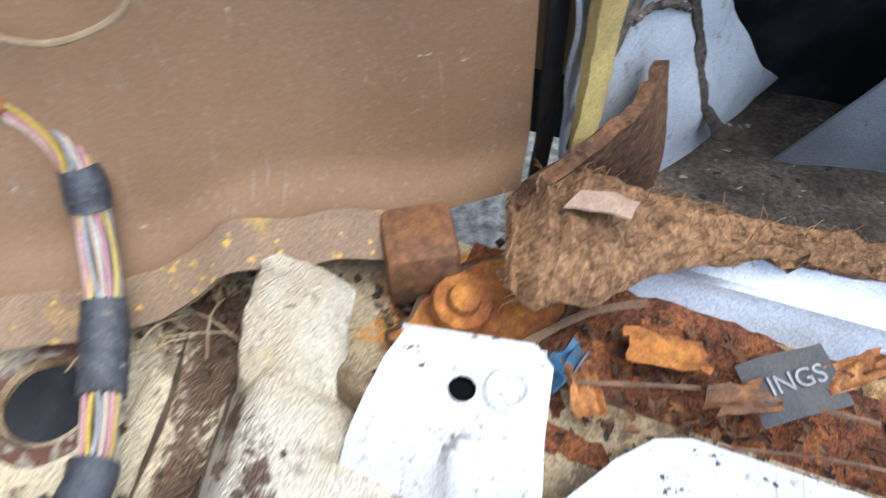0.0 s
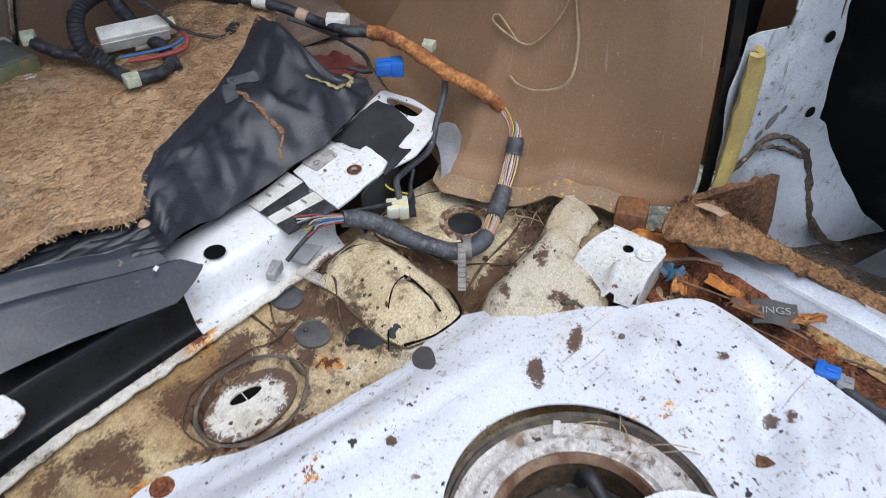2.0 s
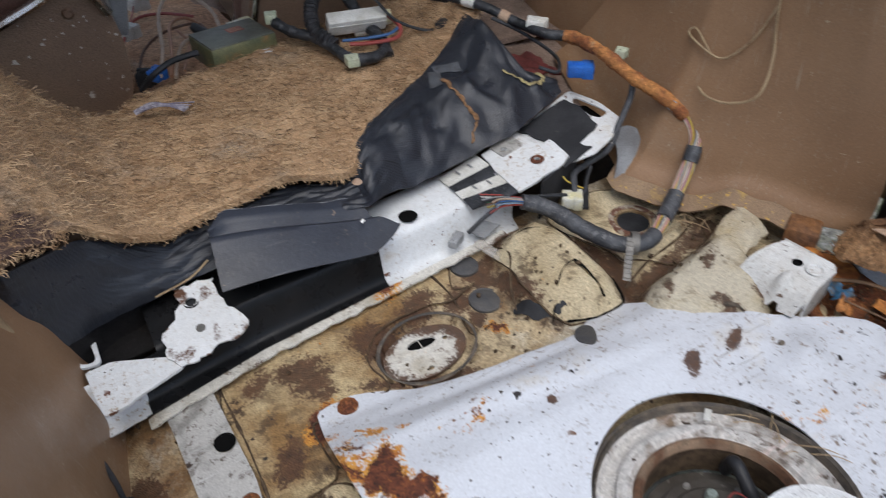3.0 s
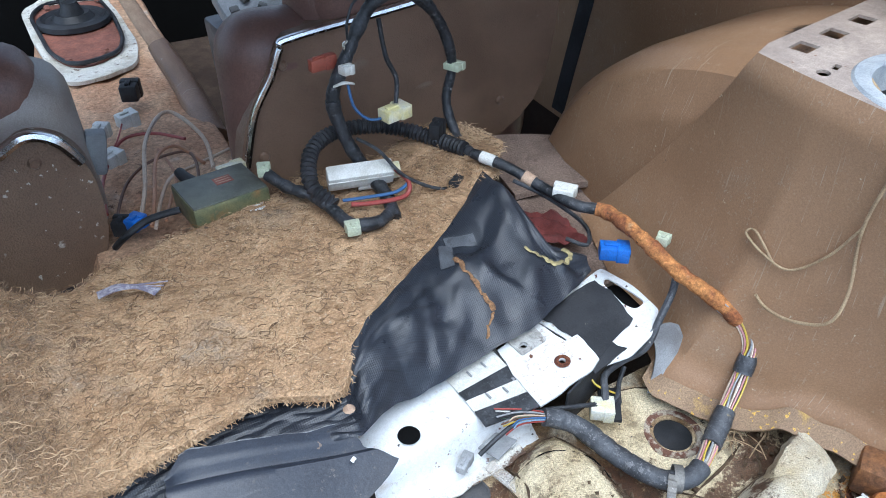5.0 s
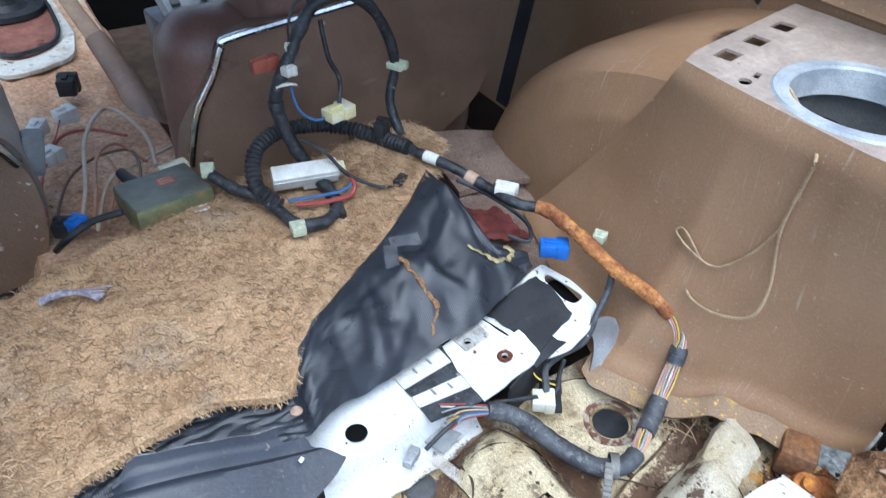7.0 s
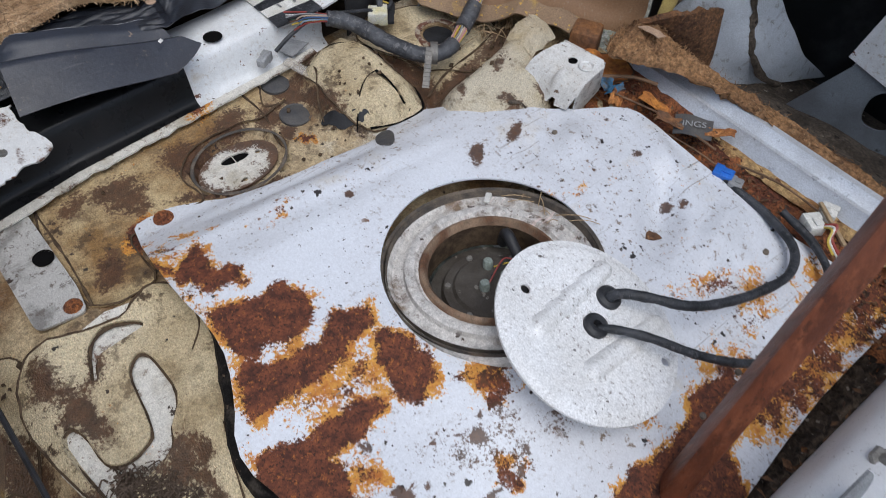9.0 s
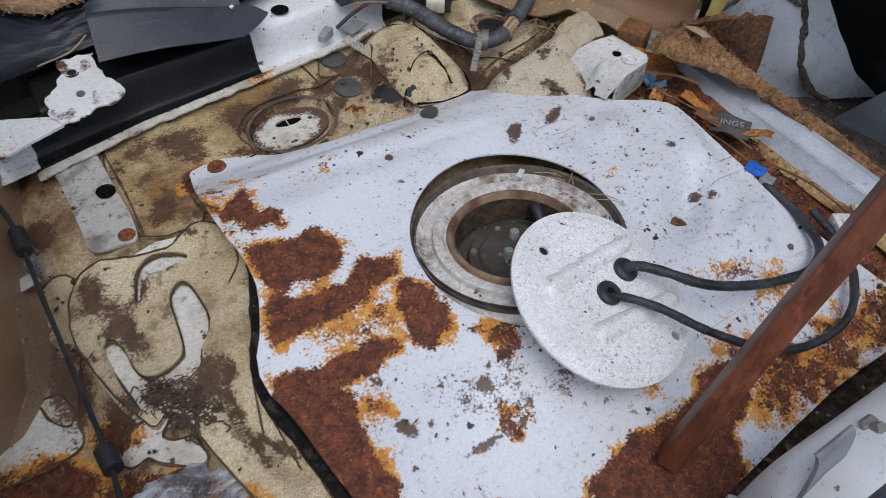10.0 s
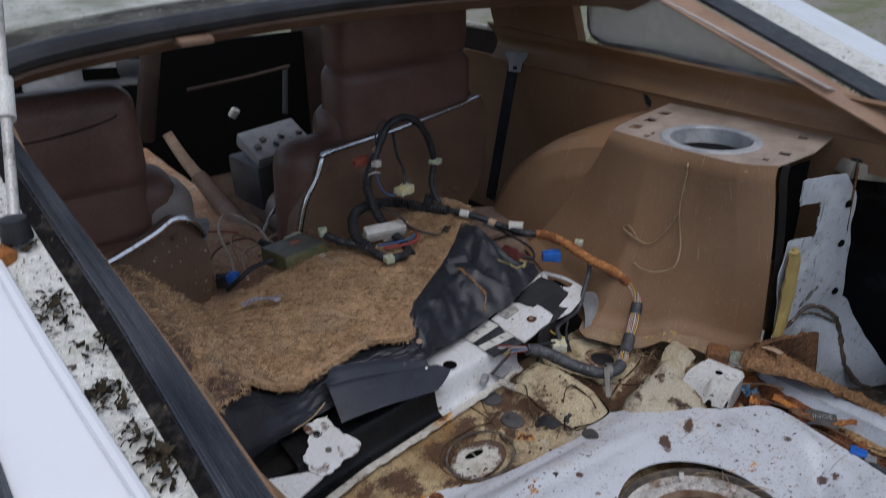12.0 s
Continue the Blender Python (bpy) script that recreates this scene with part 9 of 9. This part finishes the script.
part("side_frame", sheet(lambda u, v: (0.80 - 0.03 * v, 0.6 + 1.9 * u, 0.84 + 0.07 * v + 0.03 * math.sin(math.pi * u)), 12, 4, 0.02), M_VINYL, roof)
latch = part("header_clip", box((0.06, 0.03, 0.012), pose(-0.42, 0.63, 0.835, 10, 0, 5), 0.004), M_SEATBACK, roof, "brown clip")

# ---- rear end ----
rear = thing("rear_panel", "white rear panel with sill seal", "rear panel", kind="structure", at=(0, -0.62, 0.1))
part("panel", sheet(lambda u, v: (-0.75 + 1.6 * u, -0.72 - 0.02 * v, -0.12 + 0.29 * v), 20, 10, 0.004), M_GRIME, rear)
part("sill_seal", tube([(-0.70, -0.68, 0.35), (-0.3, -0.655, 0.335), (0.0, -0.645, 0.33), (0.3, -0.66, 0.335), (0.7, -0.70, 0.35)], 0.02, 6, 10, flat=0.7), M_SEAL, rear, "rubber sill seal")
part("grit_bed", sheet(lambda u, v: (-0.05 + 0.75 * u, -0.485 - 0.10 * v, -0.040 + 0.012 * abs(noise.noise(Vector((u * 40, v * 7, 0)))) + 0.008 * noise.noise(Vector((u * 110, v * 18, 3)))), 150, 24, 0.004), M_SOIL, rear, "dark gritty dirt behind the tank cover")
latch_plate = thing("latch_reinforcement", "white latch reinforcement with two hex bolts and a slot", "latch plate", at=(0.2, -0.58, 0.1))


def latch_fn(u, v):
    prof = spline([(0, -0.548, -0.01), (0, -0.55, 0.08), (0, -0.556, 0.15), (0, -0.57, 0.185), (0, -0.60, 0.205), (0, -0.64, 0.21)], 4)
    k = v * (len(prof) - 1)
    i = min(int(k), len(prof) - 2)
    p = prof[i].lerp(prof[i + 1], k - i)
    w = smoothstep(0, 0.09, u) * smoothstep(1, 0.91, u)
    return (0.03 + 0.46 * u, p.y - 0.03 * (1 - w), p.z * (0.75 + 0.25 * w))


part("pressing", sheet(latch_fn, 30, 20, 0.003), M_LATCH, latch_plate)
for x, y, z in ((0.13, -0.585, 0.196), (0.185, -0.583, 0.196)):
    part("bolt", lathe([(0, 0.012), (0.007, 0.011), (0.008, 0.002), (0.014, 0.001), (0.015, -0.003), (0, -0.003)], pose(x, y, z, 25, 0, 0), 6), M_GREYMETAL, latch_plate, "grey hex bolt")
# near-black block paints the slot's shade
part("slot", box((0.05, 0.012, 0.004), pose(0.17, -0.607, 0.205, 10, 0, 0), 0.004), M_SHADEBLACK, latch_plate)
hang = part("rubber_flap", sheet(lambda u, v: (0.07 - 0.035 * v + 0.012 * u, -0.575 - 0.02 * u, 0.25 - 0.02 * v - 0.16 * u * u), 14, 6, 0.004), M_GREYFLAP)
tagged(hang, "grey plastic flap hanging from the rear sill", "plastic flap")
bulb = thing("light_bulb", "small clear glass light bulb lying at the rear", "light bulb", at=(0.04, -0.545, -0.02))
part("glass", lathe([(0, 0.022), (0.012, 0.019), (0.018, 0.010), (0.018, 0.0), (0.012, -0.010), (0.008, -0.016)], pose(0.042, -0.545, 0.0, 60, 0, 30), 20), M_CLEAR, bulb)
part("cap", lathe([(0.0085, -0.014), (0.0085, -0.034), (0.003, -0.038), (0, -0.038)], pose(0.042, -0.545, 0.0, 60, 0, 30), 14), M_ALU, bulb, "metal cap")
connector(0.08, -0.555, -0.01, 40, (0.03, 0.025, 0.02), M_PLASTIC, "white bulb holder beside a light bulb", "bulb_holder")

# bags, rod and wad on the left floor
def bag(cx, cy, rx, ry, h, turn, seed, label):
    b = bmesh.new()
    bmesh.ops.create_icosphere(b, subdivisions=5, radius=1.0)
    m = pose(cx, cy, floor_base(cx, cy) + h * 0.5, 0, 0, turn)
    for v in b.verts:
        p = v.co.copy()
        n = noise.noise(p * 2.2 + Vector((seed, 0, 0))) * 0.45 + abs(noise.noise(p * 5 + Vector((0, seed, 0)))) * 0.35 + (0.5 - abs(noise.noise(p * 9 + Vector((seed, seed, 0))))) * 0.22
        v.co = m @ Vector((p.x * rx * (0.85 + n), p.y * ry * (0.85 + n), p.z * h * (0.6 + n)))
    o = part("plastic_bag", b, M_BAG, smooth=False)
    return tagged(o, label, "plastic bag", "plastic bags")


bag(-0.488, -0.236, 0.098, 0.044, 0.03, 2, 1.0, "crumpled clear plastic bag on the rusty floor")
bag(-0.548, 0.212, 0.03, 0.035, 0.02, 20, 4.0, "small crumpled clear plastic bag by the housing")
rod = thing("release_cable", "thin black release cable with two rubber ferrules", "cable", at=(-0.51, 0.05, 0.02))
part("cable", tube([(-0.535, 0.30, 0.07), (-0.52, 0.235, 0.05), (-0.515, 0.093, 0.034), (-0.505, -0.15, 0.022), (-0.512, -0.24, 0.03)], 0.0034, 6, 8), M_RUBBER, rod)
part("ferrule", tube([(-0.518, 0.225, 0.05), (-0.517, 0.185, 0.046)], 0.011, 3, 12), M_RUBBER, rod)
part("ferrule", tube([(-0.506, -0.135, 0.024), (-0.503, -0.165, 0.024)], 0.012, 3, 12), M_RUBBER, rod)
part("tab", box((0.03, 0.022, 0.003), pose(-0.53, 0.155, 0.022, 0, 0, 15), 0.001), M_SCUFF, rod, "small steel tab")
fluff = thing("fibre_wad", "matted grey-brown fibre wad on the floor", "fibre wad", kind="stuff", at=(-0.415, -0.115, 0.015))
wb_ = bmesh.new()
for k in range(520):
    t = random.random()
    cx, cy = lerp([(0, -0.438), (0.5, -0.41), (1, -0.392)], t) + random.gauss(0, 0.010), lerp([(0, -0.085), (0.5, -0.118), (1, -0.155)], t) + random.gauss(0, 0.010)
    a, L = random.uniform(0, 6.28), random.uniform(0.006, 0.016)
    q = Vector((cx, cy, floor_z(cx, cy) + 0.008 + abs(random.gauss(0, 0.005))))
    tube([q, q + Vector((math.cos(a), math.sin(a), 0.3)) * L * 0.5, q + Vector((math.cos(a + 1.2), math.sin(a + 1.2), 0)) * L], random.uniform(0.0005, 0.0014), 3, 4, wb_)
part("fibres", wb_, M_WAD, fluff)
left_cord = part("cord", tube([(-0.645, 0.33, 0.40), (-0.60, 0.325, 0.40), (-0.578, 0.34, 0.34), (-0.57, 0.37, 0.25), (-0.56, 0.38, 0.17)], 0.006, 6, 8), M_STRAW)
tagged(left_cord, "pale looped cord hanging below the hatch frame", "cord")
straw_tuft = thing("dry_roots", "dry straw roots at the foot of the housing", "stalks", kind="stuff")
tb = bmesh.new()
for k in range(26):
    p = Vector((0.43 + random.uniform(-0.05, 0.05), 0.285 + random.uniform(-0.03, 0.03), floor_z(0.43, 0.28) + 0.012))
    a = random.uniform(0, 6.28)
    d = Vector((math.cos(a), math.sin(a), 0)) * random.uniform(0.015, 0.05)
    tube([p, p + d * 0.5 + Vector((0, 0, random.uniform(0, 0.015))), p + d], 0.0009, 3, 4, tb)
part("roots", tb, M_STRAW, straw_tuft)
dirt_lumps = thing("dirt_clods", "dark dirt clods on the floor below the harness", "dirt", kind="stuff")
db = bmesh.new()
for cx, cy, sp, num in ((0.2, 0.30, 0.025, 26), (0.44, 0.26, 0.03, 50), (0.31, 0.21, 0.03, 16), (-0.3, 0.37, 0.12, 20), (-0.5, -0.3, 0.09, 60), (0.02, 0.25, 0.06, 24), (0.49, 0.14, 0.03, 40), (0.07, -0.59, 0.2, 120), (-0.48, 0.08, 0.05, 26)):
    for k in range(num):
        x, y = cx + random.gauss(0, sp), cy + random.gauss(0, sp * (0.12 if num == 120 else 1))
        s = random.uniform(0.0015, 0.006)
        q = pose(x, y, floor_z(x, y) + 0.008, random.uniform(0, 360), random.uniform(0, 360), 0)
        vs = [db.verts.new(q @ Vector((s * random.uniform(0.5, 1.2) * c[0], s * random.uniform(0.5, 1.2) * c[1], s * random.uniform(0.5, 1.0) * c[2]))) for c in ((1, 0, 0), (-1, 0, 0), (0, 1, 0), (0, -1, 0), (0, 0, 1), (0, 0, -1))]
        for f in ((0, 2, 4), (2, 1, 4), (1, 3, 4), (3, 0, 4), (2, 0, 5), (1, 2, 5), (3, 1, 5), (0, 3, 5)):
            db.faces.new([vs[i] for i in f])
part("clods", db, M_DIRTSHADE, dirt_lumps, smooth=False)

# ---- outside ----
gravel = thing("gravel_stones", "loose gravel stones in the grass", "gravel", kind="stuff")
gb = bmesh.new()
for k in range(500):
    p = Vector((random.uniform(2.0, 6.5), random.uniform(0.5, 5), -0.61))
    s = random.uniform(0.015, 0.05)
    gb_m = Matrix.Translation(p) @ pose(0, 0, 0, random.uniform(0, 90), random.uniform(0, 90), 0)
    vs = [gb.verts.new(gb_m @ Vector((s * c[0], s * c[1] * 0.8, s * c[2] * 0.6))) for c in ((1, 0, 0), (-1, 0, 0), (0, 1, 0), (0, -1, 0), (0, 0, 1), (0, 0, -1))]
    for f in ((0, 2, 4), (2, 1, 4), (1, 3, 4), (3, 0, 4), (2, 0, 5), (1, 2, 5), (3, 1, 5), (0, 3, 5)):
        gb.faces.new([vs[i] for i in f])
part("stones", gb, M_GRAVEL, gravel)
grass = thing("grass_blades", "short green grass beside the car", "grass", kind="stuff")
gr = bmesh.new()
for k in range(7000):
    x, y = random.uniform(1.6, 7), random.uniform(-0.5, 6)
    h, a = random.uniform(0.04, 0.12), random.uniform(0, 6.28)
    d = Vector((math.cos(a), math.sin(a), 0))
    gr.faces.new([gr.verts.new(Vector((x, y, -0.62)) + c) for c in (d * 0.008, d * -0.008, Vector((random.uniform(-0.05, 0.05), random.uniform(-0.05, 0.05), h)))])
part("blades", gr, M_BLADE, grass)
hedge = part("backdrop", sheet(lambda u, v: (30 * math.cos(u * 6.2832), 30 * math.sin(u * 6.2832), -1.0 + (3.2 + 0.8 * noise.noise(Vector((u * 40, 0, 0)))) * v), 120, 4, 0), M_HEDGE)
tagged(hedge, "far dark green hedge line", "hedge", kind="structure")
